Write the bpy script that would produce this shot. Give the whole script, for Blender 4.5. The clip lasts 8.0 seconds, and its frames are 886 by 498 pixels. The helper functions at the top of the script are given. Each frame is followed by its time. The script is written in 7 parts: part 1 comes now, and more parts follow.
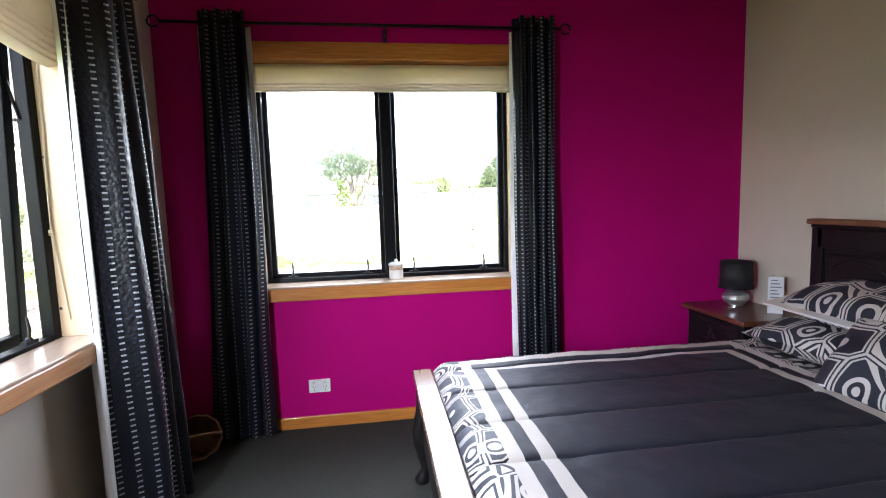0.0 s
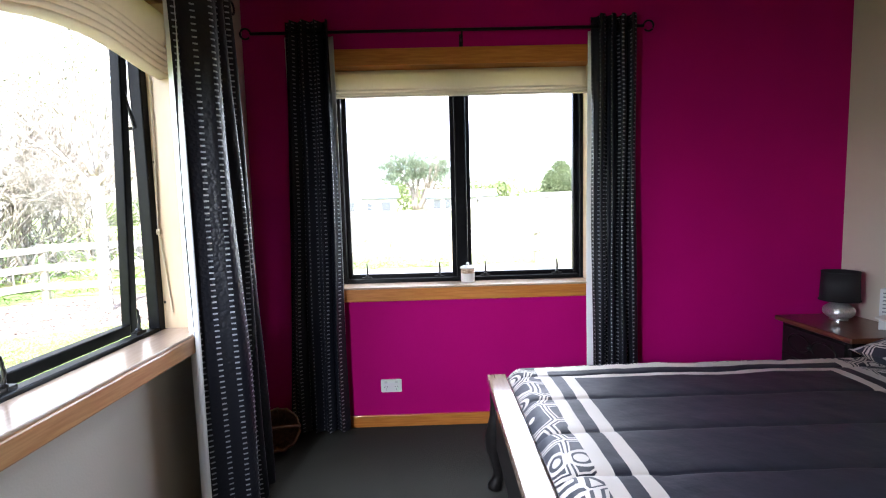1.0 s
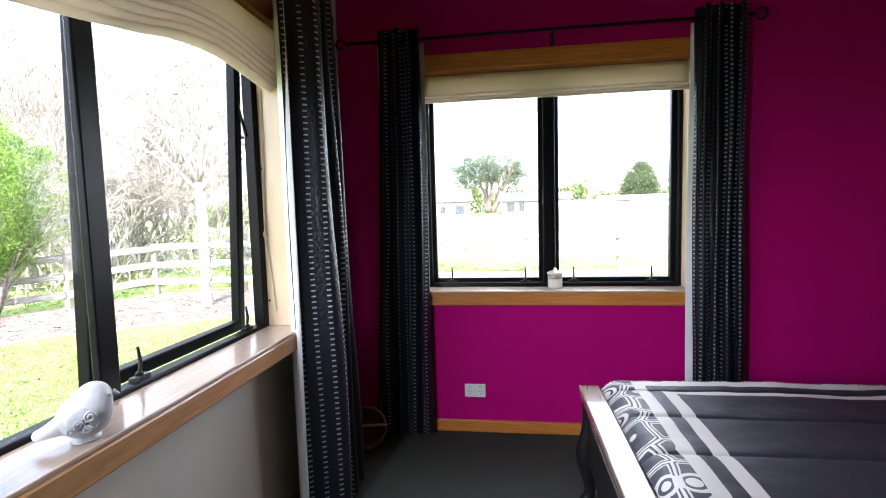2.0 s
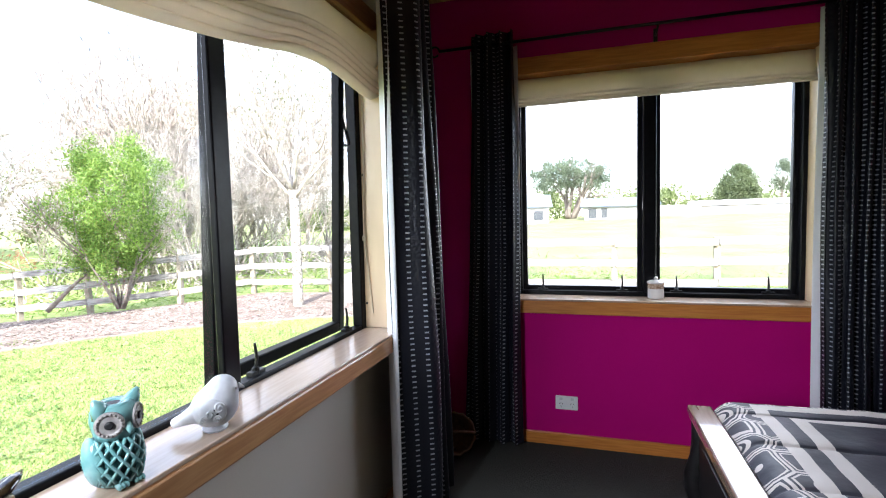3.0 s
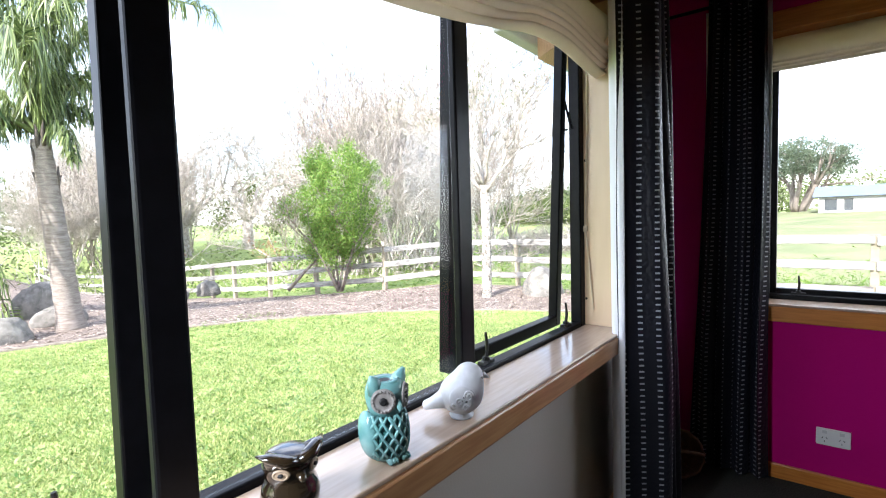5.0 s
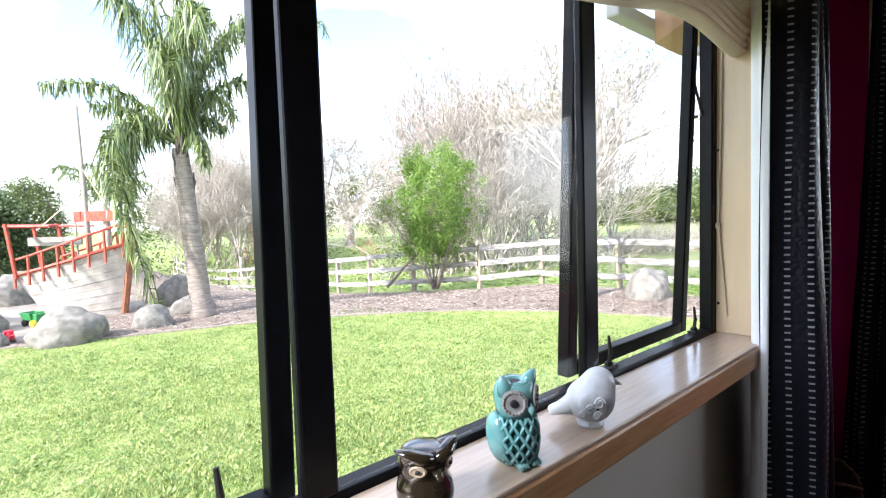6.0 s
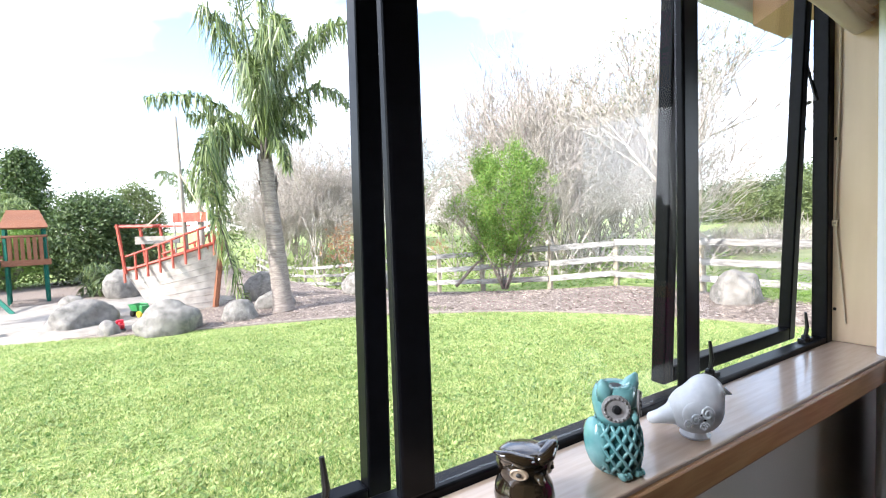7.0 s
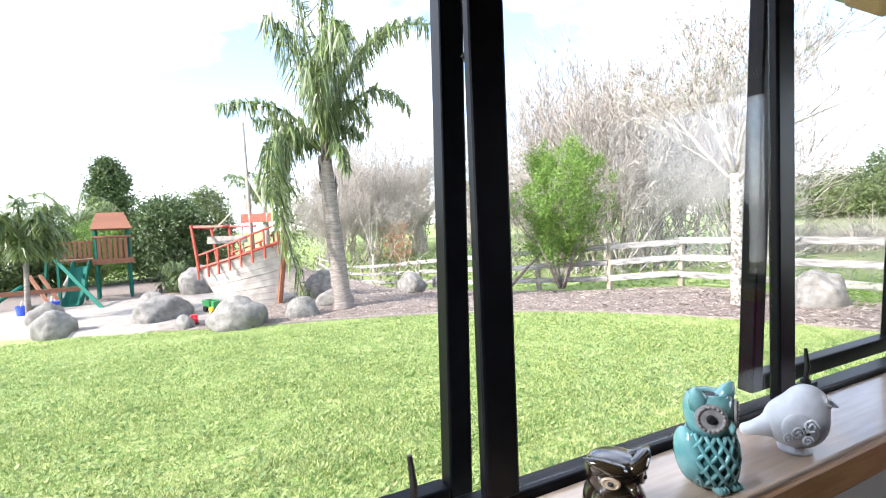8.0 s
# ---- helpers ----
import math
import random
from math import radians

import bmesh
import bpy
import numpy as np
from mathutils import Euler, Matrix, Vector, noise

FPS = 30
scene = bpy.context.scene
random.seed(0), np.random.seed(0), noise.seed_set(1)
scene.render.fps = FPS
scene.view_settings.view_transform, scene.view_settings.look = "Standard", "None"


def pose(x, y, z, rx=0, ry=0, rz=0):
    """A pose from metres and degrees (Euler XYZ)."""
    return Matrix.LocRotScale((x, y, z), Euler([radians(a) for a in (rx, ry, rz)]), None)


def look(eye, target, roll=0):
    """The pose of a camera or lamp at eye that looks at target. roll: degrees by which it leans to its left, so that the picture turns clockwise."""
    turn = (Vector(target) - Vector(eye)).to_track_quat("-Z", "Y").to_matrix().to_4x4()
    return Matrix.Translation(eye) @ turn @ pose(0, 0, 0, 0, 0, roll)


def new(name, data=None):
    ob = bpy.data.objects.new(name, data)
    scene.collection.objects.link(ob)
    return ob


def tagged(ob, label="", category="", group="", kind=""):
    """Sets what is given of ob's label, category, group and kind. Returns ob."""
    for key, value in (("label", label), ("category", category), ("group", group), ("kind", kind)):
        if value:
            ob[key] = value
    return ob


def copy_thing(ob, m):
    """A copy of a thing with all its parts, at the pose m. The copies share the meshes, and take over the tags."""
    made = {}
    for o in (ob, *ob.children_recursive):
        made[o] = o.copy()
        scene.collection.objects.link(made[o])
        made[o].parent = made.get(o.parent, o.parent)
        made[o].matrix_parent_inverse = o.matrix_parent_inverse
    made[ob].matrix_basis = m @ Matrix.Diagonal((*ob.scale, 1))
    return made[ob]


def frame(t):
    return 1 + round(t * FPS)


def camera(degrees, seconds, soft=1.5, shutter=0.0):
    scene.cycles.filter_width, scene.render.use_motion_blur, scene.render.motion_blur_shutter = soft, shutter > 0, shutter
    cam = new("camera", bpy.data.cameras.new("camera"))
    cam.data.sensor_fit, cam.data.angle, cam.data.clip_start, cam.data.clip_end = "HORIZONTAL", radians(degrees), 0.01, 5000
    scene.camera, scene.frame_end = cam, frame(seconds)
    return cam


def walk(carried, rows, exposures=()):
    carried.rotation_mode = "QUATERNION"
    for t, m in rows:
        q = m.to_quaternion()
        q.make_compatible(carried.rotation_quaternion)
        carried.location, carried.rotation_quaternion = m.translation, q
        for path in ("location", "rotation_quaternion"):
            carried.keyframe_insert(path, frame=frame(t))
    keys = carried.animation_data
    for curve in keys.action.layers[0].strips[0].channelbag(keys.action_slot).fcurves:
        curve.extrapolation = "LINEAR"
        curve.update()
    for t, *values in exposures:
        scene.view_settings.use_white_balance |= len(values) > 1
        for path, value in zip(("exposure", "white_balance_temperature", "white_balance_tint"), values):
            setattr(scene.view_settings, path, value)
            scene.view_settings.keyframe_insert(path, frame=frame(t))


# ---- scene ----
cam = camera(85.5, 8.0, soft=1.1)
PATH = [
    (0, (-0.184, 0.102, 1.236), (0.086, 2.073, 1.033), -1.7),
    (0.5, (-0.219, 0.111, 1.235), (-0.072, 2.096, 1.043), -1.6),
    (1, (-0.26, 0.118, 1.233), (-0.232, 2.11, 1.054), -1.5),
    (1.5, (-0.299, 0.126, 1.238), (-0.419, 2.115, 1.07), -1.5),
    (3, (-0.417, 0.145, 1.235), (-0.998, 2.055, 1.11), -1.4),
    (3.5, (-0.457, 0.148, 1.232), (-1.209, 1.999, 1.12), -1.4),
    (4, (-0.502, 0.156, 1.224), (-1.412, 1.934, 1.114), -1.4),
    (4.2, (-0.518, 0.159, 1.226), (-1.49, 1.903, 1.107), -1.4),
    (5.5, (-0.629, 0.156, 1.213), (-2.02, 1.587, 1.094), -1.8),
    (6, (-0.66, 0.138, 1.211), (-2.175, 1.439, 1.094), -1.8),
    (6.5, (-0.68, 0.126, 1.21), (-2.284, 1.314, 1.099), -2.0),
    (7, (-0.698, 0.11, 1.207), (-2.381, 1.186, 1.098), -2.0),
    (7.5, (-0.712, 0.094, 1.208), (-2.451, 1.076, 1.101), -2.2),
    (8, (-0.722, 0.072, 1.213), (-2.513, 0.955, 1.107), -2.4),
]
walk(cam, [(t, look(eye, target, roll)) for t, eye, target, roll in PATH], exposures=[(0.0, 3.32, 6200, 14), (1.5, 2.88, 6200, 14), (3.5, 2.27, 6200, 14), (5.5, 1.98, 6200, 13), (8.0, 1.75, 6200, 13)])

# ---- light ----
world = bpy.data.worlds.new("sky")
scene.world = world
world.use_nodes = True
wn, wl = world.node_tree.nodes, world.node_tree.links
SUN_EL, SUN_AZ = 36.0, 172.0      # degrees; azimuth clockwise from +y
sky = wn.new("ShaderNodeTexSky")
sky.sky_type, sky.sun_disc = "NISHITA", False
sky.sun_elevation, sky.sun_rotation = radians(SUN_EL), radians(SUN_AZ)
sky.air_density, sky.dust_density = 1.0, 0.9
wtc = wn.new("ShaderNodeTexCoord")
wmap = wn.new("ShaderNodeMapping")
wmap.inputs["Scale"].default_value = (1.0, 1.0, 2.6)
cloud = wn.new("ShaderNodeTexNoise")
cloud.inputs["Scale"].default_value, cloud.inputs["Detail"].default_value = 2.3, 7.0
ramp = wn.new("ShaderNodeValToRGB")
ramp.color_ramp.elements[0].position, ramp.color_ramp.elements[1].position = 0.43, 0.72
ramp.color_ramp.elements[0].color = (0.03, 0.03, 0.03, 1)
mixc = wn.new("ShaderNodeMixRGB")
mixc.inputs[2].default_value = (9.0, 9.3, 9.8, 1)
back = wn["Background"]
back.inputs["Strength"].default_value = 0.15
wl.new(wtc.outputs["Generated"], wmap.inputs[0]); wl.new(wmap.outputs[0], cloud.inputs["Vector"])
wl.new(cloud.outputs[0], ramp.inputs[0]); wl.new(ramp.outputs[0], mixc.inputs[0])
wl.new(sky.outputs[0], mixc.inputs[1]); wl.new(mixc.outputs[0], back.inputs["Color"])

sun = new("sun", bpy.data.lights.new("sun", "SUN"))
sun.data.energy, sun.data.angle, sun.data.color = 3.3, radians(0.6), (1.0, 0.95, 0.87)
_a, _e = radians(SUN_AZ), radians(SUN_EL)
SUN_DIR = Vector((math.sin(_a) * math.cos(_e), math.cos(_a) * math.cos(_e), math.sin(_e)))
sun.matrix_world = look(SUN_DIR * 40, (0, 0, 0))

# added fill lamp, standing in for sky light, in the wide window's south end
west_fill = new("sky_fill_lamp", bpy.data.lights.new("sky_fill_lamp", "AREA"))
west_fill.data.shape, west_fill.data.size, west_fill.data.size_y = "RECTANGLE", 0.17, 0.86
west_fill.data.energy, west_fill.data.color = 3.9, (0.86, 0.93, 1.0)
west_fill.data.spread = radians(105)
west_fill.matrix_world = look((-1.262, -0.245, 1.28), (0.25, 2.2, -0.95))

# added fill lamp, standing in for sky light, in the two light window's opening
north_fill = new("sky_fill_lamp", bpy.data.lights.new("sky_fill_lamp", "AREA"))
north_fill.data.shape, north_fill.data.size, north_fill.data.size_y = "RECTANGLE", 1.3, 1.0
north_fill.data.energy, north_fill.data.color = 1.5, (0.9, 0.95, 1.0)
north_fill.matrix_world = look((-0.105, 2.835, 1.36), (-1.1, 0.3, 0.2))
north_fill.data.spread = radians(115)

rnd = random.Random(7)
rng = np.random.default_rng(11)

# ---- materials ----
def material(name, color, rough=0.6, metal=0.0, color2=None, scale=12.0, bump=0.0, bscale=60.0, spec=0.5, detail=5.0, wide=(0.35, 0.65), stretch=None, coords="Object", per_object=0.0, coat=0.0):
    """A procedural surface: two colours by noise, fine relief, optional variation from object to object."""
    m = bpy.data.materials.new(name)
    m.use_nodes = True
    n, l = m.node_tree.nodes, m.node_tree.links
    b = n["Principled BSDF"]
    b.inputs["Roughness"].default_value, b.inputs["Metallic"].default_value = rough, metal
    b.inputs["Specular IOR Level"].default_value = spec
    b.inputs["Coat Weight"].default_value = coat
    b.inputs["Base Color"].default_value = (*color, 1)
    tc = n.new("ShaderNodeTexCoord")
    mp = n.new("ShaderNodeMapping")
    if stretch:
        mp.inputs["Scale"].default_value = stretch
    l.new(tc.outputs[coords], mp.inputs[0])
    out = None
    if color2:
        t = n.new("ShaderNodeTexNoise")
        t.inputs["Scale"].default_value, t.inputs["Detail"].default_value = scale, detail
        l.new(mp.outputs[0], t.inputs["Vector"])
        r = n.new("ShaderNodeValToRGB")
        r.color_ramp.elements[0].position, r.color_ramp.elements[1].position = wide
        r.color_ramp.elements[0].color, r.color_ramp.elements[1].color = (*color, 1), (*color2, 1)
        l.new(t.outputs[0], r.inputs[0])
        out = r.outputs[0]
    if per_object:
        oi = n.new("ShaderNodeObjectInfo")
        hs = n.new("ShaderNodeHueSaturation")
        mr = n.new("ShaderNodeMapRange")
        mr.inputs["To Min"].default_value, mr.inputs["To Max"].default_value = 1 - per_object, 1 + per_object
        l.new(oi.outputs["Random"], mr.inputs[0]); l.new(mr.outputs[0], hs.inputs["Value"])
        if out:
            l.new(out, hs.inputs["Color"])
        else:
            hs.inputs["Color"].default_value = (*color, 1)
        out = hs.outputs[0]
    if out:
        l.new(out, b.inputs["Base Color"])
    if bump:
        t2 = n.new("ShaderNodeTexNoise")
        t2.inputs["Scale"].default_value, t2.inputs["Detail"].default_value = bscale, 4.0
        l.new(mp.outputs[0], t2.inputs["Vector"])
        bp = n.new("ShaderNodeBump")
        bp.inputs["Strength"].default_value, bp.inputs["Distance"].default_value = bump, 0.01
        l.new(t2.outputs[0], bp.inputs["Height"]); l.new(bp.outputs[0], b.inputs["Normal"])
    return m


def leafy(name, dark, light, trans=0.35, rough=0.55):
    """Leaves: colour differs from leaf to leaf, and some light passes through."""
    m = bpy.data.materials.new(name)
    m.use_nodes = True
    n, l = m.node_tree.nodes, m.node_tree.links
    b = n["Principled BSDF"]
    b.inputs["Roughness"].default_value = rough
    g = n.new("ShaderNodeNewGeometry")
    r = n.new("ShaderNodeValToRGB")
    r.color_ramp.elements[0].color, r.color_ramp.elements[1].color = (*dark, 1), (*light, 1)
    l.new(g.outputs["Random Per Island"], r.inputs[0]); l.new(r.outputs[0], b.inputs["Base Color"])
    t = n.new("ShaderNodeBsdfTranslucent")
    l.new(r.outputs[0], t.inputs["Color"])
    mx = n.new("ShaderNodeMixShader")
    mx.inputs[0].default_value = trans
    l.new(b.outputs[0], mx.inputs[1]); l.new(t.outputs[0], mx.inputs[2])
    l.new(mx.outputs[0], n["Material Output"].inputs[0])
    return m


PINK = material("magenta_wall_paint", (0.46, 0.0012, 0.16), 0.75, color2=(0.49, 0.0015, 0.172), scale=3, bump=0.08, bscale=140, spec=0.12)
CREAM = material("cream_wall_paint", (0.66, 0.60, 0.50), 0.6, color2=(0.69, 0.63, 0.53), scale=2, bump=0.08, bscale=140, spec=0.3)
CEIL = material("varnished_pine_ceiling", (0.42, 0.20, 0.075), 0.5, color2=(0.54, 0.28, 0.11), scale=5, stretch=(12, 1, 12))
CARPET = material("grey_green_carpet", (0.038, 0.041, 0.036), 0.95, color2=(0.078, 0.08, 0.071), scale=160, bump=0.6, bscale=420, spec=0.1)
PINE = material("varnished_pine", (0.50, 0.17, 0.03), 0.33, color2=(0.62, 0.24, 0.05), scale=9, stretch=(1, 14, 14), bump=0.03, coat=0.25)
PINE_Y = material("varnished_pine_lengthwise", (0.50, 0.25, 0.10), 0.3, color2=(0.62, 0.34, 0.15), scale=9, stretch=(14, 1, 14), bump=0.03, coat=0.25)
PINE_Z = material("pale_pine_reveal", (0.72, 0.53, 0.33), 0.38, color2=(0.80, 0.61, 0.40), scale=4, stretch=(6, 6, 1), bump=0.02, coat=0.2, wide=(0.2, 0.8))
# paler than the pine nosing: reflected window light is put into this colour
SILL_TOP = material("sheen_paled_gloss_sill", (0.50, 0.36, 0.26), 0.22, color2=(0.57, 0.42, 0.31), scale=8, stretch=(12, 1, 12), bump=0.02, coat=0.4)
ALU = material("black_aluminium", (0.004, 0.004, 0.005), 0.36, color2=(0.006, 0.006, 0.008), scale=40, spec=0.14)
STAYM = material("black_window_stay", (0.01, 0.01, 0.011), 0.4)
RIVET = material("steel_rivet", (0.7, 0.7, 0.7), 0.3, 0.9)
IRON = material("black_iron_rod", (0.012, 0.011, 0.014), 0.45, 0.5, color2=(0.02, 0.018, 0.02), scale=60)
LINING = material("white_lining", (0.78, 0.78, 0.8), 0.85, color2=(0.83, 0.83, 0.84), scale=5, bump=0.15, bscale=300)
BLIND = material("cream_blind_fabric", (0.78, 0.71, 0.61), 0.85, color2=(0.82, 0.75, 0.65), scale=30, bump=0.15, bscale=350)
_tb = BLIND.node_tree.nodes.new("ShaderNodeBsdfTranslucent")
_tb.inputs["Color"].default_value = (0.92, 0.81, 0.66, 1)
_mb = BLIND.node_tree.nodes.new("ShaderNodeMixShader")
_mb.inputs[0].default_value = 0.45
BLIND.node_tree.links.new(BLIND.node_tree.nodes["Principled BSDF"].outputs[0], _mb.inputs[1])
BLIND.node_tree.links.new(_tb.outputs[0], _mb.inputs[2])
BLIND.node_tree.links.new(_mb.outputs[0], BLIND.node_tree.nodes["Material Output"].inputs[0])
WHITE_PLASTIC = material("white_plastic", (0.8, 0.8, 0.79), 0.35, color2=(0.78, 0.78, 0.77), scale=20)
GREY_PLASTIC = material("grey_rocker_plastic", (0.62, 0.62, 0.62), 0.35)
DARKWOOD = material("black_stained_wood", (0.007, 0.0065, 0.007), 0.38, color2=(0.013, 0.011, 0.011), scale=10, stretch=(2, 2, 12), bump=0.05, spec=0.3)
BROWNTOP = material("red_brown_varnished_wood", (0.10, 0.032, 0.016), 0.28, color2=(0.16, 0.055, 0.026), scale=8, stretch=(12, 1, 12), coat=0.4)
RAILTOP = material("glossy_rail_top", (0.20, 0.135, 0.10), 0.2, color2=(0.26, 0.18, 0.13), scale=8, stretch=(12, 1, 12), coat=1.0)
SHADE = material("black_lamp_shade", (0.012, 0.011, 0.014), 0.7, color2=(0.018, 0.017, 0.02), scale=200, bump=0.1, bscale=400)
MIRRORBALL = material("mirror_mosaic", (0.85, 0.85, 0.87), 0.3, 0.75)
MASTM = material("silver_grey_mast_timber", (0.24, 0.215, 0.185), 0.8, color2=(0.36, 0.33, 0.29), scale=6, bump=0.2)
PAPER = material("white_card", (0.8, 0.8, 0.82), 0.6, color2=(0.77, 0.77, 0.79), scale=30)
PRINT = material("grey_print", (0.25, 0.25, 0.3), 0.7)
WICKER = material("brown_wicker", (0.10, 0.038, 0.014), 0.6, color2=(0.17, 0.07, 0.026), scale=60)
TEAL = material("turquoise_glaze", (0.11, 0.29, 0.285), 0.12, color2=(0.21, 0.41, 0.40), scale=22, bump=0.05, coat=0.6)
# the glaze darkened: shade of the hollow owl is put into the colour
TEAL_IN = material("shaded_turquoise_inside", (0.05, 0.2, 0.2), 0.4)
EYE_GREY = material("taupe_glaze", (0.20, 0.18, 0.17), 0.3, color2=(0.30, 0.28, 0.265), scale=90)
BLACKM = material("matt_black", (0.008, 0.008, 0.008), 0.5)
BROWN_GLAZE = material("dark_brown_glaze", (0.016, 0.010, 0.006), 0.14, color2=(0.035, 0.024, 0.012), scale=20, coat=0.8)
BROWN_EYE = material("tan_glaze", (0.36, 0.26, 0.17), 0.3, color2=(0.45, 0.34, 0.24), scale=60)
WHITE_GLAZE = material("white_glaze", (0.52, 0.52, 0.55), 0.34, color2=(0.66, 0.66, 0.68), scale=30, bump=0.08, bscale=120, coat=0.15)
CANDLE = material("white_ceramic_jar", (0.8, 0.78, 0.75), 0.3)
SHELLS = material("shell_mix", (0.3, 0.18, 0.1), 0.6, color2=(0.75, 0.6, 0.45), scale=120)
CORD = material("cream_cord", (0.7, 0.58, 0.42), 0.8)
CLADDING = material("tan_cladding", (0.46, 0.27, 0.17), 0.8, color2=(0.52, 0.32, 0.21), scale=6, bump=0.2)
GUTTER = material("grey_gutter", (0.42, 0.42, 0.43), 0.5, color2=(0.46, 0.46, 0.47), scale=8)
ROOFM = material("grey_roof_metal", (0.12, 0.13, 0.14), 0.5, color2=(0.15, 0.16, 0.17), scale=5)

# glass: a thin clear pane
GLASS = bpy.data.materials.new("clear_glass")
GLASS.use_nodes = True
_n, _l = GLASS.node_tree.nodes, GLASS.node_tree.links
_tr, _gl, _fr, _mx = (_n.new("ShaderNodeBsdfTransparent"), _n.new("ShaderNodeBsdfGlossy"), _n.new("ShaderNodeLayerWeight"), _n.new("ShaderNodeMixShader"))
_gl.inputs["Roughness"].default_value = 0.0
_fr.inputs["Blend"].default_value = 0.5
_pw, _ma = _n.new("ShaderNodeMath"), _n.new("ShaderNodeMath")
_pw.operation, _pw.inputs[1].default_value = "POWER", 5.0
_ma.operation, _ma.inputs[1].default_value, _ma.inputs[2].default_value = "MULTIPLY_ADD", 0.9, 0.02
_l.new(_fr.outputs["Facing"], _pw.inputs[0]); _l.new(_pw.outputs[0], _ma.inputs[0])
_l.new(_ma.outputs[0], _mx.inputs[0]); _l.new(_tr.outputs[0], _mx.inputs[1]); _l.new(_gl.outputs[0], _mx.inputs[2])
_l.new(_mx.outputs[0], _n["Material Output"].inputs[0])


def swirl_nodes(n, l, vec, scale):
    """Bold loops: wavering rings about scattered centres, tied by double lines. Gives 1 where ivory."""
    wob = n.new("ShaderNodeTexNoise")
    wob.inputs["Scale"].default_value, wob.inputs["Detail"].default_value = scale * 0.75, 0.0
    sub = n.new("ShaderNodeVectorMath")
    sub.operation, sub.inputs[1].default_value = "SUBTRACT", (0.5, 0.5, 0.5)
    sca = n.new("ShaderNodeVectorMath")
    sca.operation = "SCALE"
    sca.inputs["Scale"].default_value = 0.42 / scale
    add = n.new("ShaderNodeVectorMath")
    add.operation = "ADD"
    l.new(vec, wob.inputs["Vector"]); l.new(wob.outputs["Color"], sub.inputs[0])
    l.new(sub.outputs[0], sca.inputs[0]); l.new(vec, add.inputs[0]); l.new(sca.outputs[0], add.inputs[1])
    v, e = n.new("ShaderNodeTexVoronoi"), n.new("ShaderNodeTexVoronoi")
    e.feature = "DISTANCE_TO_EDGE"
    for q in (v, e):
        q.inputs["Scale"].default_value, q.inputs["Randomness"].default_value = scale, 0.5
        l.new(add.outputs[0], q.inputs["Vector"])

    def bands(source, stops):
        r = n.new("ShaderNodeValToRGB")
        r.color_ramp.interpolation = "CONSTANT"
        el = r.color_ramp.elements
        el[0].position, el[0].color = 0.0, (1, 1, 1, 1)
        el[1].position, el[1].color = stops[0], (0, 0, 0, 1)
        for i, p in enumerate(stops[1:]):
            c = 1.0 if i % 2 == 0 else 0.0
            el.new(p).color = (c, c, c, 1)
        l.new(source, r.inputs[0])
        return r.outputs[0]
    mx = n.new("ShaderNodeMath")
    mx.operation = "MAXIMUM"
    l.new(bands(v.outputs["Distance"], (0.17, 0.235, 0.325)), mx.inputs[0])
    l.new(bands(e.outputs["Distance"], (0.035, 0.075, 0.118)), mx.inputs[1])
    return mx.outputs[0]


SLATE_COL, IVORY = (0.014, 0.0155, 0.027, 1), (0.58, 0.53, 0.49, 1)


def quilt_material(name, x0, x1, y0, y1):
    """Dark quilt with ivory lines and a border of loops, by the distance from its edges."""
    m = bpy.data.materials.new(name)
    m.use_nodes = True
    n, l = m.node_tree.nodes, m.node_tree.links
    b = n["Principled BSDF"]
    b.inputs["Roughness"].default_value = 0.55
    uv = n.new("ShaderNodeUVMap")
    s = n.new("ShaderNodeSeparateXYZ")
    l.new(uv.outputs[0], s.inputs[0])

    def op(kind, a, c):
        q = n.new("ShaderNodeMath")
        q.operation = kind
        for i, val in enumerate((a, c)):
            if isinstance(val, float):
                q.inputs[i].default_value = val
            else:
                l.new(val, q.inputs[i])
        return q.outputs[0]
    dx = op("MINIMUM", op("SUBTRACT", s.outputs[0], x0), op("SUBTRACT", x1, s.outputs[0]))
    dy = op("MINIMUM", op("SUBTRACT", s.outputs[1], y0), op("SUBTRACT", y1, s.outputs[1]))
    d = op("MINIMUM", dx, dy)
    white = swirl_nodes(n, l, uv.outputs[0], 8.0)
    border = op("MULTIPLY", op("LESS_THAN", d, 0.115), white)
    line1 = op("MULTIPLY", op("GREATER_THAN", d, 0.115), op("LESS_THAN", d, 0.16))
    line2 = op("MULTIPLY", op("GREATER_THAN", d, 0.205), op("LESS_THAN", d, 0.25))
    fac = op("MAXIMUM", border, op("MAXIMUM", line1, line2))
    mx = n.new("ShaderNodeMixRGB")
    mx.inputs[1].default_value, mx.inputs[2].default_value = SLATE_COL, IVORY
    l.new(fac, mx.inputs[0]); l.new(mx.outputs[0], b.inputs["Base Color"])
    t = n.new("ShaderNodeTexNoise")
    t.inputs["Scale"].default_value, t.inputs["Detail"].default_value = 14, 6
    l.new(uv.outputs[0], t.inputs["Vector"])
    bp = n.new("ShaderNodeBump")
    bp.inputs["Strength"].default_value, bp.inputs["Distance"].default_value = 0.35, 0.015
    l.new(t.outputs[0], bp.inputs["Height"]); l.new(bp.outputs[0], b.inputs["Normal"])
    return m


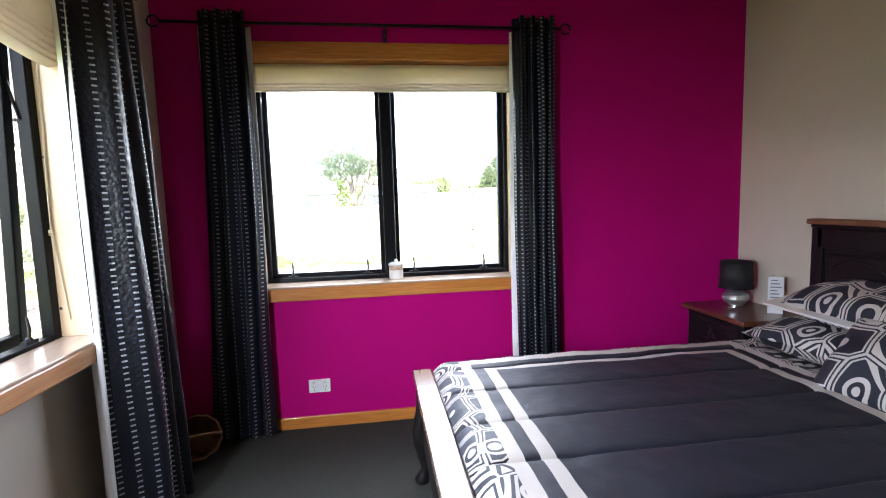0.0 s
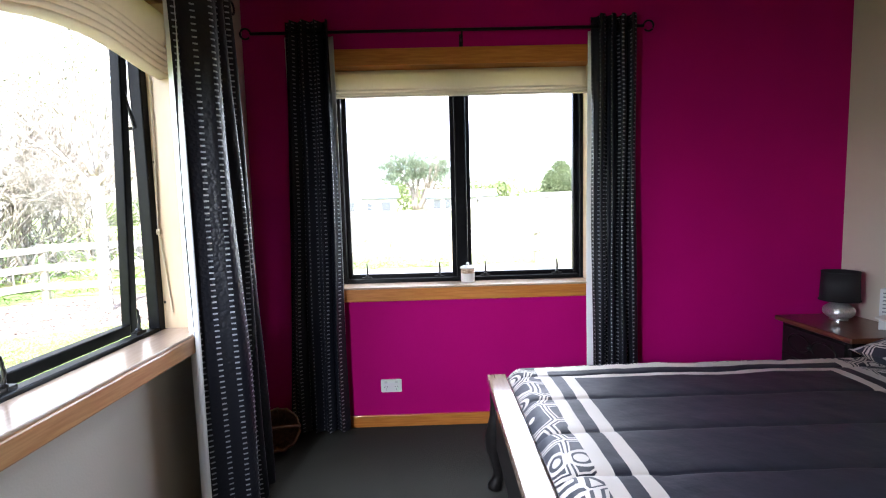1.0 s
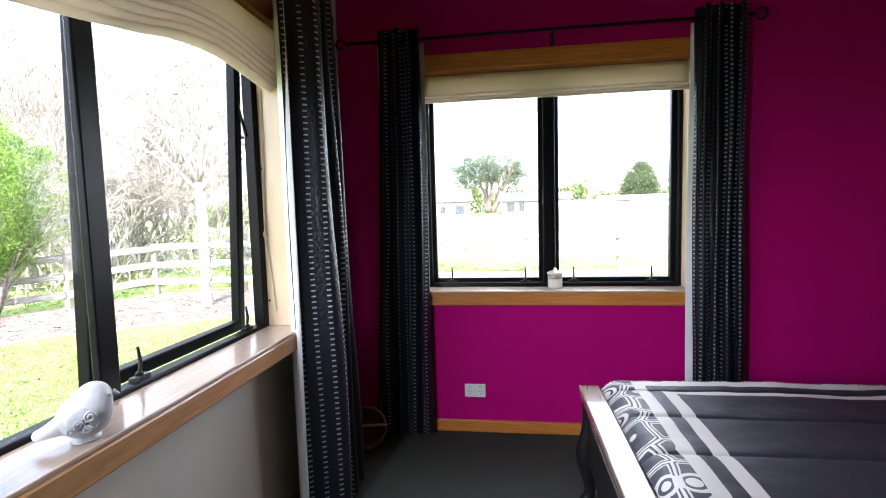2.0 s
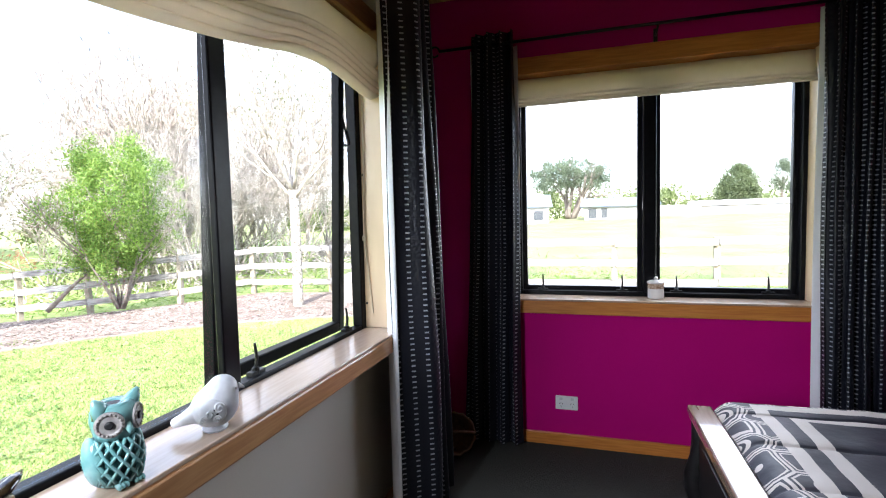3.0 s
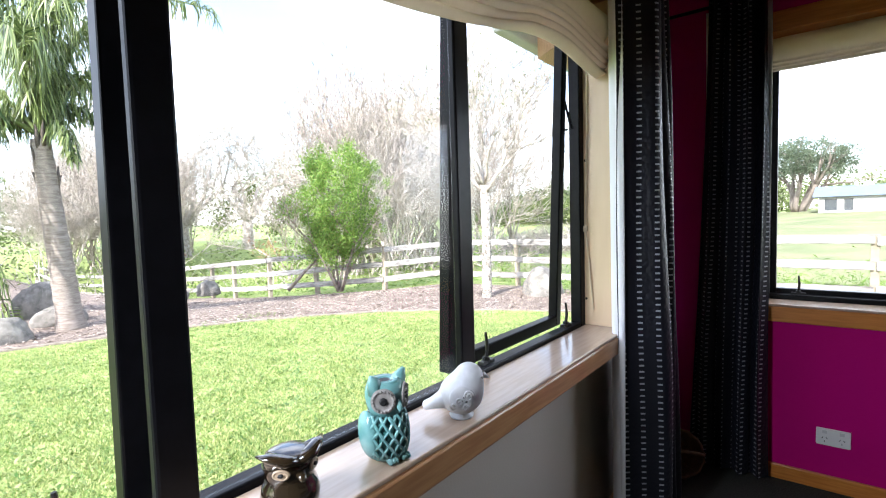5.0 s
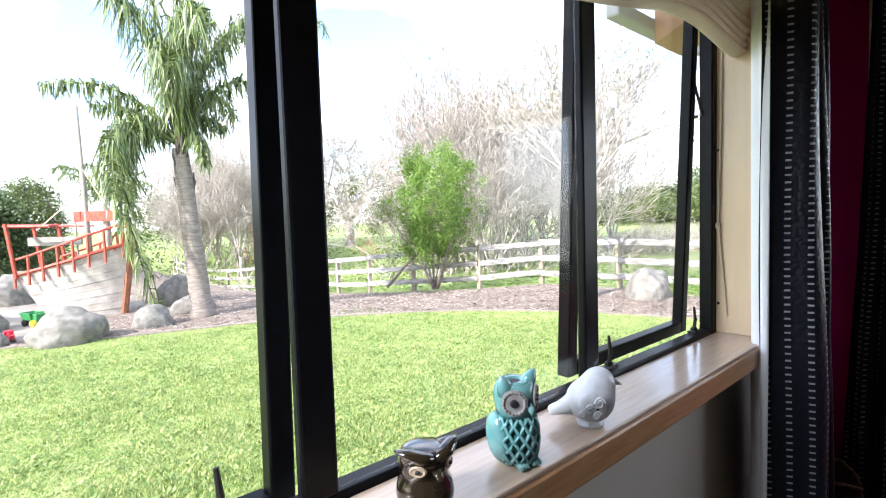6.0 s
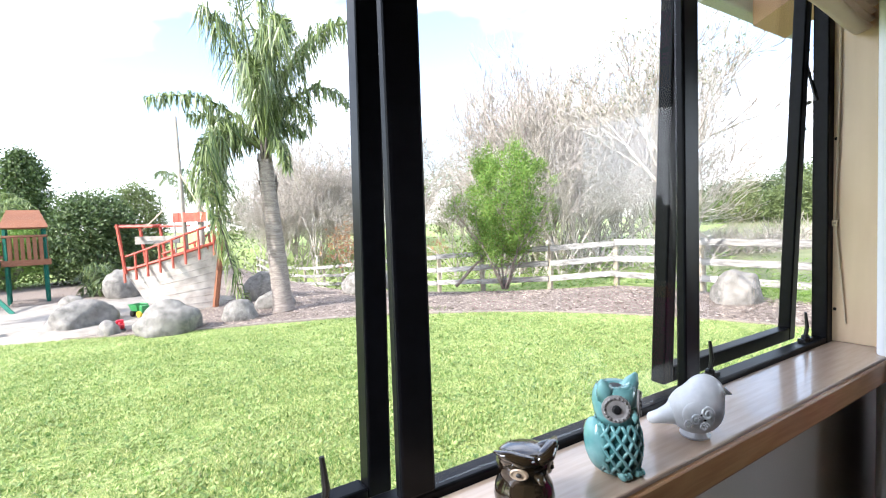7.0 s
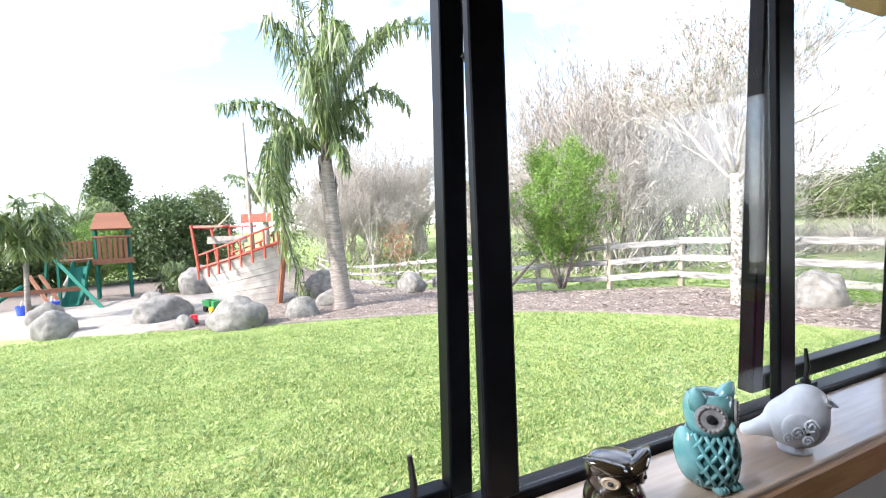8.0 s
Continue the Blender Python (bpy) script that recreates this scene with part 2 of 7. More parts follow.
def swirl_material(name, scale):
    m = bpy.data.materials.new(name)
    m.use_nodes = True
    n, l = m.node_tree.nodes, m.node_tree.links
    b = n["Principled BSDF"]
    b.inputs["Roughness"].default_value = 0.6
    uv = n.new("ShaderNodeUVMap")
    mx = n.new("ShaderNodeMixRGB")
    mx.inputs[1].default_value, mx.inputs[2].default_value = SLATE_COL, IVORY
    l.new(swirl_nodes(n, l, uv.outputs[0], scale), mx.inputs[0]); l.new(mx.outputs[0], b.inputs["Base Color"])
    return m


def curtain_material():
    """Blue-black cloth with upright rows of small silver stitches."""
    m = bpy.data.materials.new("black_stitched_curtain")
    m.use_nodes = True
    n, l = m.node_tree.nodes, m.node_tree.links
    b = n["Principled BSDF"]
    uv = n.new("ShaderNodeUVMap")
    s = n.new("ShaderNodeSeparateXYZ")
    l.new(uv.outputs[0], s.inputs[0])

    def op(kind, a, c):
        q = n.new("ShaderNodeMath")
        q.operation = kind
        for i, val in enumerate((a, c)):
            if isinstance(val, float):
                q.inputs[i].default_value = val
            else:
                l.new(val, q.inputs[i])
        return q.outputs[0]
    fu = op("FRACT", op("DIVIDE", op("ADD", s.outputs[0], 0.012), 0.058), 0.0)
    fv = op("FRACT", op("DIVIDE", s.outputs[1], 0.0215), 0.0)
    mask = op("MULTIPLY", op("MULTIPLY", op("GREATER_THAN", fu, 0.36), op("LESS_THAN", fu, 0.64)), op("LESS_THAN", fv, 0.27))
    mx = n.new("ShaderNodeMixRGB")
    mx.inputs[1].default_value, mx.inputs[2].default_value = (0.0065, 0.0075, 0.014, 1), (0.40, 0.41, 0.45, 1)
    l.new(mask, mx.inputs[0]); l.new(mx.outputs[0], b.inputs["Base Color"])
    b.inputs["Roughness"].default_value = 0.42
    t = n.new("ShaderNodeTexVoronoi")
    t.inputs["Scale"].default_value = 70
    l.new(uv.outputs[0], t.inputs["Vector"])
    bp = n.new("ShaderNodeBump")
    bp.inputs["Strength"].default_value, bp.inputs["Distance"].default_value = 0.5, 0.004
    l.new(t.outputs["Distance"], bp.inputs["Height"]); l.new(bp.outputs[0], b.inputs["Normal"])
    return m


CURTAIN = curtain_material()
QUILT = quilt_material("slate_quilt", 0.03, 1.58, 0.50, 2.235)
PILLOWM = swirl_material("loop_print_pillow", 6.8)
PILLOW_EDGE = material("ivory_pillow_edge", (0.7, 0.66, 0.62), 0.7, color2=(0.74, 0.7, 0.66), scale=20)

GRASS = material("lawn", (0.13, 0.225, 0.045), 0.8, color2=(0.40, 0.42, 0.185), scale=10.0, detail=9, bump=1.0, bscale=34, spec=0.2, wide=(0.32, 0.74))
BLADES = leafy("grass_blades", (0.085, 0.20, 0.032), (0.55, 0.575, 0.25), 0.4)
WEEDS = leafy("weed_leaves", (0.06, 0.14, 0.022), (0.34, 0.42, 0.15), 0.3)
MULCH = material("bark_mulch", (0.085, 0.062, 0.050), 0.9, color2=(0.30, 0.245, 0.205), scale=34, detail=8, bump=1.0, bscale=50)
CHIPS = leafy("mulch_chips", (0.05, 0.034, 0.027), (0.48, 0.40, 0.335), 0.0, 0.85)
SAND = material("pale_sand", (0.22, 0.195, 0.165), 0.9, color2=(0.32, 0.29, 0.25), scale=5, bump=0.4, bscale=60)
EDGING = material("concrete_edging", (0.19, 0.155, 0.13), 0.85, color2=(0.28, 0.24, 0.205), scale=12, bump=0.4)
FENCEM = material("weathered_white_rail", (0.10, 0.094, 0.085), 0.8, color2=(0.38, 0.365, 0.34), scale=5.5, stretch=(1, 1, 4), bump=0.4, bscale=40, per_object=0.2, wide=(0.3, 0.58), detail=9)
POSTM = material("grey_timber_post", (0.22, 0.19, 0.14), 0.9, color2=(0.34, 0.30, 0.23), scale=8, bump=0.5, per_object=0.15)
ROCK = material("grey_boulder", (0.10, 0.094, 0.084), 0.9, color2=(0.26, 0.245, 0.22), scale=9, detail=12, bump=1.0, bscale=26, wide=(0.3, 0.7))
BARK = material("grey_bark", (0.15, 0.125, 0.105), 0.9, color2=(0.28, 0.245, 0.21), scale=14, bump=0.6, bscale=40)
PALEBARK = material("pale_bark", (0.10, 0.085, 0.07), 0.9, color2=(0.40, 0.375, 0.33), scale=18, detail=9, wide=(0.36, 0.58), bump=0.5, bscale=40)
TWIG = material("pale_twig", (0.25, 0.215, 0.185), 0.9, color2=(0.50, 0.46, 0.41), scale=6)
PALMTRUNK = material("palm_trunk", (0.17, 0.14, 0.12), 0.9, color2=(0.30, 0.26, 0.23), scale=7, stretch=(1, 1, 5), bump=0.6, bscale=30)
PALMSHEATH = material("dark_palm_sheath", (0.06, 0.05, 0.045), 0.8, color2=(0.14, 0.11, 0.09), scale=12, bump=0.5)
FROND = leafy("palm_leaflets", (0.018, 0.05, 0.012), (0.30, 0.37, 0.13), 0.25, 0.34)
BUSHLEAF = leafy("bright_green_leaves", (0.07, 0.155, 0.02), (0.27, 0.40, 0.085), 0.38)
SHRUB = leafy("dark_green_leaves", (0.02, 0.045, 0.014), (0.13, 0.19, 0.06), 0.22)
# for far trees only: distance haze is mixed into the needle colour
CONIFER = leafy("hazed_conifer_needles", (0.05, 0.075, 0.045), (0.15, 0.19, 0.11), 0.3)
PADDOCK = material("dry_paddock_grass", (0.11, 0.135, 0.05), 0.9, color2=(0.20, 0.205, 0.095), scale=0.5, detail=9, bump=0.6, bscale=6)
OLIVE = leafy("olive_leaves", (0.07, 0.10, 0.03), (0.2, 0.25, 0.09), 0.3)
RUSTLEAF = leafy("rust_leaves", (0.22, 0.10, 0.05), (0.4, 0.22, 0.12), 0.3)
FARLEAF = leafy("far_leaves", (0.045, 0.07, 0.03), (0.15, 0.19, 0.085), 0.3)
HULL = material("bleached_hull_boards", (0.40, 0.35, 0.31), 0.75, color2=(0.62, 0.57, 0.51), scale=5, bump=0.3, bscale=30, per_object=0.08)
REDPAINT = material("faded_red_paint", (0.33, 0.045, 0.025), 0.6, color2=(0.44, 0.085, 0.05), scale=12, bump=0.2)
ORANGEWOOD = material("orange_stained_timber", (0.17, 0.062, 0.030), 0.65, color2=(0.26, 0.105, 0.052), scale=8, stretch=(2, 2, 10), bump=0.2, per_object=0.1)
GREYWOOD = material("grey_timber", (0.22, 0.20, 0.18), 0.8, color2=(0.34, 0.32, 0.29), scale=6, bump=0.2)
GREENPAINT = material("dark_green_paint", (0.010, 0.09, 0.065), 0.75, color2=(0.016, 0.12, 0.085), scale=10, spec=0.15)
GREENTOY = material("green_plastic", (0.04, 0.22, 0.07), 0.4)
YELLOWTOY = material("yellow_plastic", (0.7, 0.5, 0.04), 0.4)
REDTOY = material("red_plastic", (0.55, 0.02, 0.04), 0.4)
BLUETOY = material("blue_plastic", (0.03, 0.08, 0.5), 0.4)
FARWALL = material("white_weatherboard", (0.36, 0.36, 0.355), 0.7, color2=(0.42, 0.42, 0.41), scale=3)
BLUEROOF = material("blue_grey_roof", (0.11, 0.16, 0.23), 0.6, color2=(0.14, 0.19, 0.27), scale=4)
DARKWIN = material("dark_far_window", (0.05, 0.06, 0.07), 0.2)


# ---- shaping helpers ----
class Shape:
    """Gathers corners and faces of one mesh."""
    def __init__(self):
        self.v, self.f, self.uv = [], [], None

    def add(self, verts, faces):
        o = len(self.v)
        self.v += [tuple(p) for p in verts]
        self.f += [tuple(i + o for i in f) for f in faces]
        return self

    def box(self, x0, x1, y0, y1, z0, z1, m=None):
        p = [Vector((x, y, z)) for z in (z0, z1) for y in (y0, y1) for x in (x0, x1)]
        if m:
            p = [m @ q for q in p]
        return self.add(p, [(0, 2, 3, 1), (4, 5, 7, 6), (0, 1, 5, 4), (2, 6, 7, 3), (0, 4, 6, 2), (1, 3, 7, 5)])

    def tube(self, pts, radii, sides=8, cap=True):
        pts = [Vector(p) for p in pts]
        if not isinstance(radii, (list, tuple)):
            radii = [radii] * len(pts)
        ring = []
        ref = Vector((0.31, 0.17, 0.93)).normalized()
        for i, p in enumerate(pts):
            d = (pts[min(i + 1, len(pts) - 1)] - pts[max(i - 1, 0)])
            d = d.normalized() if d.length > 1e-9 else Vector((0, 0, 1))
            a = d.cross(ref if abs(d.dot(ref)) < 0.96 else Vector((1, 0, 0))).normalized()
            b = d.cross(a)
            ring += [p + radii[i] * (math.cos(6.28319 * k / sides) * a + math.sin(6.28319 * k / sides) * b) for k in range(sides)]
        fc = [(i * sides + k, i * sides + (k + 1) % sides, (i + 1) * sides + (k + 1) % sides, (i + 1) * sides + k) for i in range(len(pts) - 1) for k in range(sides)]
        if cap:
            fc += [tuple(range(sides))[::-1], tuple((len(pts) - 1) * sides + k for k in range(sides))]
        return self.add(ring, fc)

    def lathe(self, prof, sides=24, at=(0, 0, 0), m=None, squash=(1, 1)):
        """prof: radius and height, from below upward."""
        vs = []
        for r, z in prof:
            for k in range(sides):
                q = Vector((r * math.cos(6.28319 * k / sides) * squash[0], r * math.sin(6.28319 * k / sides) * squash[1], z))
                q = (m @ q) if m else q
                vs.append(q + Vector(at))
        fc = [(i * sides + k, i * sides + (k + 1) % sides, (i + 1) * sides + (k + 1) % sides, (i + 1) * sides + k) for i in range(len(prof) - 1) for k in range(sides)]
        fc += [tuple(range(sides))[::-1], tuple((len(prof) - 1) * sides + k for k in range(sides))]
        return self.add(vs, fc)

    def ball(self, c, r, u=14, w=10, m=None):
        """An ellipsoid; r is one radius or three."""
        r = (r, r, r) if isinstance(r, (int, float)) else r
        vs, fc = [], []
        for j in range(w + 1):
            th = math.pi * j / w
            for k in range(u):
                ph = 6.28319 * k / u
                q = Vector((r[0] * math.sin(th) * math.cos(ph), r[1] * math.sin(th) * math.sin(ph), r[2] * math.cos(th)))
                vs.append(((m @ q) if m else q) + Vector(c))
        fc = [(j * u + k, (j + 1) * u + k, (j + 1) * u + (k + 1) % u, j * u + (k + 1) % u) for j in range(w) for k in range(u)]
        return self.add(vs, fc)

    def sheet(self, rows):
        """A surface through rows of points."""
        w = len(rows[0])
        return self.add([p for r in rows for p in r], [(i * w + k, i * w + k + 1, (i + 1) * w + k + 1, (i + 1) * w + k) for i in range(len(rows) - 1) for k in range(w - 1)])


def mesh_of(name, shape, mat, smooth=False, bevel=0.0, seg=2, uvf=None, thick=0.0):
    me = bpy.data.meshes.new(name)
    me.from_pydata([tuple(p) for p in shape.v], [], shape.f)
    if bevel or thick:
        bm = bmesh.new()
        bm.from_mesh(me)
        if thick:
            bmesh.ops.solidify(bm, geom=bm.faces[:], thickness=thick)
        if bevel:
            bmesh.ops.bevel(bm, geom=[e for e in bm.edges if len(e.link_faces) == 2 and e.calc_face_angle(0) > 0.6], offset=bevel, segments=seg, affect="EDGES", profile=0.5, clamp_overlap=True)
        bmesh.ops.recalc_face_normals(bm, faces=bm.faces)
        bm.to_mesh(me)
        bm.free()
    if uvf:
        layer = me.uv_layers.new(name="UVMap")
        co = [uvf(i, v.co) for i, v in enumerate(me.vertices)]
        flat = [c for lp in me.loops for c in co[lp.vertex_index]]
        layer.data.foreach_set("uv", flat)
    if mat:
        me.materials.append(mat)
    if smooth:
        me.polygons.foreach_set("use_smooth", [True] * len(me.polygons))
    return me


def thing(name, at, label, category, group="", kind=""):
    ob = new(name)
    ob.empty_display_size = 0.1
    ob.location = at
    return tagged(ob, label, category, group, kind)


def base_of(ob):
    p = Vector(ob.location)
    while ob.parent:
        ob = ob.parent
        p = p + ob.location
    return p


def part(name, shape, mat, parent, label="", smooth=False, bevel=0.0, seg=2, uvf=None, thick=0.0, local=False):
    """One mesh under a thing or a part; corners are given in the world unless local."""
    if not local:
        o = base_of(parent)
        shape.v = [tuple(Vector(p) - o) for p in shape.v]
    ob = new(name, mesh_of(name, shape, mat, smooth, bevel, seg, uvf, thick))
    ob.parent = parent
    if label:
        ob["label"] = label
    return ob


def whole(name, shape, mat, label, category, group="", kind="", smooth=False, bevel=0.0, seg=2, uvf=None, thick=0.0):
    """A thing that is one mesh."""
    return tagged(new(name, mesh_of(name, shape, mat, smooth, bevel, seg, uvf, thick)), label, category, group, kind)


def B(*a, m=None):
    return Shape().box(*a, m=m)


def T(pts, r, sides=8):
    return Shape().tube(pts, r, sides)


def bez(p, q, r, n):
    p, q, r = Vector(p), Vector(q), Vector(r)
    return [(1 - t) ** 2 * p + 2 * t * (1 - t) * q + t * t * r for t in (i / n for i in range(n + 1))]


# ---- the room's shell ----
WX, NY, EX, SY, CZ = -1.25, 2.74, 2.0, -2.6, 2.42       # inner faces of the walls, and the ceiling
NW = dict(x0=-0.815, x1=0.605, z0=0.80, z1=1.98)        # opening in the north wall
LW = dict(y0=-0.36, y1=1.93, z0=0.80, z1=1.98)          # opening in the west wall
TH = 0.22
TOPW = 2.6

s = Shape()
s.box(WX, EX, SY, NY, -0.12, 0.0)
whole("floor", s, CARPET, "grey green short pile bedroom carpet", "floor", kind="structure")
s = Shape()
s.box(WX - TH, EX + TH, SY - TH, NY + TH, CZ, CZ + 0.12)
whole("ceiling", s, CEIL, "warm varnished timber ceiling", "ceiling", kind="structure")

def wall_with_opening(name, along, at, depth, a0, a1, b0, b1, z0, z1, mat, label):
    """A wall with a rectangular opening that goes through it."""
    s = Shape()
    lo, hi = min(at, at + depth), max(at, at + depth)

    def piece(p0, p1, q0, q1):
        if along == "x":
            s.box(p0, p1, lo, hi, q0, q1)
        else:
            s.box(lo, hi, p0, p1, q0, q1)
    piece(a0, b0, -0.5, TOPW)
    piece(b1, a1, -0.5, TOPW)
    piece(b0, b1, -0.5, z0)
    piece(b0, b1, z1, TOPW)
    return whole(name, s, mat, label, "wall", kind="structure")

wall_with_opening("wall_north", "x", NY, TH, WX, EX, NW["x0"], NW["x1"], NW["z0"] - 0.03, NW["z1"] + 0.02, PINK, "magenta painted bedroom wall with a window opening")
wall_with_opening("wall_west", "y", WX, -0.098, SY, NY + TH, LW["y0"], LW["y1"], LW["z0"] - 0.03, LW["z1"] + 0.02, CREAM, "cream painted wall with a wide window opening")
skin = Shape()
for p0, p1, q0, q1 in ((WX - 0.098, NW["x0"], -0.5, TOPW), (NW["x1"], EX + TH, -0.5, TOPW), (NW["x0"], NW["x1"], -0.5, NW["z0"] - 0.03), (NW["x0"], NW["x1"], NW["z1"] + 0.02, TOPW)):
    skin.box(p0, p1, NY + TH + 0.003, NY + TH + 0.018, q0, q1)
whole("cladding_north", skin, CLADDING, "tan cladding on the outside of the house wall", "cladding", kind="structure")
whole("wall_east", B(EX, EX + TH, SY, NY + TH, -0.5, TOPW), CREAM, "cream painted bedroom wall behind the bed", "wall", kind="structure")
whole("wall_south", B(WX - TH, EX + TH, SY - TH, SY, -0.5, TOPW), CREAM, "plain cream painted wall", "wall", kind="structure")
whole("baseboard_north", B(WX + 0.016, EX - 0.002, NY - 0.016, NY - 0.001, 0.001, 0.068), PINE, "varnished pine baseboard on the magenta wall", "baseboard", kind="structure", bevel=0.004)
whole("baseboard_west", B(WX + 0.001, WX + 0.015, SY + 0.02, NY - 0.017, 0.001, 0.068), PINE_Y, "varnished pine baseboard under the wide window", "baseboard", kind="structure", bevel=0.004)
whole("baseboard_east", B(EX - 0.015, EX - 0.001, SY + 0.02, NY - 0.017, 0.001, 0.068), PINE_Y, "varnished pine baseboard on the cream wall", "baseboard", kind="structure", bevel=0.004)

# roof over the room, with its eave at the north-west corner
roof = thing("roof", (0, 0, 2.6), "grey metal hipped roof over the house", "roof", kind="structure")
s = Shape()
s.add([(-1.95, -7.5, 2.62), (9.5, -7.5, 2.62), (9.5, 3.45, 2.62), (-1.95, 3.45, 2.62), (2.0, -2.0, 4.5), (6.0, -2.0, 4.5)], [(0, 1, 5, 4), (1, 2, 5), (2, 3, 4, 5), (3, 0, 4), (3, 2, 1, 0)])
part("roofing", s, ROOFM, roof)
part("gutter", B(-2.02, -1.94, 2.46, 3.5, 2.225, 2.30), GUTTER, roof, "grey box gutter end", bevel=0.012)
s = Shape()
s.add([(-1.94, 2.84, 2.16), (-1.47, 2.84, 2.35), (-1.47, 3.2, 2.35), (-1.94, 3.2, 2.16), (-1.94, 2.84, 2.35), (-1.94, 3.2, 2.35)], [(0, 1, 4), (3, 5, 2), (0, 3, 2, 1), (0, 4, 5, 3), (1, 2, 5, 4)])
part("soffit", s, CLADDING, roof, "cream cladding under the eave")


# ---- windows ----
def stay(parent, x, y, z, ax):
    """A black casement stay: foot, pivot and upright lever. ax: 'x' or 'y', the way the sill runs."""
    s = Shape()
    d = (0.028, 0.010) if ax == "x" else (0.010, 0.028)
    s.box(x - d[0], x + d[0], y - d[1], y + d[1], z, z + 0.010)
    s.lathe([(0.011, 0), (0.011, 0.016), (0.007, 0.02)], 10, (x, y, z))
    s.tube([(x, y, z + 0.012), (x + 0.003, y + 0.003, z + 0.045), (x, y, z + 0.088)], [0.006, 0.0055, 0.0035], 8)
    return part("stay", s, STAYM, parent, "black window stay with upright lever", smooth=False)


def framed(parent, ax, depth0, depth1, a0, a1, z0, z1, w, wz0=None, wz1=None):
    """Four profiles of a frame: two stiles, two rails."""
    wz0, wz1 = wz0 or w, wz1 or w

    def bx(p0, p1, q0, q1):
        return B(p0, p1, depth0, depth1, q0, q1) if ax == "x" else B(depth0, depth1, p0, p1, q0, q1)
    part("stile", bx(a0, a0 + w, z0, z1), ALU, parent, bevel=0.004)
    part("stile", bx(a1 - w, a1, z0, z1), ALU, parent, bevel=0.004)
    part("rail", bx(a0 + w, a1 - w, z0, z0 + wz0), ALU, parent, bevel=0.004)
    part("rail", bx(a0 + w, a1 - w, z1 - wz1, z1), ALU, parent, bevel=0.004)


def pane(parent, shape):
    p = part("pane", shape, GLASS, parent)
    p.visible_shadow = False
    return p


# north window
w1 = thing("window_1", (-0.105, NY, 0.8), "black aluminium two light window with pine surround", "window", kind="structure")
x0, x1, z0, z1 = NW["x0"], NW["x1"], NW["z0"], NW["z1"]
FY0, FY1 = 2.862, 2.925
part("window_sill", B(x0 - 0.05, x1 + 0.05, NY - 0.03, FY0 - 0.002, z0 - 0.012, z0), SILL_TOP, w1, "glossy sill board paled by painted window sheen", bevel=0.004)
part("architrave", B(x0 - 0.06, x1 + 0.06, NY - 0.028, NY - 0.001, z0 - 0.080, z0 - 0.0125), PINE, w1, "varnished pine strip under the sill", bevel=0.004)
part("architrave", B(x0 - 0.07, x1 + 0.07, NY - 0.020, NY - 0.001, z1 - 0.002, z1 + 0.085), PINE, w1, "varnished pine head board", bevel=0.004)
part("architrave", B(x0 - 0.065, x0 + 0.004, NY - 0.018, NY - 0.001, z0 + 0.001, z1 - 0.003), PINE_Z, w1, bevel=0.004)
part("architrave", B(x1 - 0.004, x1 + 0.065, NY - 0.018, NY - 0.001, z0 + 0.001, z1 - 0.003), PINE_Z, w1, bevel=0.004)
part("reveal", B(x0 + 0.0005, x0 + 0.018, NY + 0.001, FY0 - 0.002, z0 + 0.001, z1 - 0.001), PINE_Z, w1)
part("reveal", B(x1 - 0.018, x1 - 0.0005, NY + 0.001, FY0 - 0.002, z0 + 0.001, z1 - 0.001), PINE_Z, w1)
part("reveal", B(x0, x1, NY + 0.001, FY0 - 0.002, z1 + 0.0005, z1 + 0.018), PINE, w1)
fr = part("window_frame", B(x0, x0 + 0.04, FY0, FY1, z0 - 0.02, z1 + 0.018), ALU, w1, "black aluminium frame", bevel=0.004)
part("stile", B(x1 - 0.04, x1, FY0, FY1, z0 - 0.02, z1 + 0.018), ALU, fr, bevel=0.004)
part("rail", B(x0 + 0.04, x1 - 0.04, FY0, FY1, z0 - 0.02, z0 + 0.022), ALU, fr, bevel=0.004)
part("rail", B(x0 + 0.04, x1 - 0.04, FY0, FY1, z1 - 0.03, z1 + 0.018), ALU, fr, bevel=0.004)
part("mullion", B(-0.143, -0.078, FY0 - 0.004, FY1, z0 + 0.022, z1 - 0.03), ALU, fr, bevel=0.005)
for a0, a1 in ((x0 + 0.034, -0.137), (-0.084, x1 - 0.034)):
    sash = thing("sash", (0, 0, 0), "", "")
    sash.parent = w1
    sash.location = Vector((0.5 * (a0 + a1), FY1, z1)) - base_of(w1)
    framed(sash, "x", FY1 - 0.028, FY1 + 0.012, a0, a1, z0 + 0.016, z1 - 0.02, 0.030)
    pane(sash, B(a0 + 0.028, a1 - 0.028, FY1 - 0.004, FY1 + 0.001, z0 + 0.044, z1 - 0.048))
for sx in (-0.665, -0.245, 0.022, 0.44):
    stay(w1, sx, FY0 + 0.022, z0 + 0.022, "x")

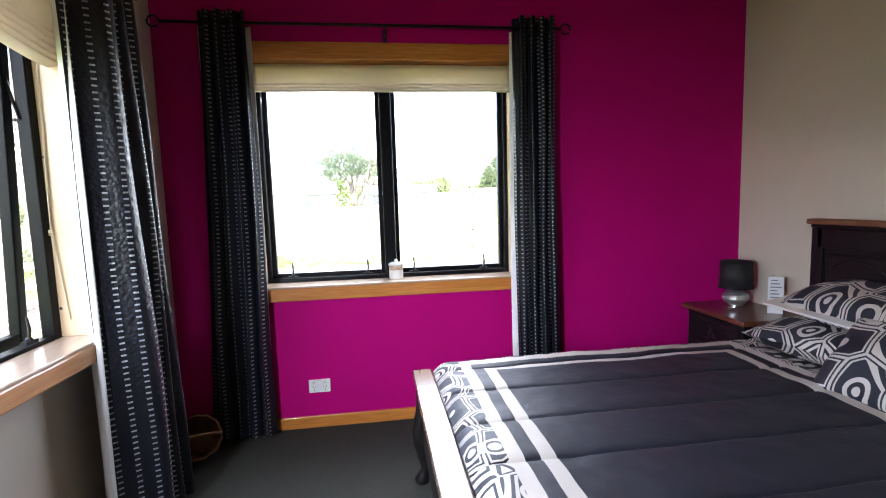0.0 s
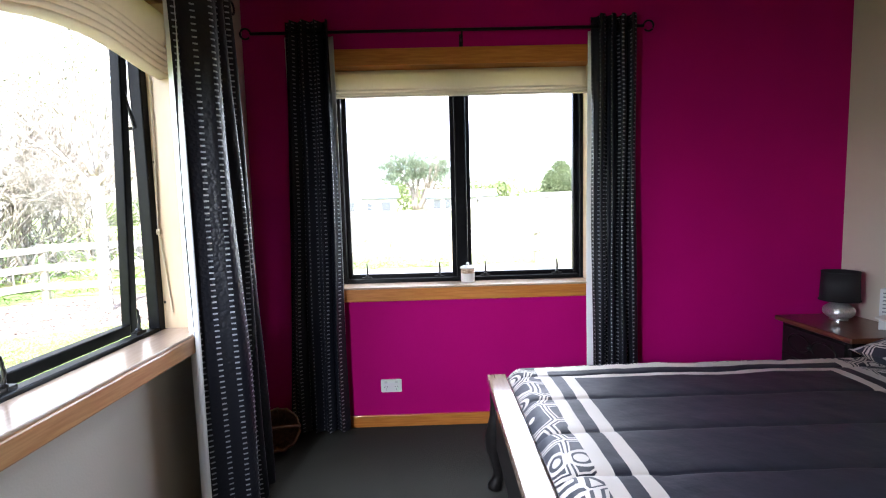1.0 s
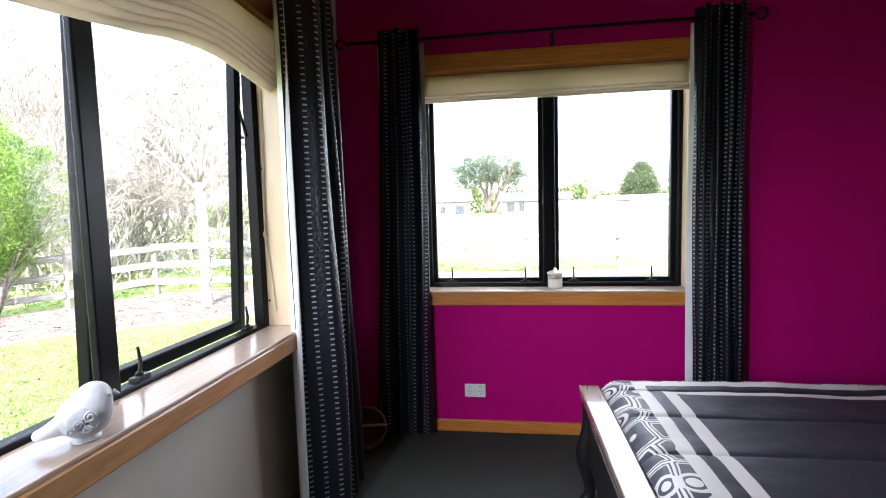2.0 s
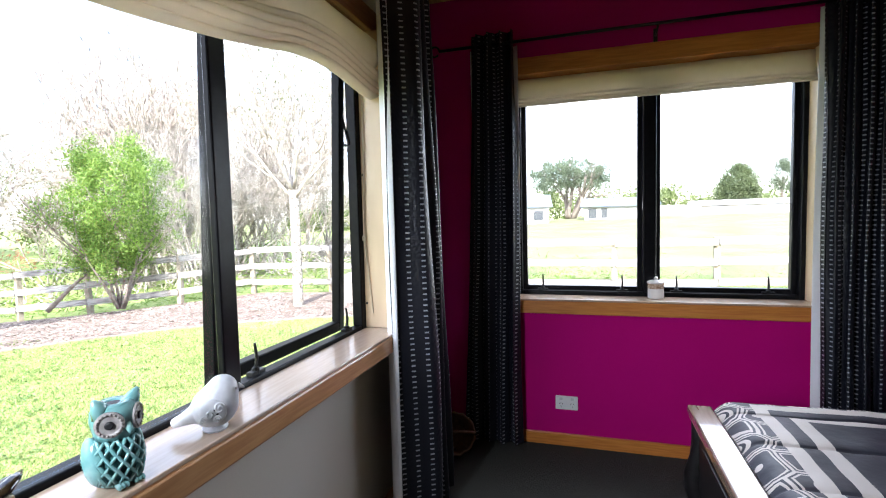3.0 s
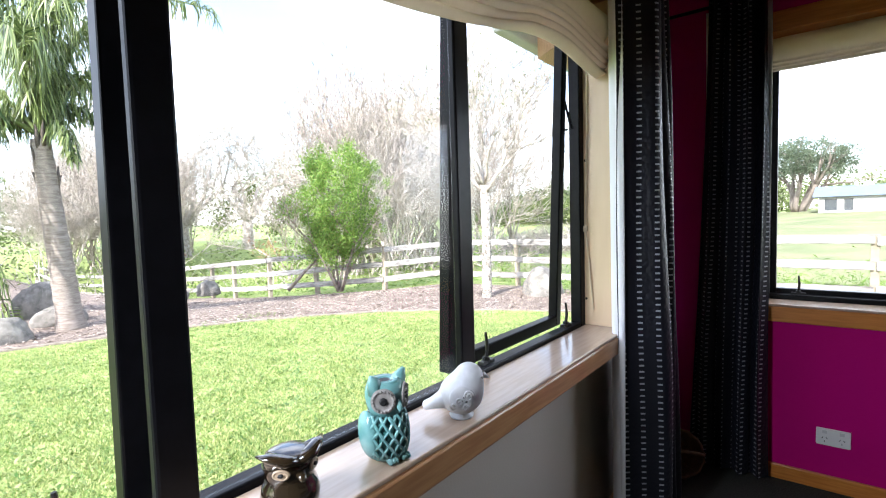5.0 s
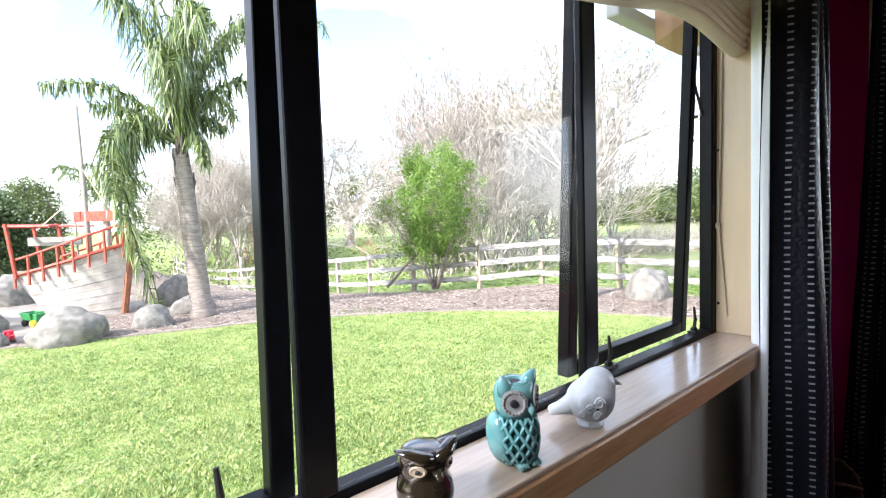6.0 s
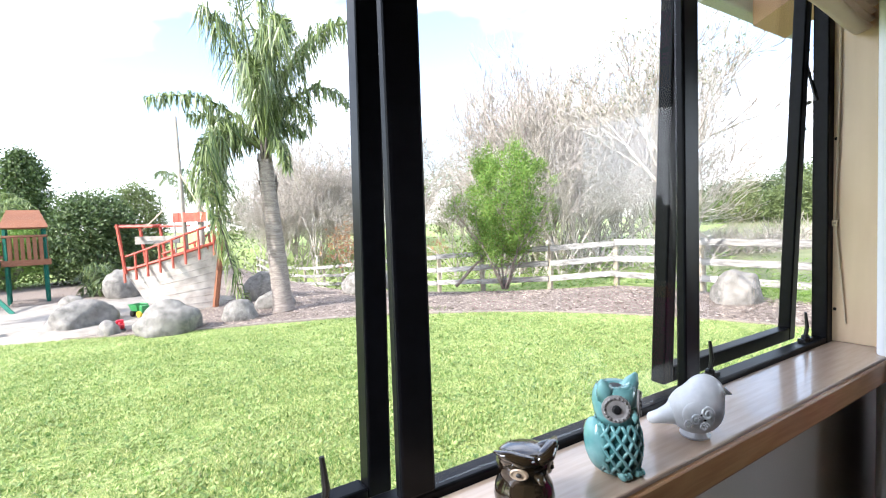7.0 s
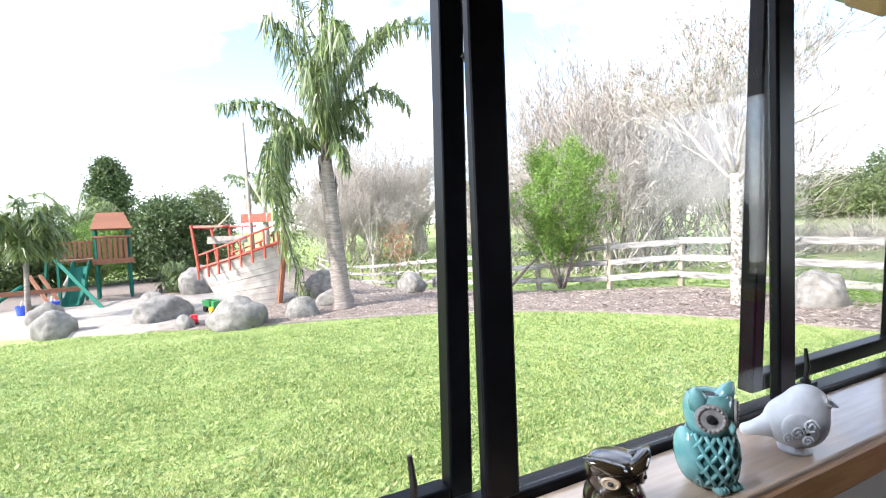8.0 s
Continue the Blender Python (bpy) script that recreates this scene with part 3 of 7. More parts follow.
# west window
w2 = thing("window_2", (WX, 0.78, 0.8), "wide black aluminium window with open awning sashes and pine surround", "window", kind="structure")
y0, y1, z0, z1 = LW["y0"], LW["y1"], LW["z0"], LW["z1"]
FX0, FX1 = -1.293, -1.335
SILLX = -1.138
part("window_sill", B(FX0 + 0.002, SILLX, y0 - 0.05, y1 - 0.0, z0 - 0.010, z0), SILL_TOP, w2, "glossy sill board paled by painted window sheen", bevel=0.003)
part("architrave", B(WX + 0.001, SILLX + 0.003, y0 - 0.06, y1 + 0.0, z0 - 0.072, z0 - 0.0105), PINE_Y, w2, "varnished pine nosing under the sill", bevel=0.006)
part("architrave", B(WX + 0.001, WX + 0.024, y0 - 0.07, y1 + 0.07, z1 - 0.002, z1 + 0.085), PINE_Y, w2, "varnished pine head board", bevel=0.004)
part("reveal", B(FX0 + 0.002, WX + 0.075, y1 - 0.018, y1 - 0.0005, z0 + 0.001, z1 - 0.003), PINE_Z, w2, "pale pine reveal board")
part("reveal", B(FX0 + 0.002, WX - 0.0005, y0 + 0.0005, y0 + 0.018, z0 + 0.001, z1 - 0.001), PINE_Z, w2)
part("reveal", B(FX0 + 0.002, WX - 0.0005, y0, y1, z1 + 0.0005, z1 + 0.018), PINE_Y, w2)
fr = part("window_frame", B(FX1, FX0, y1 - 0.05, y1, z0 - 0.02, z1 + 0.018), ALU, w2, "black aluminium frame", bevel=0.004)
part("stile", B(FX1, FX0, y0, y0 + 0.05, z0 - 0.02, z1 + 0.018), ALU, fr, bevel=0.004)
part("rail", B(FX1, FX0, y0 + 0.05, y1 - 0.05, z0 - 0.02, z0 + 0.012), ALU, fr, bevel=0.004)
part("rail", B(FX1, FX0, y0 + 0.05, y1 - 0.05, z1 - 0.03, z1 + 0.018), ALU, fr, bevel=0.004)
MULL = ((0.405, 0.462), (1.110, 1.170))
for a0, a1 in MULL:
    part("mullion", B(FX0 - 0.018, FX0 + 0.004, a0, a1, z0 + 0.012, z1 - 0.03), ALU, fr, bevel=0.005)
pane(fr, B(-1.309, -1.304, MULL[0][1] + 0.0005, MULL[1][0] - 0.0005, z0 + 0.0125, z1 - 0.0305))
for a0, a1, lean in ((1.176, y1 - 0.034, 2.3), (y0 + 0.036, 0.434, 2.2)):
    sash = thing("sash", (0, 0, 0), "", "")
    sash.parent = w2
    hinge = Vector((FX1 - 0.002, 0.5 * (a0 + a1), z1 - 0.02))
    sash.location = hinge - base_of(w2)
    h, wd, w = (1.170 if lean > 2.25 else 1.205), 0.5 * (a1 - a0), 0.040
    d0, d1 = -0.036, 0.0
    def lb(*a):
        return B(*a)
    part("stile", lb(d0, d1, -wd, -wd + w, -h, 0), ALU, sash, bevel=0.004, local=True)
    part("stile", lb(d0, d1, wd - w, wd, -h, 0), ALU, sash, bevel=0.004, local=True)
    part("rail", lb(d0, d1, -wd + w, wd - w, -h, -h + w), ALU, sash, bevel=0.004, local=True)
    part("rail", lb(d0, d1, -wd + w, wd - w, -w, 0), ALU, sash, bevel=0.004, local=True)
    g = part("pane", lb(-0.022, -0.017, -wd + w - 0.004, wd - w + 0.004, -h + w - 0.004, -w + 0.004), GLASS, sash, local=True)
    g.visible_shadow = False
    s = Shape()
    s.tube([(0.03, wd - 0.02, -0.42), (-0.015, wd - 0.016, -0.25)], 0.005, 6)
    part("friction_arm", s, STAYM, sash, local=True)
    s = Shape()
    s.ball((0.004, wd - 0.0, -0.42), 0.007, 8, 6)
    s.ball((-0.004, wd - 0.0, -0.50), 0.007, 8, 6)
    part("rivet", s, RIVET, sash, "bright steel rivets", local=True, smooth=True)
    sash.rotation_euler = (0, radians(lean), 0)
for sy in (1.262, 1.795, 0.302, -0.25):
    st = stay(w2, -1.318, sy, z0 + 0.012, "y")
part("cleat", Shape().box(-1.290, -1.276, y1 - 0.032, y1 - 0.019, 1.155, 1.175).tube([(-1.283, y1 - 0.024, 1.15), (-1.283, y1 - 0.034, 1.165), (-1.283, y1 - 0.024, 1.18)], 0.004, 6), CORD, w2, "brass cord cleat", bevel=0.002)
s = Shape()
s.tube([(-1.272, y1 - 0.022, 1.9), (-1.276, y1 - 0.026, 1.5), (-1.283, y1 - 0.028, 1.17), (-1.268, y1 - 0.024, 1.0), (-1.256, y1 - 0.022, 0.86)], 0.0025, 6)
part("cord", s, CORD, w2, "thin cream blind cord")
s = Shape()
for zz in (0.9, 1.42):
    s.ball((-1.285, y1 - 0.0185, zz), (0.005, 0.0015, 0.005), 8, 6)
part("nail_hole", s, DARKWOOD, w2, smooth=True)


# ---- blinds ----
def north_blind():
    bl = thing("roman_blind", (-0.105, 2.79, 1.96), "cream fabric roman blind drawn up under the head board", "blind")
    x0, x1 = NW["x0"] + 0.022, NW["x1"] - 0.022
    prof = [(2.80, 1.972), (2.792, 1.93), (2.781, 1.885), (2.774, 1.872), (2.772, 1.866), (2.792, 1.863), (2.780, 1.858), (2.768, 1.850), (2.766, 1.846), (2.790, 1.843), (2.772, 1.838), (2.762, 1.830), (2.770, 1.826), (2.80, 1.832)]
    rows = []
    for y, z in prof:
        rows.append([Vector((x0 + (x1 - x0) * k / 40, y + 0.0015 * math.sin(k * 0.7 + z * 40), z + 0.0008 * math.sin(k * 0.31 + z * 9))) for k in range(41)])
    part("fabric", Shape().sheet(rows), BLIND, bl, smooth=True, thick=0.003)
    part("head_rail", B(x0, x1, 2.80, 2.82, 1.955, 1.975), PINE, bl)
north_blind()


def west_blind():
    bl = thing("roman_blind", (-1.24, 0.8, 1.96), "cream fabric roman blind gathered in loose drooping folds", "blind")
    ya, yb = LW["y0"] + 0.02, LW["y1"] - 0.022
    n = 90
    rows = []
    levels = 120
    for i in range(levels + 1):
        v = i / levels
        row = []
        for k in range(n + 1):
            u = k / n
            y = ya + (yb - ya) * u
            q = max(0.0, min(1.0, (y - 1.12) / 0.26))       # 1 where the folds are stacked tight
            q = q * q * (3 - 2 * q)
            tight = 0.32 + 0.68 * q
            bulge = math.sin(math.pi * min(1.0, v / 0.62))
            bot = 1.715 + 0.014 * q - 0.095 * (1 - q) * (0.4 + 0.6 * math.sin(math.pi * min(1, max(0, (y - ya) / 1.5)))) + 0.015 * q * math.sin(9 * (y - 1.38))
            top = 1.975
            if v < 0.55:
                z = top + (bot + 0.10 - top) * (v / 0.55)
                x = -1.262 + 0.095 * bulge * (0.75 + 0.25 * math.sin(3 * y + 0.8)) + 0.010 * math.sin(7 * y + 8 * v) * (1 - q)
            else:
                w = (v - 0.55) / 0.45
                ph = w * 5
                z = bot + 0.10 - 0.10 * w
                x = -1.200 - 0.02 * w + 0.036 * (abs(math.sin(math.pi * ph)) - 0.6) * tight + 0.012 * (1 - q) * math.sin(5 * y + 6 * w)
            z -= 0.02 * (1 - q) * math.sin(2.2 * (y - ya)) * v
            row.append(Vector((x, y, z)))
        rows.append(row)
    part("fabric", Shape().sheet(rows), BLIND, bl, smooth=True, thick=0.003)
    rows_all = rows
    for lv, dx in ((42, 0.003), (64, 0.004)):
        line = [rows_all[lv][k] + Vector((dx, 0, -0.002)) for k in range(18, 68)]
        part("crease", T(line, [0.002 + 0.005 * min(1.0, (i + 1) / 18) for i in range(50)], 6), BLIND, bl, smooth=True)
    part("head_rail", B(-1.285, -1.262, ya, yb, 1.955, 1.977), PINE_Y, bl)
west_blind()


# ---- curtains ----
def curtain(label, a0t, a1t, a0b, a1b, off, ax, ztop, zbot, waves, depth, lin=None, seed=0, back=None, folds=None):
    """A pleated curtain on a rod; ax is the way the rod runs. lin: (from, to, offset) of its white lining."""
    mid = 0.5 * (a0b + a1b)
    cu = thing("curtain", (mid, off, zbot) if ax == "x" else (off, mid, zbot), label, "curtain", "bedroom curtains")
    n, m = waves * 14, 44
    rows, us = [], []
    for i in range(m + 1):
        v = i / m
        z = ztop + (zbot - ztop) * v
        a0, a1 = a0t + (a0b - a0t) * v, a1t + (a1b - a1t) * v
        row, length, last = [], 0.0, None
        for k in range(n + 1):
            u = k / n
            ph = 6.28319 * waves * u + 0.5 * math.sin(3 * v + 5 * u + seed)
            amp = depth * (0.82 + 0.3 * math.sin(7 * u + seed + 2 * v) * v)
            o = amp * math.sin(ph) + 0.006 * math.sin(11 * v + 9 * u + seed)
            a = a0 + (a1 - a0) * u + 0.010 * math.sin(2 * ph + seed) + 0.006 * v * math.sin(6 * v + seed)
            p = Vector((a, off + o, z)) if ax == "x" else Vector((off + o, a, z))
            if folds:
                q = u * (len(folds) - 1)
                i0 = min(len(folds) - 2, int(q))
                e = q - i0
                f0, f1, f2, f3 = (folds[max(0, min(len(folds) - 1, i0 + w))] for w in (-1, 0, 1, 2))
                cr = [0.5 * (2 * f1[c] + (f2[c] - f0[c]) * e + (2 * f0[c] - 5 * f1[c] + 4 * f2[c] - f3[c]) * e * e + (3 * f1[c] - f0[c] - 3 * f2[c] + f3[c]) * e ** 3) for c in (0, 1)]
                near = 0.8 + 0.2 * min(1.0, v * 1.4)
                p = Vector((off + (cr[0] - off) * near + 0.005 * math.sin(9 * v + 7 * u), a0 + (cr[1] - folds[0][1]) * (a1 - a0) / (folds[-1][1] - folds[0][1]) + 0.004 * math.sin(6 * v + 11 * u), z))
            if last is not None:
                length += (p - last).length
            last = p
            row.append(p)
            us.append((length, z))
        rows.append(row)
    base = Shape().sheet(rows)
    part("cloth", base, CURTAIN, cu, smooth=True, uvf=lambda i, c: us[i])
    if lin:
        l0, l1, lo = lin
        rows = []
        for i in range(23):
            v = i / 22
            z = ztop - 0.06 + (zbot + 0.02 - ztop + 0.06) * v
            row = []
            for k in range(31):
                u = k / 30
                a = l0 + (l1 - l0) * u + 0.004 * math.sin(5 * v + seed)
                o = lo + 0.008 * math.sin(22 * u + seed)
                row.append(Vector((a, o, z)) if ax == "x" else Vector((o, a, z)))
            rows.append(row)
        part("lining", Shape().sheet(rows), LINING, cu, "white curtain lining", smooth=True, thick=0.002)
    if back:
        rows = []
        for i in range(23):
            v = i / 22
            z = ztop - 0.06 + (zbot + 0.02 - ztop + 0.06) * v
            (xa, ya), (xb, yb), (xc, yc) = back
            pts = bez((xa, ya + 0.02 * v, z), (xb, yb + 0.02 * v, z), (xc, yc, z), 12)
            rows.append([p + Vector((0.004 * math.sin(k * 0.9 + 3 * v), 0.004 * math.sin(4 * v + k), 0)) for k, p in enumerate(pts)])
        part("lining", Shape().sheet(rows), LINING, cu, "white curtain lining folded back", smooth=True, thick=0.002)
    for k in range(waves):
        s = Shape()
        a = a0t + (a1t - a0t) * (k + 0.5) / waves
        ring = []
        for j in range(13):
            an = 6.28319 * j / 12
            ring.append((a, off + 0.024 * math.cos(an), ztop - 0.055 + 0.024 * math.sin(an)) if ax == "x" else (off + 0.024 * math.cos(an), a, ztop - 0.055 + 0.024 * math.sin(an)))
        s.tube(ring, 0.004, 6, cap=False)
        part("eyelet", s, IRON, cu, "black metal eyelet", smooth=True)
    return cu

CY = 2.655
RODZ = 2.128
curtain("blue black stitched eyelet curtain with white lining beside the window", -1.005, -0.775, -1.075, -0.765, CY, "x", 2.185, 0.02, 4, 0.036, (-1.02, -0.766, CY + 0.048), 0.3)
curtain("blue black stitched eyelet curtain hanging behind the bed corner", 0.575, 0.79, 0.575, 0.82, CY, "x", 2.185, 0.02, 4, 0.036, (0.563, 0.80, CY + 0.05), 1.9)
LX = -1.135
curtain("blue black stitched eyelet curtain with white lining by the wide window", 1.768, 2.13, 1.838, 2.25, LX, "y", 2.185, 0.02, 6, 0.042, None, 0.9, folds=((-1.13, 1.80), (-1.065, 1.845), (-1.00, 1.875), (-0.995, 1.925), (-1.06, 1.955), (-1.065, 1.985), (-1.01, 2.01), (-1.005, 2.035), (-1.07, 2.06), (-1.07, 2.085), (-1.02, 2.11), (-1.02, 2.135), (-1.08, 2.16), (-1.10, 2.19)), back=((-1.110, 1.786), (-1.135, 1.797), (-1.165, 1.835)))


def rod(ax, off, z, a0, a1, brackets, label, wall):
    cr = thing("curtain_rod", (0.5 * (a0 + a1), off, z) if ax == "x" else (off, 0.5 * (a0 + a1), z), label, "curtain rod")

    def pt(a, o, zz):
        return (a, o, zz) if ax == "x" else (o, a, zz)
    part("pole", T([pt(a0, off, z), pt(a1, off, z)], 0.008, 10), IRON, cr, smooth=True)
    for a, sg in ((a0, -1), (a1, 1)):
        ring = [pt(a + sg * (0.026 - 0.026 * math.cos(6.28319 * j / 18)), off, z + 0.026 * math.sin(6.28319 * j / 18)) for j in range(17)]
        part("finial", T(ring, 0.005, 8), IRON, cr, "round iron loop", smooth=True)
    for a in brackets:
        s = Shape()
        s.tube([pt(a, off, z - 0.010), pt(a, 0.5 * (off + wall), z - 0.028), pt(a, wall, z - 0.03)], 0.005, 8)
        p0, p1 = pt(a - 0.010, wall, z - 0.07), pt(a + 0.010, wall + (0.004 if wall < off else -0.004), z + 0.005)
        s.box(min(p0[0], p1[0]), max(p0[0], p1[0]), min(p0[1], p1[1]), max(p0[1], p1[1]), p0[2], p1[2])
        part("bracket", s, IRON, cr)
rod("x", CY, RODZ, -1.175, 0.835, (-0.95, -0.10, 0.72), "black iron curtain rod with loop ends above the window", NY)
rod("y", LX, RODZ, -0.62, 2.31, (0.785, 2.24), "black iron curtain rod above the wide window", WX)


# ---- wall outlet ----
ou = thing("wall_outlet", (-0.533, NY, 0.235), "white double power outlet on the magenta wall", "power outlet")
part("face_plate", B(-0.591, -0.475, NY - 0.011, NY - 0.0005, 0.199, 0.273), WHITE_PLASTIC, ou, bevel=0.004)
for cx in (-0.562, -0.504):
    part("rocker", B(cx - 0.008, cx + 0.008, NY - 0.014, NY - 0.0105, 0.252, 0.265), GREY_PLASTIC, ou, bevel=0.001)
    s = Shape()
    for dx, dz, r in ((-0.007, 0.006, 0.5), (0.007, 0.006, -0.5), (0, -0.009, 0)):
        s.box(-0.0011, 0.0011, NY - 0.0118, NY - 0.0108, -0.0045, 0.0045, m=pose(cx + dx, 0, 0.226 + dz) @ Matrix.Rotation(r, 4, "Y"))
    part("socket_slot", s, BLACKM, ou)

# ---- bed ----
def bed():
    b = thing("bed", (0.95, 1.38, 0), "black stained wooden bed with low footboard and panelled headboard", "bed")
    ya, yb = 0.56, 2.15
    part("foot_rail", B(-0.055, 0.030, ya - 0.02, yb, 0.462, 0.497), RAILTOP, b, "glossy brown footboard cap", bevel=0.007, seg=3)
    part("foot_trim", B(-0.048, 0.018, ya - 0.01, yb - 0.008, 0.446, 0.461), PINE_Y, b, "pale worn timber edge", bevel=0.004)
    part("footboard", B(-0.028, 0.004, ya + 0.04, yb - 0.05, 0.20, 0.4455), DARKWOOD, b)
    part("foot_panel", B(-0.036, -0.0285, ya + 0.15, yb - 0.16, 0.25, 0.40), DARKWOOD, b, bevel=0.006)
    for y in (yb - 0.045, ya + 0.03):
        s = Shape()
        prof = [(0, 0.446, 0.036), (-0.002, 0.38, 0.034), (-0.006, 0.31, 0.036), (-0.018, 0.245, 0.044), (-0.020, 0.19, 0.040), (-0.010, 0.12, 0.027), (-0.004, 0.07, 0.021), (-0.010, 0.035, 0.025), (-0.022, 0.012, 0.032), (-0.024, 0.001, 0.030)]
        s.tube([(-0.012 + dx, y, z) for dx, z, r in prof], [r for _, _, r in prof], 12)
        part("leg", s, DARKWOOD, b, "curved black cabriole leg", smooth=True)
    for y in (yb - 0.05, ya + 0.02):
        part("side_rail", B(0.02, 1.93, y - 0.014, y + 0.014, 0.20, 0.36), DARKWOOD, b, bevel=0.004)
    hb = part("headboard", B(1.945, 1.975, ya - 0.02, yb + 0.02, 0.25, 1.065), DARKWOOD, b)
    part("headboard_cap", B(1.915, 1.990, ya - 0.05, yb + 0.05, 1.066, 1.092), ORANGEWOOD, hb, "orange varnished timber cap", bevel=0.007, seg=3)
    part("moulding", B(1.928, 1.984, ya - 0.035, yb + 0.035, 1.048, 1.0655), DARKWOOD, hb, bevel=0.005)
    part("panel_rail", B(1.930, 1.9445, ya, yb, 0.955, 1.047), DARKWOOD, hb, bevel=0.004)
    for k in range(4):
        c = ya + (yb - ya) * (k + 0.5) / 4
        part("panel", B(1.934, 1.9445, c - 0.15, c + 0.15, 0.58, 0.93), DARKWOOD, hb, bevel=0.008)
        arch = [(1.936, c - 0.13 + 0.26 * j / 10, 0.86 + 0.05 * math.sin(math.pi * j / 10)) for j in range(11)]
        part("panel_arch", T(arch, 0.006, 6), DARKWOOD, hb, smooth=True)
    for y in (yb - 0.0, ya + 0.0):
        part("head_post", B(1.93, 1.985, y - 0.03, y + 0.03, 0.001, 1.047), DARKWOOD, b, bevel=0.005)
    part("mattress", B(0.035, 1.925, ya + 0.06, yb - 0.07, 0.30, 0.47), LINING, b, "white mattress under the quilt", bevel=0.03, seg=3)
bed()


def quilt():
    xa, xb, ya, yb = 0.034, 1.90, 0.50, 2.20
    nx, ny = 90, 300
    rows = []
    uv = []
    for i in range(nx + 1):
        row = []
        for k in range(ny + 1):
            x, y = xa + (xb - xa) * i / nx, ya + (yb - ya) * k / ny
            s1 = abs(((y - 1.30) / 0.245) % 1 - 0.5) * 2        # 1 on a seam
            puff = 0.015 * (1 - 0.55 * s1 ** 60 - 0.45 * s1 ** 7)
            edge = min(1, (x - xa) / 0.05)
            z = 0.504 + puff * (0.55 + 0.45 * edge) + 0.010 * edge
            z += 0.006 * noise.noise(Vector((x * 4, y * 4, 0))) + 0.003 * noise.noise(Vector((x * 14, y * 14, 3)))
            for lim, sg in ((yb - 0.07, 1), (ya + 0.07, -1)):
                o = (y - lim) * sg
                if o > 0:
                    z -= 0.5 * o + 2.4 * o * o * 3.5
            z -= 0.022 * (1 - edge) ** 2
            row.append(Vector((x, y, z)))
            uv.append((x, y))
        rows.append(row)
    sh = Shape().sheet(rows)
    o = thing("quilt", (0.95, 1.35, 0.5), "slate quilted bedspread with ivory lines and loop patterned border", "bedspread")
    part("quilted_top", sh, QUILT, o, smooth=True, uvf=lambda i, c: uv[i])
    for y, sg in ((yb, 1), (ya, -1)):
        rows2, uv2 = [], []
        for i in range(nx + 1):
            r = []
            x = xa + (xb - xa) * i / nx
            ztop = rows[i][-1 if sg > 0 else 0].z
            for j in range(9):
                v = j / 8
                r.append(Vector((x, y + sg * (0.012 * math.sin(v * 1.6) + 0.010 * v * math.sin(13 * x)), ztop + (0.20 - ztop) * v)))
                uv2.append((x, y + sg * v * 0.25))
            rows2.append(r)
        part("side_drop", Shape().sheet(rows2), QUILT, o, smooth=True, uvf=lambda i, c, u=uv2: u[i])
quilt()


def pillow(at, size, turn, label, mat, flange=0.0):
    """A plump pillow; size along its two sides and its thickness."""
    p = thing("pillow", at, label, "pillow", "bed pillows")
    n = 22
    vs, fc, uv = [], [], []
    for side in (1, -1):
        for i in range(n + 1):
            for k in range(n + 1):
                u, v = -1 + 2 * i / n, -1 + 2 * k / n
                h = ((1 - abs(u) ** 2.6) * (1 - abs(v) ** 2.6)) ** 0.55
                pin = 1 - 0.06 * (1 - abs(u)) * abs(v) ** 3 - 0.05 * (1 - abs(v)) * abs(u) ** 3
                vs.append((u * size[0] / 2 * pin, v * size[1] / 2 * pin, side * size[2] / 2 * h + 0.004 * math.sin(6 * u + 4 * v)))
                uv.append((u * size[0] / 2, v * size[1] / 2))
    w = n + 1
    for sd in (0, 1):
        o = sd * w * w
        for i in range(n):
            for k in range(n):
                q = (o + i * w + k, o + (i + 1) * w + k, o + (i + 1) * w + k + 1, o + i * w + k + 1)
                fc.append(q if sd == 0 else q[::-1])
    part("cover", Shape().add(vs, fc), mat, p, smooth=True, uvf=lambda i, c: uv[i], local=True)
    if flange:
        a, b = size[0] / 2, size[1] / 2
        ring = Shape()
        out = [(-a - flange, -b - flange), (a + flange, -b - flange), (a + flange, b + flange), (-a - flange, b + flange)]
        inn = [(-a * 0.93, -b * 0.93), (a * 0.93, -b * 0.93), (a * 0.93, b * 0.93), (-a * 0.93, b * 0.93)]
        vv = [(x, y, 0.004) for x, y in out + inn] + [(x, y, -0.004) for x, y in out + inn]
        ff = []
        for j in range(4):
            q = (j + 1) % 4
            ff += [(j, q, 4 + q, 4 + j), (8 + q, 8 + j, 12 + j, 12 + q), (j, 8 + j, 8 + q, q)]
        part("flange", ring.add(vv, ff), PILLOW_EDGE, p, "ivory flat border", local=True)
    p.rotation_euler = [radians(a) for a in turn]
    return p

pillow((1.695, 1.75, 0.605), (0.42, 0.66, 0.17), (0, -4, 3), "black and ivory loop print pillow lying on the quilt", PILLOWM)
pillow((1.750, 1.72, 0.760), (0.34, 0.60, 0.18), (0, -12, -4), "loop print pillow with ivory border leaning on the headboard", PILLOWM, 0.035)
pillow((1.66, 0.95, 0.605), (0.44, 0.66, 0.17), (0, -4, -3), "black and ivory loop print pillow lying on the quilt", PILLOWM)
pillow((1.715, 0.95, 0.755), (0.42, 0.64, 0.17), (0, -14, 2), "loop print pillow with ivory border leaning on the headboard", PILLOWM, 0.035)
pillow((1.50, 1.40, 0.63), (0.34, 0.46, 0.15), (0, -48, 4), "black and ivory loop print cushion propped on the pillows", PILLOWM)


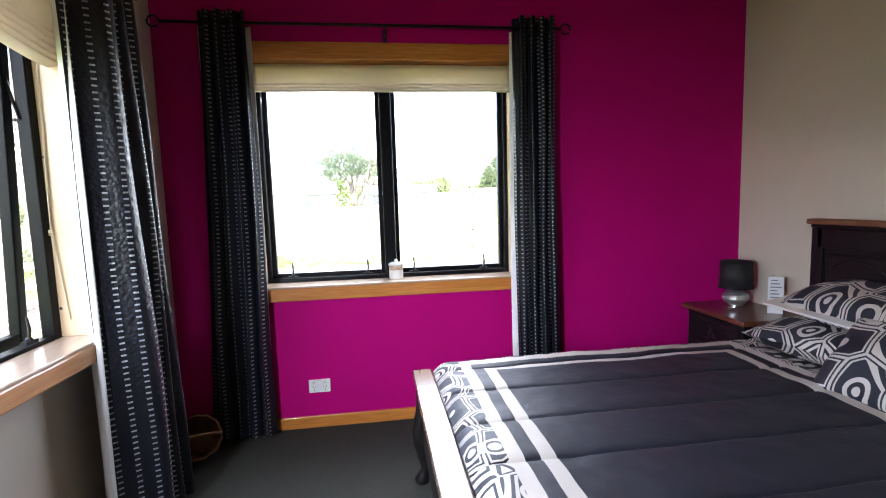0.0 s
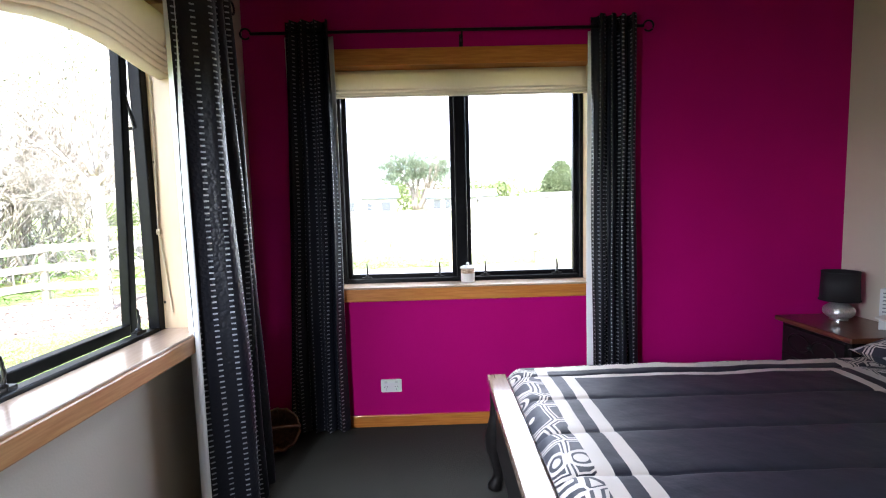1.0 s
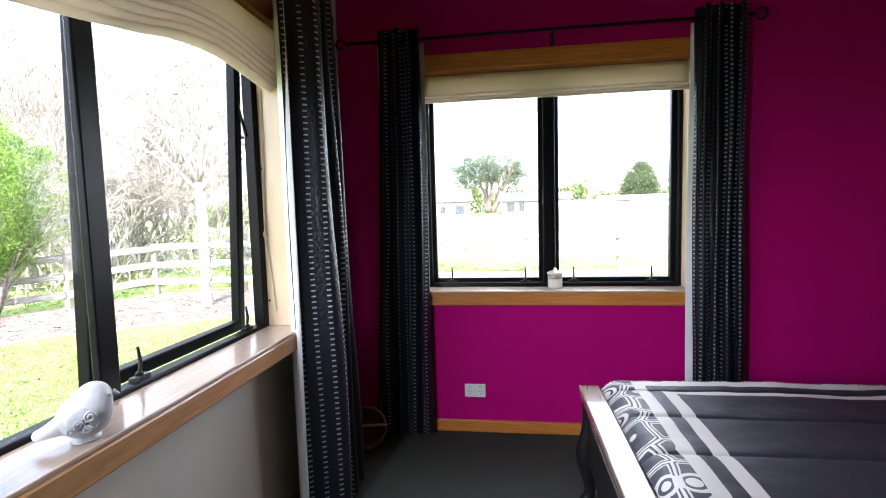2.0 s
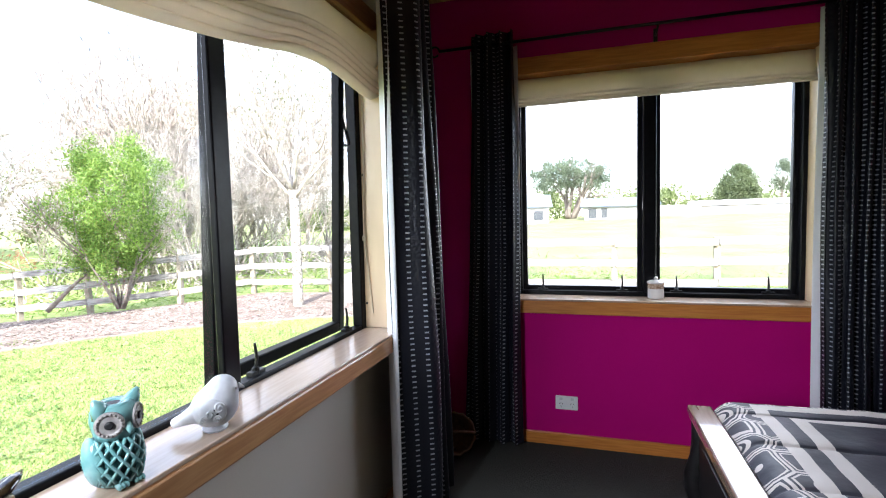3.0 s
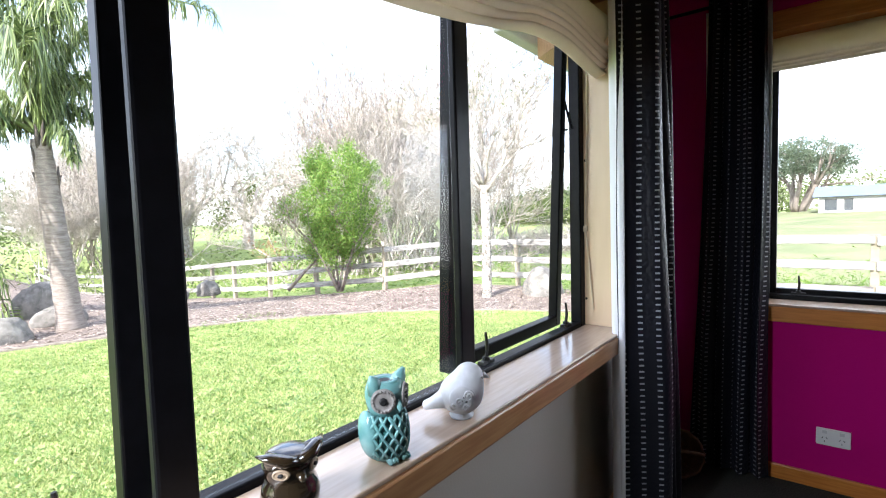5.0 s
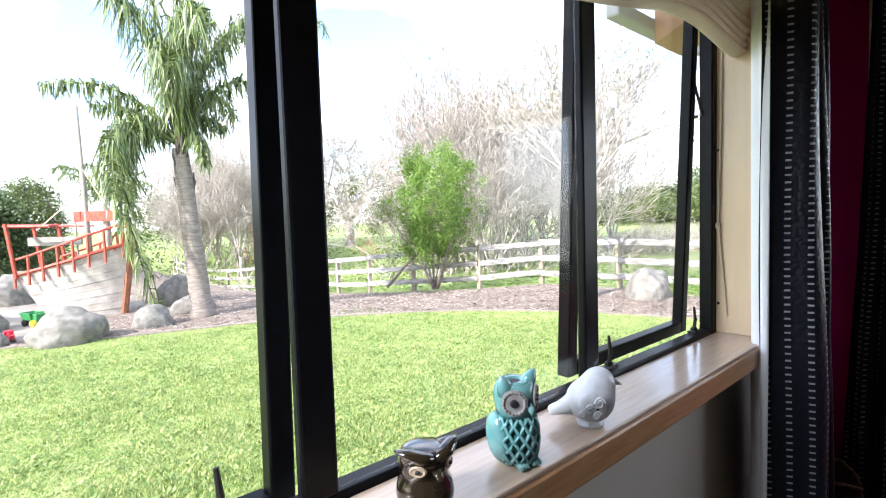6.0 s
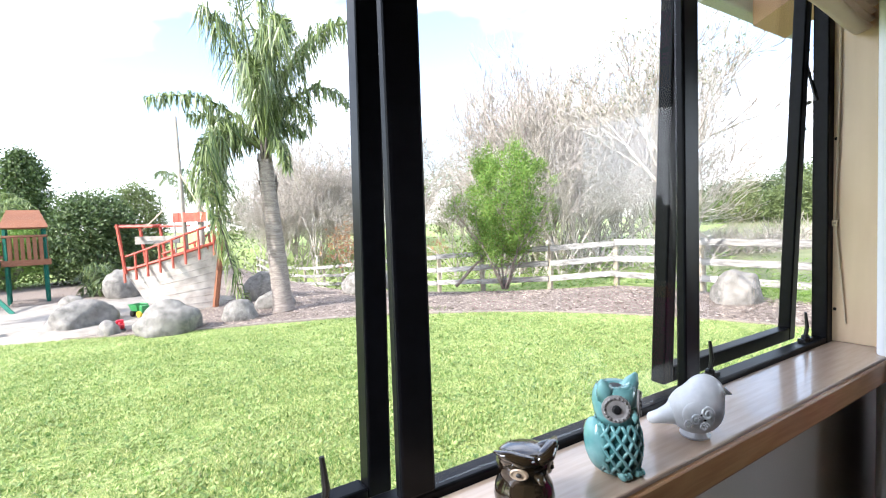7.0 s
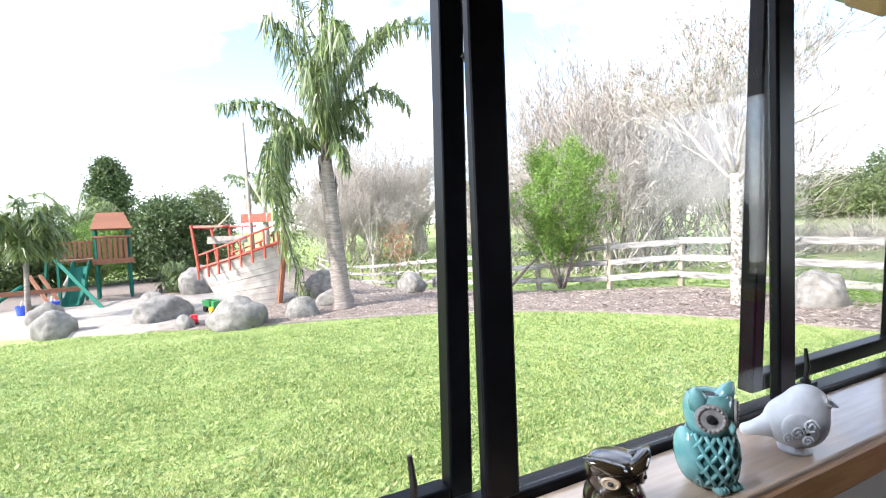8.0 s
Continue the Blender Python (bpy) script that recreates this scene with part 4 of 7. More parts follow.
# ---- nightstand and what stands on it ----
def nightstand():
    ns = thing("nightstand", (1.79, 2.44, 0), "black carved nightstand with red brown top", "nightstand")
    part("top", B(1.595, 1.985, 2.20, 2.69, 0.562, 0.588), BROWNTOP, ns, "red brown varnished top", bevel=0.007, seg=3)
    part("body", B(1.625, 1.975, 2.23, 2.665, 0.12, 0.561), DARKWOOD, ns, bevel=0.004)
    for z0, z1 in ((0.40, 0.545), (0.24, 0.385)):
        d = part("drawer", B(1.612, 1.6245, 2.25, 2.645, z0, z1), DARKWOOD, ns, bevel=0.004)
        for k in (0.3, 0.7):
            c = 2.25 + 0.395 * k
            ring = [(1.611, c + 0.075 * math.cos(6.28319 * j / 20), 0.5 * (z0 + z1) + 0.045 * math.sin(6.28319 * j / 20)) for j in range(21)]
            part("carving", T(ring, 0.005, 6), DARKWOOD, d, "carved oval moulding", smooth=True)
        part("knob", Shape().ball((1.602, 2.4475, 0.5 * (z0 + z1)), 0.013), DARKWOOD, d, smooth=True)
    for x in (1.645, 1.955):
        for y in (2.25, 2.645):
            part("leg", T([(x, y, 0.12), (x - 0.012, y, 0.08), (x, y, 0.03), (x - 0.01, y, 0.001)], [0.028, 0.024, 0.015, 0.02], 10), DARKWOOD, ns, smooth=True)
nightstand()


def lamp():
    lp = thing("table_lamp", (1.83, 2.545, 0.589), "small lamp with black drum shade and mirrored base", "lamp")
    lx, ly, lz = 1.83, 2.545, 0.589
    s = Shape()
    # mirror facets in rings round a flattened ball
    for j in range(9):
        th0, th1 = math.pi * (0.10 + 0.8 * j / 9), math.pi * (0.10 + 0.8 * (j + 1) / 9)
        for k in range(22):
            p0, p1 = 6.28319 * k / 22 + 0.02 + 0.14 * (j % 2), 6.28319 * (k + 1) / 22 - 0.02 + 0.14 * (j % 2)
            def q(th, ph, g):
                return (lx + (0.068 + g) * math.sin(th) * math.cos(ph), ly + (0.068 + g) * math.sin(th) * math.sin(ph), lz + 0.047 + (0.044 + g) * math.cos(th))
            g = rnd.uniform(0, 0.003)
            s.add([q(th0 + 0.01, p0, g), q(th1 - 0.01, p0, 0.001), q(th1 - 0.01, p1, g), q(th0 + 0.01, p1, 0.001)], [(0, 1, 2, 3)])
    core = Shape().ball((lx, ly, lz + 0.047), (0.066, 0.066, 0.042))
    bs = part("base", core, RIVET, lp, "mirrored mosaic base", smooth=True)
    part("mosaic", s, MIRRORBALL, bs)
    part("foot", Shape().lathe([(0.04, 0), (0.04, 0.006), (0.02, 0.01)], 20, (lx, ly, lz)), RIVET, lp, smooth=False)
    part("neck", Shape().lathe([(0.012, 0.085), (0.012, 0.13)], 12, (lx, ly, lz)), RIVET, lp, smooth=True)
    sh = Shape()
    r0, r1, za, zb = 0.086, 0.080, lz + 0.104, lz + 0.252
    sides = 40
    vs = [(lx + r * math.cos(6.28319 * k / sides), ly + r * math.sin(6.28319 * k / sides), z) for r, z in ((r0, za), (r1, zb)) for k in range(sides)]
    sh.add(vs, [(k, (k + 1) % sides, sides + (k + 1) % sides, sides + k) for k in range(sides)])
    shade = part("shade", sh, SHADE, lp, "black drum shade", smooth=True, thick=0.003)
    for z, r in ((za, r0 + 0.001), (zb, r1 + 0.001)):
        part("shade_ring", T([(lx + r * math.cos(6.28319 * k / 40), ly + r * math.sin(6.28319 * k / 40), z) for k in range(41)], 0.003, 6), SHADE, shade, smooth=True)
    part("shade_lining", Shape().lathe([(0.076, 0.20), (0.076, 0.205)], 30, (lx, ly, lz)), LINING, shade, "pale inside of the shade")
lamp()


def card():
    c = thing("tent_card", (1.86, 2.335, 0.589), "white folded information card standing on the nightstand", "card")
    z0, z1 = 0.5895, 0.785
    for sg, nm in ((1, "leaf"), (-1, "leaf")):
        s = Shape()
        a, b = Vector((1.845, 2.335, 0)), Vector((1.905, 2.335 + sg * 0.035, 0))
        nrm = (b - a).cross(Vector((0, 0, 1))).normalized() * 0.0006
        s.add([a + Vector((0, 0, z0)) - nrm, b + Vector((0, 0, z0)) - nrm, b + Vector((0, 0, z1)) - nrm, a + Vector((0, 0, z1)) - nrm, a + Vector((0, 0, z0)) + nrm, b + Vector((0, 0, z0)) + nrm, b + Vector((0, 0, z1)) + nrm, a + Vector((0, 0, z1)) + nrm],
              [(0, 3, 2, 1), (4, 5, 6, 7), (0, 1, 5, 4), (3, 7, 6, 2), (0, 4, 7, 3), (1, 2, 6, 5)])
        lf = part(nm, s, PAPER, c)
        t = Shape()
        for k in range(7):
            zz = z1 - 0.022 - 0.018 * k
            e = nrm * (-1 if nrm.y * sg < 0 else 1) * 1.6
            if sg < 0:
                e = -nrm * 1.6 if nrm.y > 0 else nrm * 1.6
            p0, p1 = a + (b - a) * 0.15 + e, a + (b - a) * (0.6 + 0.25 * ((k * 7) % 3) / 2) + e
            t.add([p0 + Vector((0, 0, zz)), p1 + Vector((0, 0, zz)), p1 + Vector((0, 0, zz + 0.006)), p0 + Vector((0, 0, zz + 0.006))], [(0, 1, 2, 3)])
        part("print_bar", t, PRINT, lf)
card()


# ---- basket in the corner ----
def basket():
    bk = thing("wicker_basket", (-1.095, 2.50, 0), "small brown wicker basket tipped on its side on the carpet", "basket")
    m = pose(-1.095, 2.50, 0.105, 62, 0, 18)
    s = Shape()
    for j in range(11):
        v = j / 10
        r = 0.062 + 0.040 * math.sin(v * 1.9)
        z = -0.075 + 0.15 * v
        s.tube([m @ Vector(((r + 0.004 * math.cos(10 * k)) * math.cos(6.28319 * k / 28), (r + 0.004 * math.cos(10 * k)) * math.sin(6.28319 * k / 28), z)) for k in range(29)], 0.0065, 5, cap=False)
    part("weave", s, WICKER, bk, smooth=True)
    s = Shape()
    for k in range(16):
        a = 6.28319 * k / 16
        s.tube([m @ Vector(((0.062 + 0.040 * math.sin(v * 1.9)) * math.cos(a), (0.062 + 0.040 * math.sin(v * 1.9)) * math.sin(a), -0.075 + 0.15 * v)) for v in (0, 0.25, 0.5, 0.75, 1.0)], 0.004, 5)
    part("rib_frame", s, WICKER, bk, smooth=True)
    part("base", Shape().lathe([(0.062, -0.078), (0.062, -0.070)], 20, (0, 0, 0), m=m), WICKER, bk)
    part("handle", T([m @ Vector((0.1 * math.cos(a), 0.0, 0.07 + 0.12 * math.sin(a))) for a in (math.pi * k / 14 for k in range(15))], 0.007, 8), WICKER, bk, smooth=True)
basket()


# ---- jar on the north sill ----
def jar():
    jx, jy, jz = -0.085, 2.815, 0.8005
    j = thing("candle_jar", (jx, jy, jz), "white ceramic jar with shell band and lid on the sill", "jar")
    part("body", Shape().lathe([(0.036, 0), (0.039, 0.004), (0.039, 0.05)], 24, (jx, jy, jz)), CANDLE, j, smooth=False)
    part("shell_band", Shape().lathe([(0.038, 0.0505), (0.040, 0.056), (0.038, 0.07), (0.040, 0.076)], 24, (jx, jy, jz)), SHELLS, j, "brown shell band")
    ld = part("lid", Shape().lathe([(0.043, 0.077), (0.044, 0.084), (0.030, 0.092), (0.010, 0.095)], 24, (jx, jy, jz)), CANDLE, j)
    part("knob", Shape().ball((jx, jy, jz + 0.102), 0.010, 12, 8), CANDLE, ld, smooth=True)
jar()


# ---- ornaments on the west sill ----
SZ = 0.8005


def owl(at, turn, high, glaze, inner, eyem, label, lattice):
    """A ceramic owl facing its own +x; high is its height."""
    o = thing("owl_ornament", at, label, "ornament")
    k = high / 0.15
    prof = [(0.024, 0.0), (0.033, 0.006), (0.038, 0.025), (0.040, 0.045), (0.037, 0.068), (0.032, 0.083), (0.033, 0.095), (0.036, 0.112), (0.034, 0.126), (0.029, 0.136)]
    pf = [(r * k, z * k) for r, z in prof]
    if not lattice:
        part("body", Shape().lathe(pf, 32), glaze, o, smooth=True, local=True)
    else:
        inn = [(r * 0.86, z) for r, z in pf[:6]]
        part("core", Shape().lathe(inn, 24), inner, o, "solid core coloured like the shaded hollow", smooth=True, local=True)
        head = [(0.030 * k, 0.080 * k)] + pf[6:]
        part("head", Shape().lathe(head, 32), glaze, o, smooth=True, local=True)
        part("foot_ring", Shape().lathe(pf[:2] + [(0.034 * k, 0.010 * k)], 32), glaze, o, smooth=True, local=True)
        # back shell and lattice belly
        def rad(z):
            for (r0, z0), (r1, z1) in zip(pf, pf[1:]):
                if z0 <= z <= z1:
                    return r0 + (r1 - r0) * (z - z0) / (z1 - z0 + 1e-9)
            return pf[-1][0]
        rows = [[Vector((rad(z) * math.cos(a), rad(z) * math.sin(a), z)) for a in (radians(85 + 190 * q / 20) for q in range(21))] for z in (k * 0.083 * i / 8 + 0.0005 for i in range(9))]
        part("back", Shape().sheet(rows), glaze, o, smooth=True, local=True, thick=0.003)
        s = Shape()
        for sg in (1, -1):
            for c in range(-4, 9):
                pts = []
                for i in range(9):
                    z = k * (0.010 + 0.072 * i / 8)
                    a = radians(-95 + 26 * c + sg * (i / 8 - 0.5) * 75)
                    if radians(-98) <= a <= radians(98):
                        pts.append((rad(z) * math.cos(a), rad(z) * math.sin(a), z))
                if len(pts) > 1:
                    s.tube(pts, 0.0032 * k, 6)
        part("lattice", s, glaze, o, "pierced lattice belly", smooth=True, local=True)
    for sg in (1, -1):
        # wings, ear tufts, eyes, feet
        if lattice:
            part("wing", Shape().ball((-0.008 * k, sg * 0.033 * k, 0.047 * k), (0.025 * k, 0.013 * k, 0.040 * k), m=Matrix.Rotation(radians(-10), 3, "Y")), glaze, o, smooth=True, local=True)
        s = Shape()
        s.tube([(0.004 * k, sg * 0.020 * k, 0.122 * k), (0.008 * k, sg * 0.029 * k, 0.140 * k), (0.010 * k, sg * 0.036 * k, 0.152 * k)], [0.017 * k, 0.011 * k, 0.003 * k], 12)
        part("ear", s, glaze, o, smooth=True, local=True)
        d = Vector((math.cos(sg * 0.72), math.sin(sg * 0.72), 0))
        m = d.to_track_quat("Z", "Y").to_matrix()
        c = d * 0.033 * k + Vector((0, 0, 0.110 * k))
        er = 1.0 if lattice else 0.55
        ey = part("eye", Shape().lathe([(0.0215 * k * er, 0), (0.0215 * k * er, 0.003 * k), (0.0175 * k * er, 0.0045 * k), (0.014 * k * er, 0.003 * k)], 24, c, m=m), eyem, o, "ribbed round eye disc", local=True)
        s = Shape()
        for j in range(18 if lattice else 0):
            a = 6.28319 * j / 18
            s.ball(c + m @ Vector((0.0175 * k * math.cos(a), 0.0175 * k * math.sin(a), 0.0045 * k)), 0.0021 * k, 6, 5)
        if lattice:
            part("eye_rim", s, eyem, ey, smooth=True, local=True)
        part("pupil", Shape().lathe([(0.0065 * k * er, 0.002 * k), (0.0065 * k * er, 0.006 * k), (0.004 * k * er, 0.0068 * k)], 16, c, m=m), BLACKM, ey, local=True)
        s = Shape()
        for t in (-1, 0, 1):
            s.ball((0.032 * k, sg * 0.013 * k + t * 0.006 * k, 0.006 * k), (0.010 * k, 0.0035 * k, 0.006 * k), 8, 6)
        part("foot", s, glaze, o, smooth=True, local=True)
    part("beak", T([(0.033 * k, 0, 0.106 * k), (0.042 * k, 0, 0.096 * k), (0.041 * k, 0, 0.088 * k)], [0.007 * k, 0.005 * k, 0.001 * k], 10), glaze, o, smooth=True, local=True)
    if not lattice:
        part("cap", Shape().ball((0.002 * k, 0, 0.134 * k), (0.033 * k, 0.034 * k, 0.012 * k)), glaze, o, smooth=True, local=True)
        for sg in (1, -1):
            part("brow", T([(0.030 * k, 0, 0.128 * k), (0.026 * k, sg * 0.018 * k, 0.136 * k), (0.016 * k, sg * 0.034 * k, 0.147 * k), (0.006 * k, sg * 0.047 * k, 0.153 * k)], [0.010 * k, 0.012 * k, 0.009 * k, 0.002 * k], 10), glaze, o, smooth=True, local=True)
        o.rotation_euler = (0, 0, radians(turn))
        return o
    part("crown", Shape().lathe([(0.030 * k, 0.134 * k), (0.024 * k, 0.139 * k), (0.011 * k, 0.136 * k), (0.010 * k, 0.130 * k)], 24), glaze, o, smooth=True, local=True)
    part("vent_hole", Shape().lathe([(0.0095 * k, 0.131 * k), (0.0095 * k, 0.1365 * k)], 16), BLACKM, o, local=True)
    o.rotation_euler = (0, 0, radians(turn))
    return o

owl((-1.190, 0.742, SZ), -8, 0.152, TEAL, TEAL_IN, EYE_GREY, "turquoise glazed owl with pierced lattice belly on the sill", True)
dark_owl = owl((-1.19, 0.545, SZ), -10, 0.098, BROWN_GLAZE, BROWN_GLAZE, BROWN_EYE, "glossy dark brown ceramic owl on the window sill", False)
dark_owl.scale = (1.62, 1.62, 1.0)


def bird():
    o = thing("bird_ornament", (-1.182, 0.957, SZ), "white glazed plump bird with scroll wing on the sill", "ornament")
    s = Shape()
    lobes = [(Vector((0.000, 0, 0.045)), (0.050, 0.042, 0.040)), (Vector((0.012, 0, 0.058)), (0.039, 0.037, 0.037)), (Vector((0.019, 0, 0.076)), (0.033, 0.031, 0.029))]
    core = Vector((0.008, 0, 0.060))
    u, w = 32, 22
    for row in range(w + 1):
        for col in range(u):
            th, ph = math.pi * row / w, 6.28319 * col / u
            d = Vector((math.sin(th) * math.cos(ph), math.sin(th) * math.sin(ph), math.cos(th)))
            total = 0.0
            for c, r in lobes:      # reach of each lobe along this way, blended into one skin
                a = sum((d[i] / r[i]) ** 2 for i in range(3))
                b = sum(d[i] * (core[i] - c[i]) / r[i] ** 2 for i in range(3))
                e = sum(((core[i] - c[i]) / r[i]) ** 2 for i in range(3)) - 1
                total += math.exp(((-b + math.sqrt(max(0.0, b * b - a * e))) / a) / 0.0035)
            q = core + d * 0.0035 * math.log(total)
            q.z = max(q.z, 0.003)
            s.v.append(tuple(q))
    s.f += [(r * u + k, (r + 1) * u + k, (r + 1) * u + (k + 1) % u, r * u + (k + 1) % u) for r in range(w) for k in range(u)]
    s.tube([(-0.088, 0, 0.024), (-0.084, 0, 0.025), (-0.066, 0, 0.029), (-0.048, 0, 0.034), (-0.030, 0, 0.040), (-0.012, 0, 0.046)], [0.004, 0.009, 0.012, 0.017, 0.027, 0.036], 20)
    part("body", s, WHITE_GLAZE, o, smooth=True, local=True)
    part("beak", T([(0.052, 0, 0.079), (0.066, 0, 0.073)], [0.007, 0.001], 8), WHITE_GLAZE, o, smooth=True, local=True)
    part("foot_ring", Shape().lathe([(0.026, 0), (0.028, 0.004), (0.022, 0.012)], 20), WHITE_GLAZE, o, local=True)
    for sg in (1, -1):
        w = part("wing", Shape().ball((-0.004, sg * 0.037, 0.046), (0.029, 0.008, 0.024), m=Matrix.Rotation(radians(14), 3, "Y")), WHITE_GLAZE, o, smooth=True, local=True)
        sc = Shape()
        for cx, cz, r, tn in ((0.010, 0.050, 0.012, 1.6), (-0.010, 0.038, 0.010, 1.5), (-0.024, 0.030, 0.008, 1.4), (0.004, 0.028, 0.008, 1.4)):
            sc.tube([(cx + r * (1 - q / 26) * math.cos(tn * 6.28319 * q / 20), sg * 0.0455, cz + 0.004 + r * (1 - q / 26) * math.sin(tn * 6.28319 * q / 20)) for q in range(21)], 0.0022, 6)
        part("scroll", sc, WHITE_GLAZE, w, "raised scroll pattern", smooth=True, local=True)
        hl = Shape()
        for cx, cz in ((0.000, 0.047), (-0.003, 0.0415), (0.005, 0.039), (-0.017, 0.033)):
            hl.ball((cx, sg * 0.0455, cz + 0.004), (0.0030, 0.0015, 0.0018), 8, 6)
        part("piercing", hl, BLACKM, w, smooth=True, local=True)
        part("eye", Shape().ball((0.046, sg * 0.021, 0.080), 0.003, 8, 6), EYE_GREY, o, smooth=True, local=True)
    o.rotation_euler = (0, 0, radians(44))
    o.scale = (0.93, 1.02, 1.08)
bird()


# ---- the garden ----
GZ = -0.44
EYE8 = Vector((-0.72, 0.07, 0))


def pol(yaw, d, z=GZ):
    """A place by bearing (degrees to the left of +y) and distance from the window's viewer."""
    a = radians(yaw)
    return Vector((EYE8.x - d * math.sin(a), EYE8.y + d * math.cos(a), z))


def smooth01(t):
    t = max(0.0, min(1.0, t))
    return t * t * (3 - 2 * t)


def ground_z(x, y):
    """Height of the land: level by the house, falling west along the fence, rising gently north."""
    r = smooth01((y - 13) / 42) * smooth01((x + 18) / 16) * (1.30 + 0.022 * x)
    r += 0.12 * smooth01((y - 8) / 2) * smooth01((x + 4) / 3)
    r += smooth01((math.hypot(x, y) - 30) / 60) * 0.9 * smooth01((-x - 5) / 30)
    r -= 0.088 * min(20.0, max(0.0, -x - 8.0)) * smooth01((y - 3.2) / 3.6) * (1 - smooth01((math.hypot(x, y) - 24) / 18))
    return GZ + r


def land():
    xs = sorted(set([-1800, -900, -450, -250, -150, -100, -75] + [-60 + 4 * i for i in range(7)] + [-33 + i for i in range(50)] + [20 + 4 * i for i in range(11)] + [75, 100, 150, 250, 450, 900, 1800]))
    rows = [[Vector((x, y, ground_z(x, y) + (0.02 * noise.noise(Vector((x * 0.3, y * 0.3, 0))) if math.hypot(x, y) > 16 else 0))) for x in xs] for y in xs]
    whole("ground", Shape().sheet(rows), GRASS, "mown green lawn and open paddock grass", "lawn", kind="structure", smooth=True)
land()

rows = []
for j in range(31):
    y = 12.2 + 2.0 * j
    rows.append([Vector((x, y + 0.02 * x, ground_z(x, y + 0.02 * x) + 0.03)) for x in (-13 + 2.5 * i - 0.35 * (y - 12) * (1 if i == 0 else 0) for i in range(30))])
whole("paddock", Shape().sheet(rows), PADDOCK, "pale dry grass of the open paddock", "paddock", kind="structure", smooth=True)

EDGE = [(-16.5, -7.5), (-13.4, -4.9), (-11.4, -3.2), (-10.6, -1.45), (-9.8, 0.3), (-9.3, 2.1), (-8.8, 3.5), (-8.2, 4.6), (-7.6, 5.4), (-6.9, 6.2), (-5.8, 7.05), (-4.8, 7.55), (-3.0, 8.2), (-1.0, 8.7), (2.0, 9.0), (9.0, 9.2)]
FENCE = [(-30.0, 6.0), (-27.0, 6.6), (-24.4, 7.1), (-22.0, 7.25), (-19.9, 7.35), (-17.9, 7.5), (-16.0, 7.6), (-14.4, 7.5), (-12.6, 7.55), (-11.0, 7.95), (-9.1, 8.55), (-8.1, 9.75), (-6.2, 10.1), (-4.2, 10.05), (-2.2, 9.9), (0.05, 9.65), (1.80, 9.8), (3.8, 10.05), (5.8, 10.2), (7.8, 10.4), (9.8, 10.6)]


def resample(pts, step):
    out = [Vector((*pts[0], 0))]
    for a, b in zip(pts, pts[1:]):
        a, b = Vector((*a, 0)), Vector((*b, 0))
        n = max(1, int((b - a).length / step))
        out += [a + (b - a) * (i + 1) / n for i in range(n)]
    sm = out[:]
    for _ in range(6):
        sm = [sm[0]] + [(sm[i - 1] + 2 * sm[i] + sm[i + 1]) / 4 for i in range(1, len(sm) - 1)] + [sm[-1]]
    return sm

edge_line = resample(EDGE, 0.3)
fence_line = resample(FENCE, 0.3)


def along(line, t):
    i = min(len(line) - 2, int(t * (len(line) - 1)))
    f = t * (len(line) - 1) - i
    return line[i] * (1 - f) + line[i + 1] * f


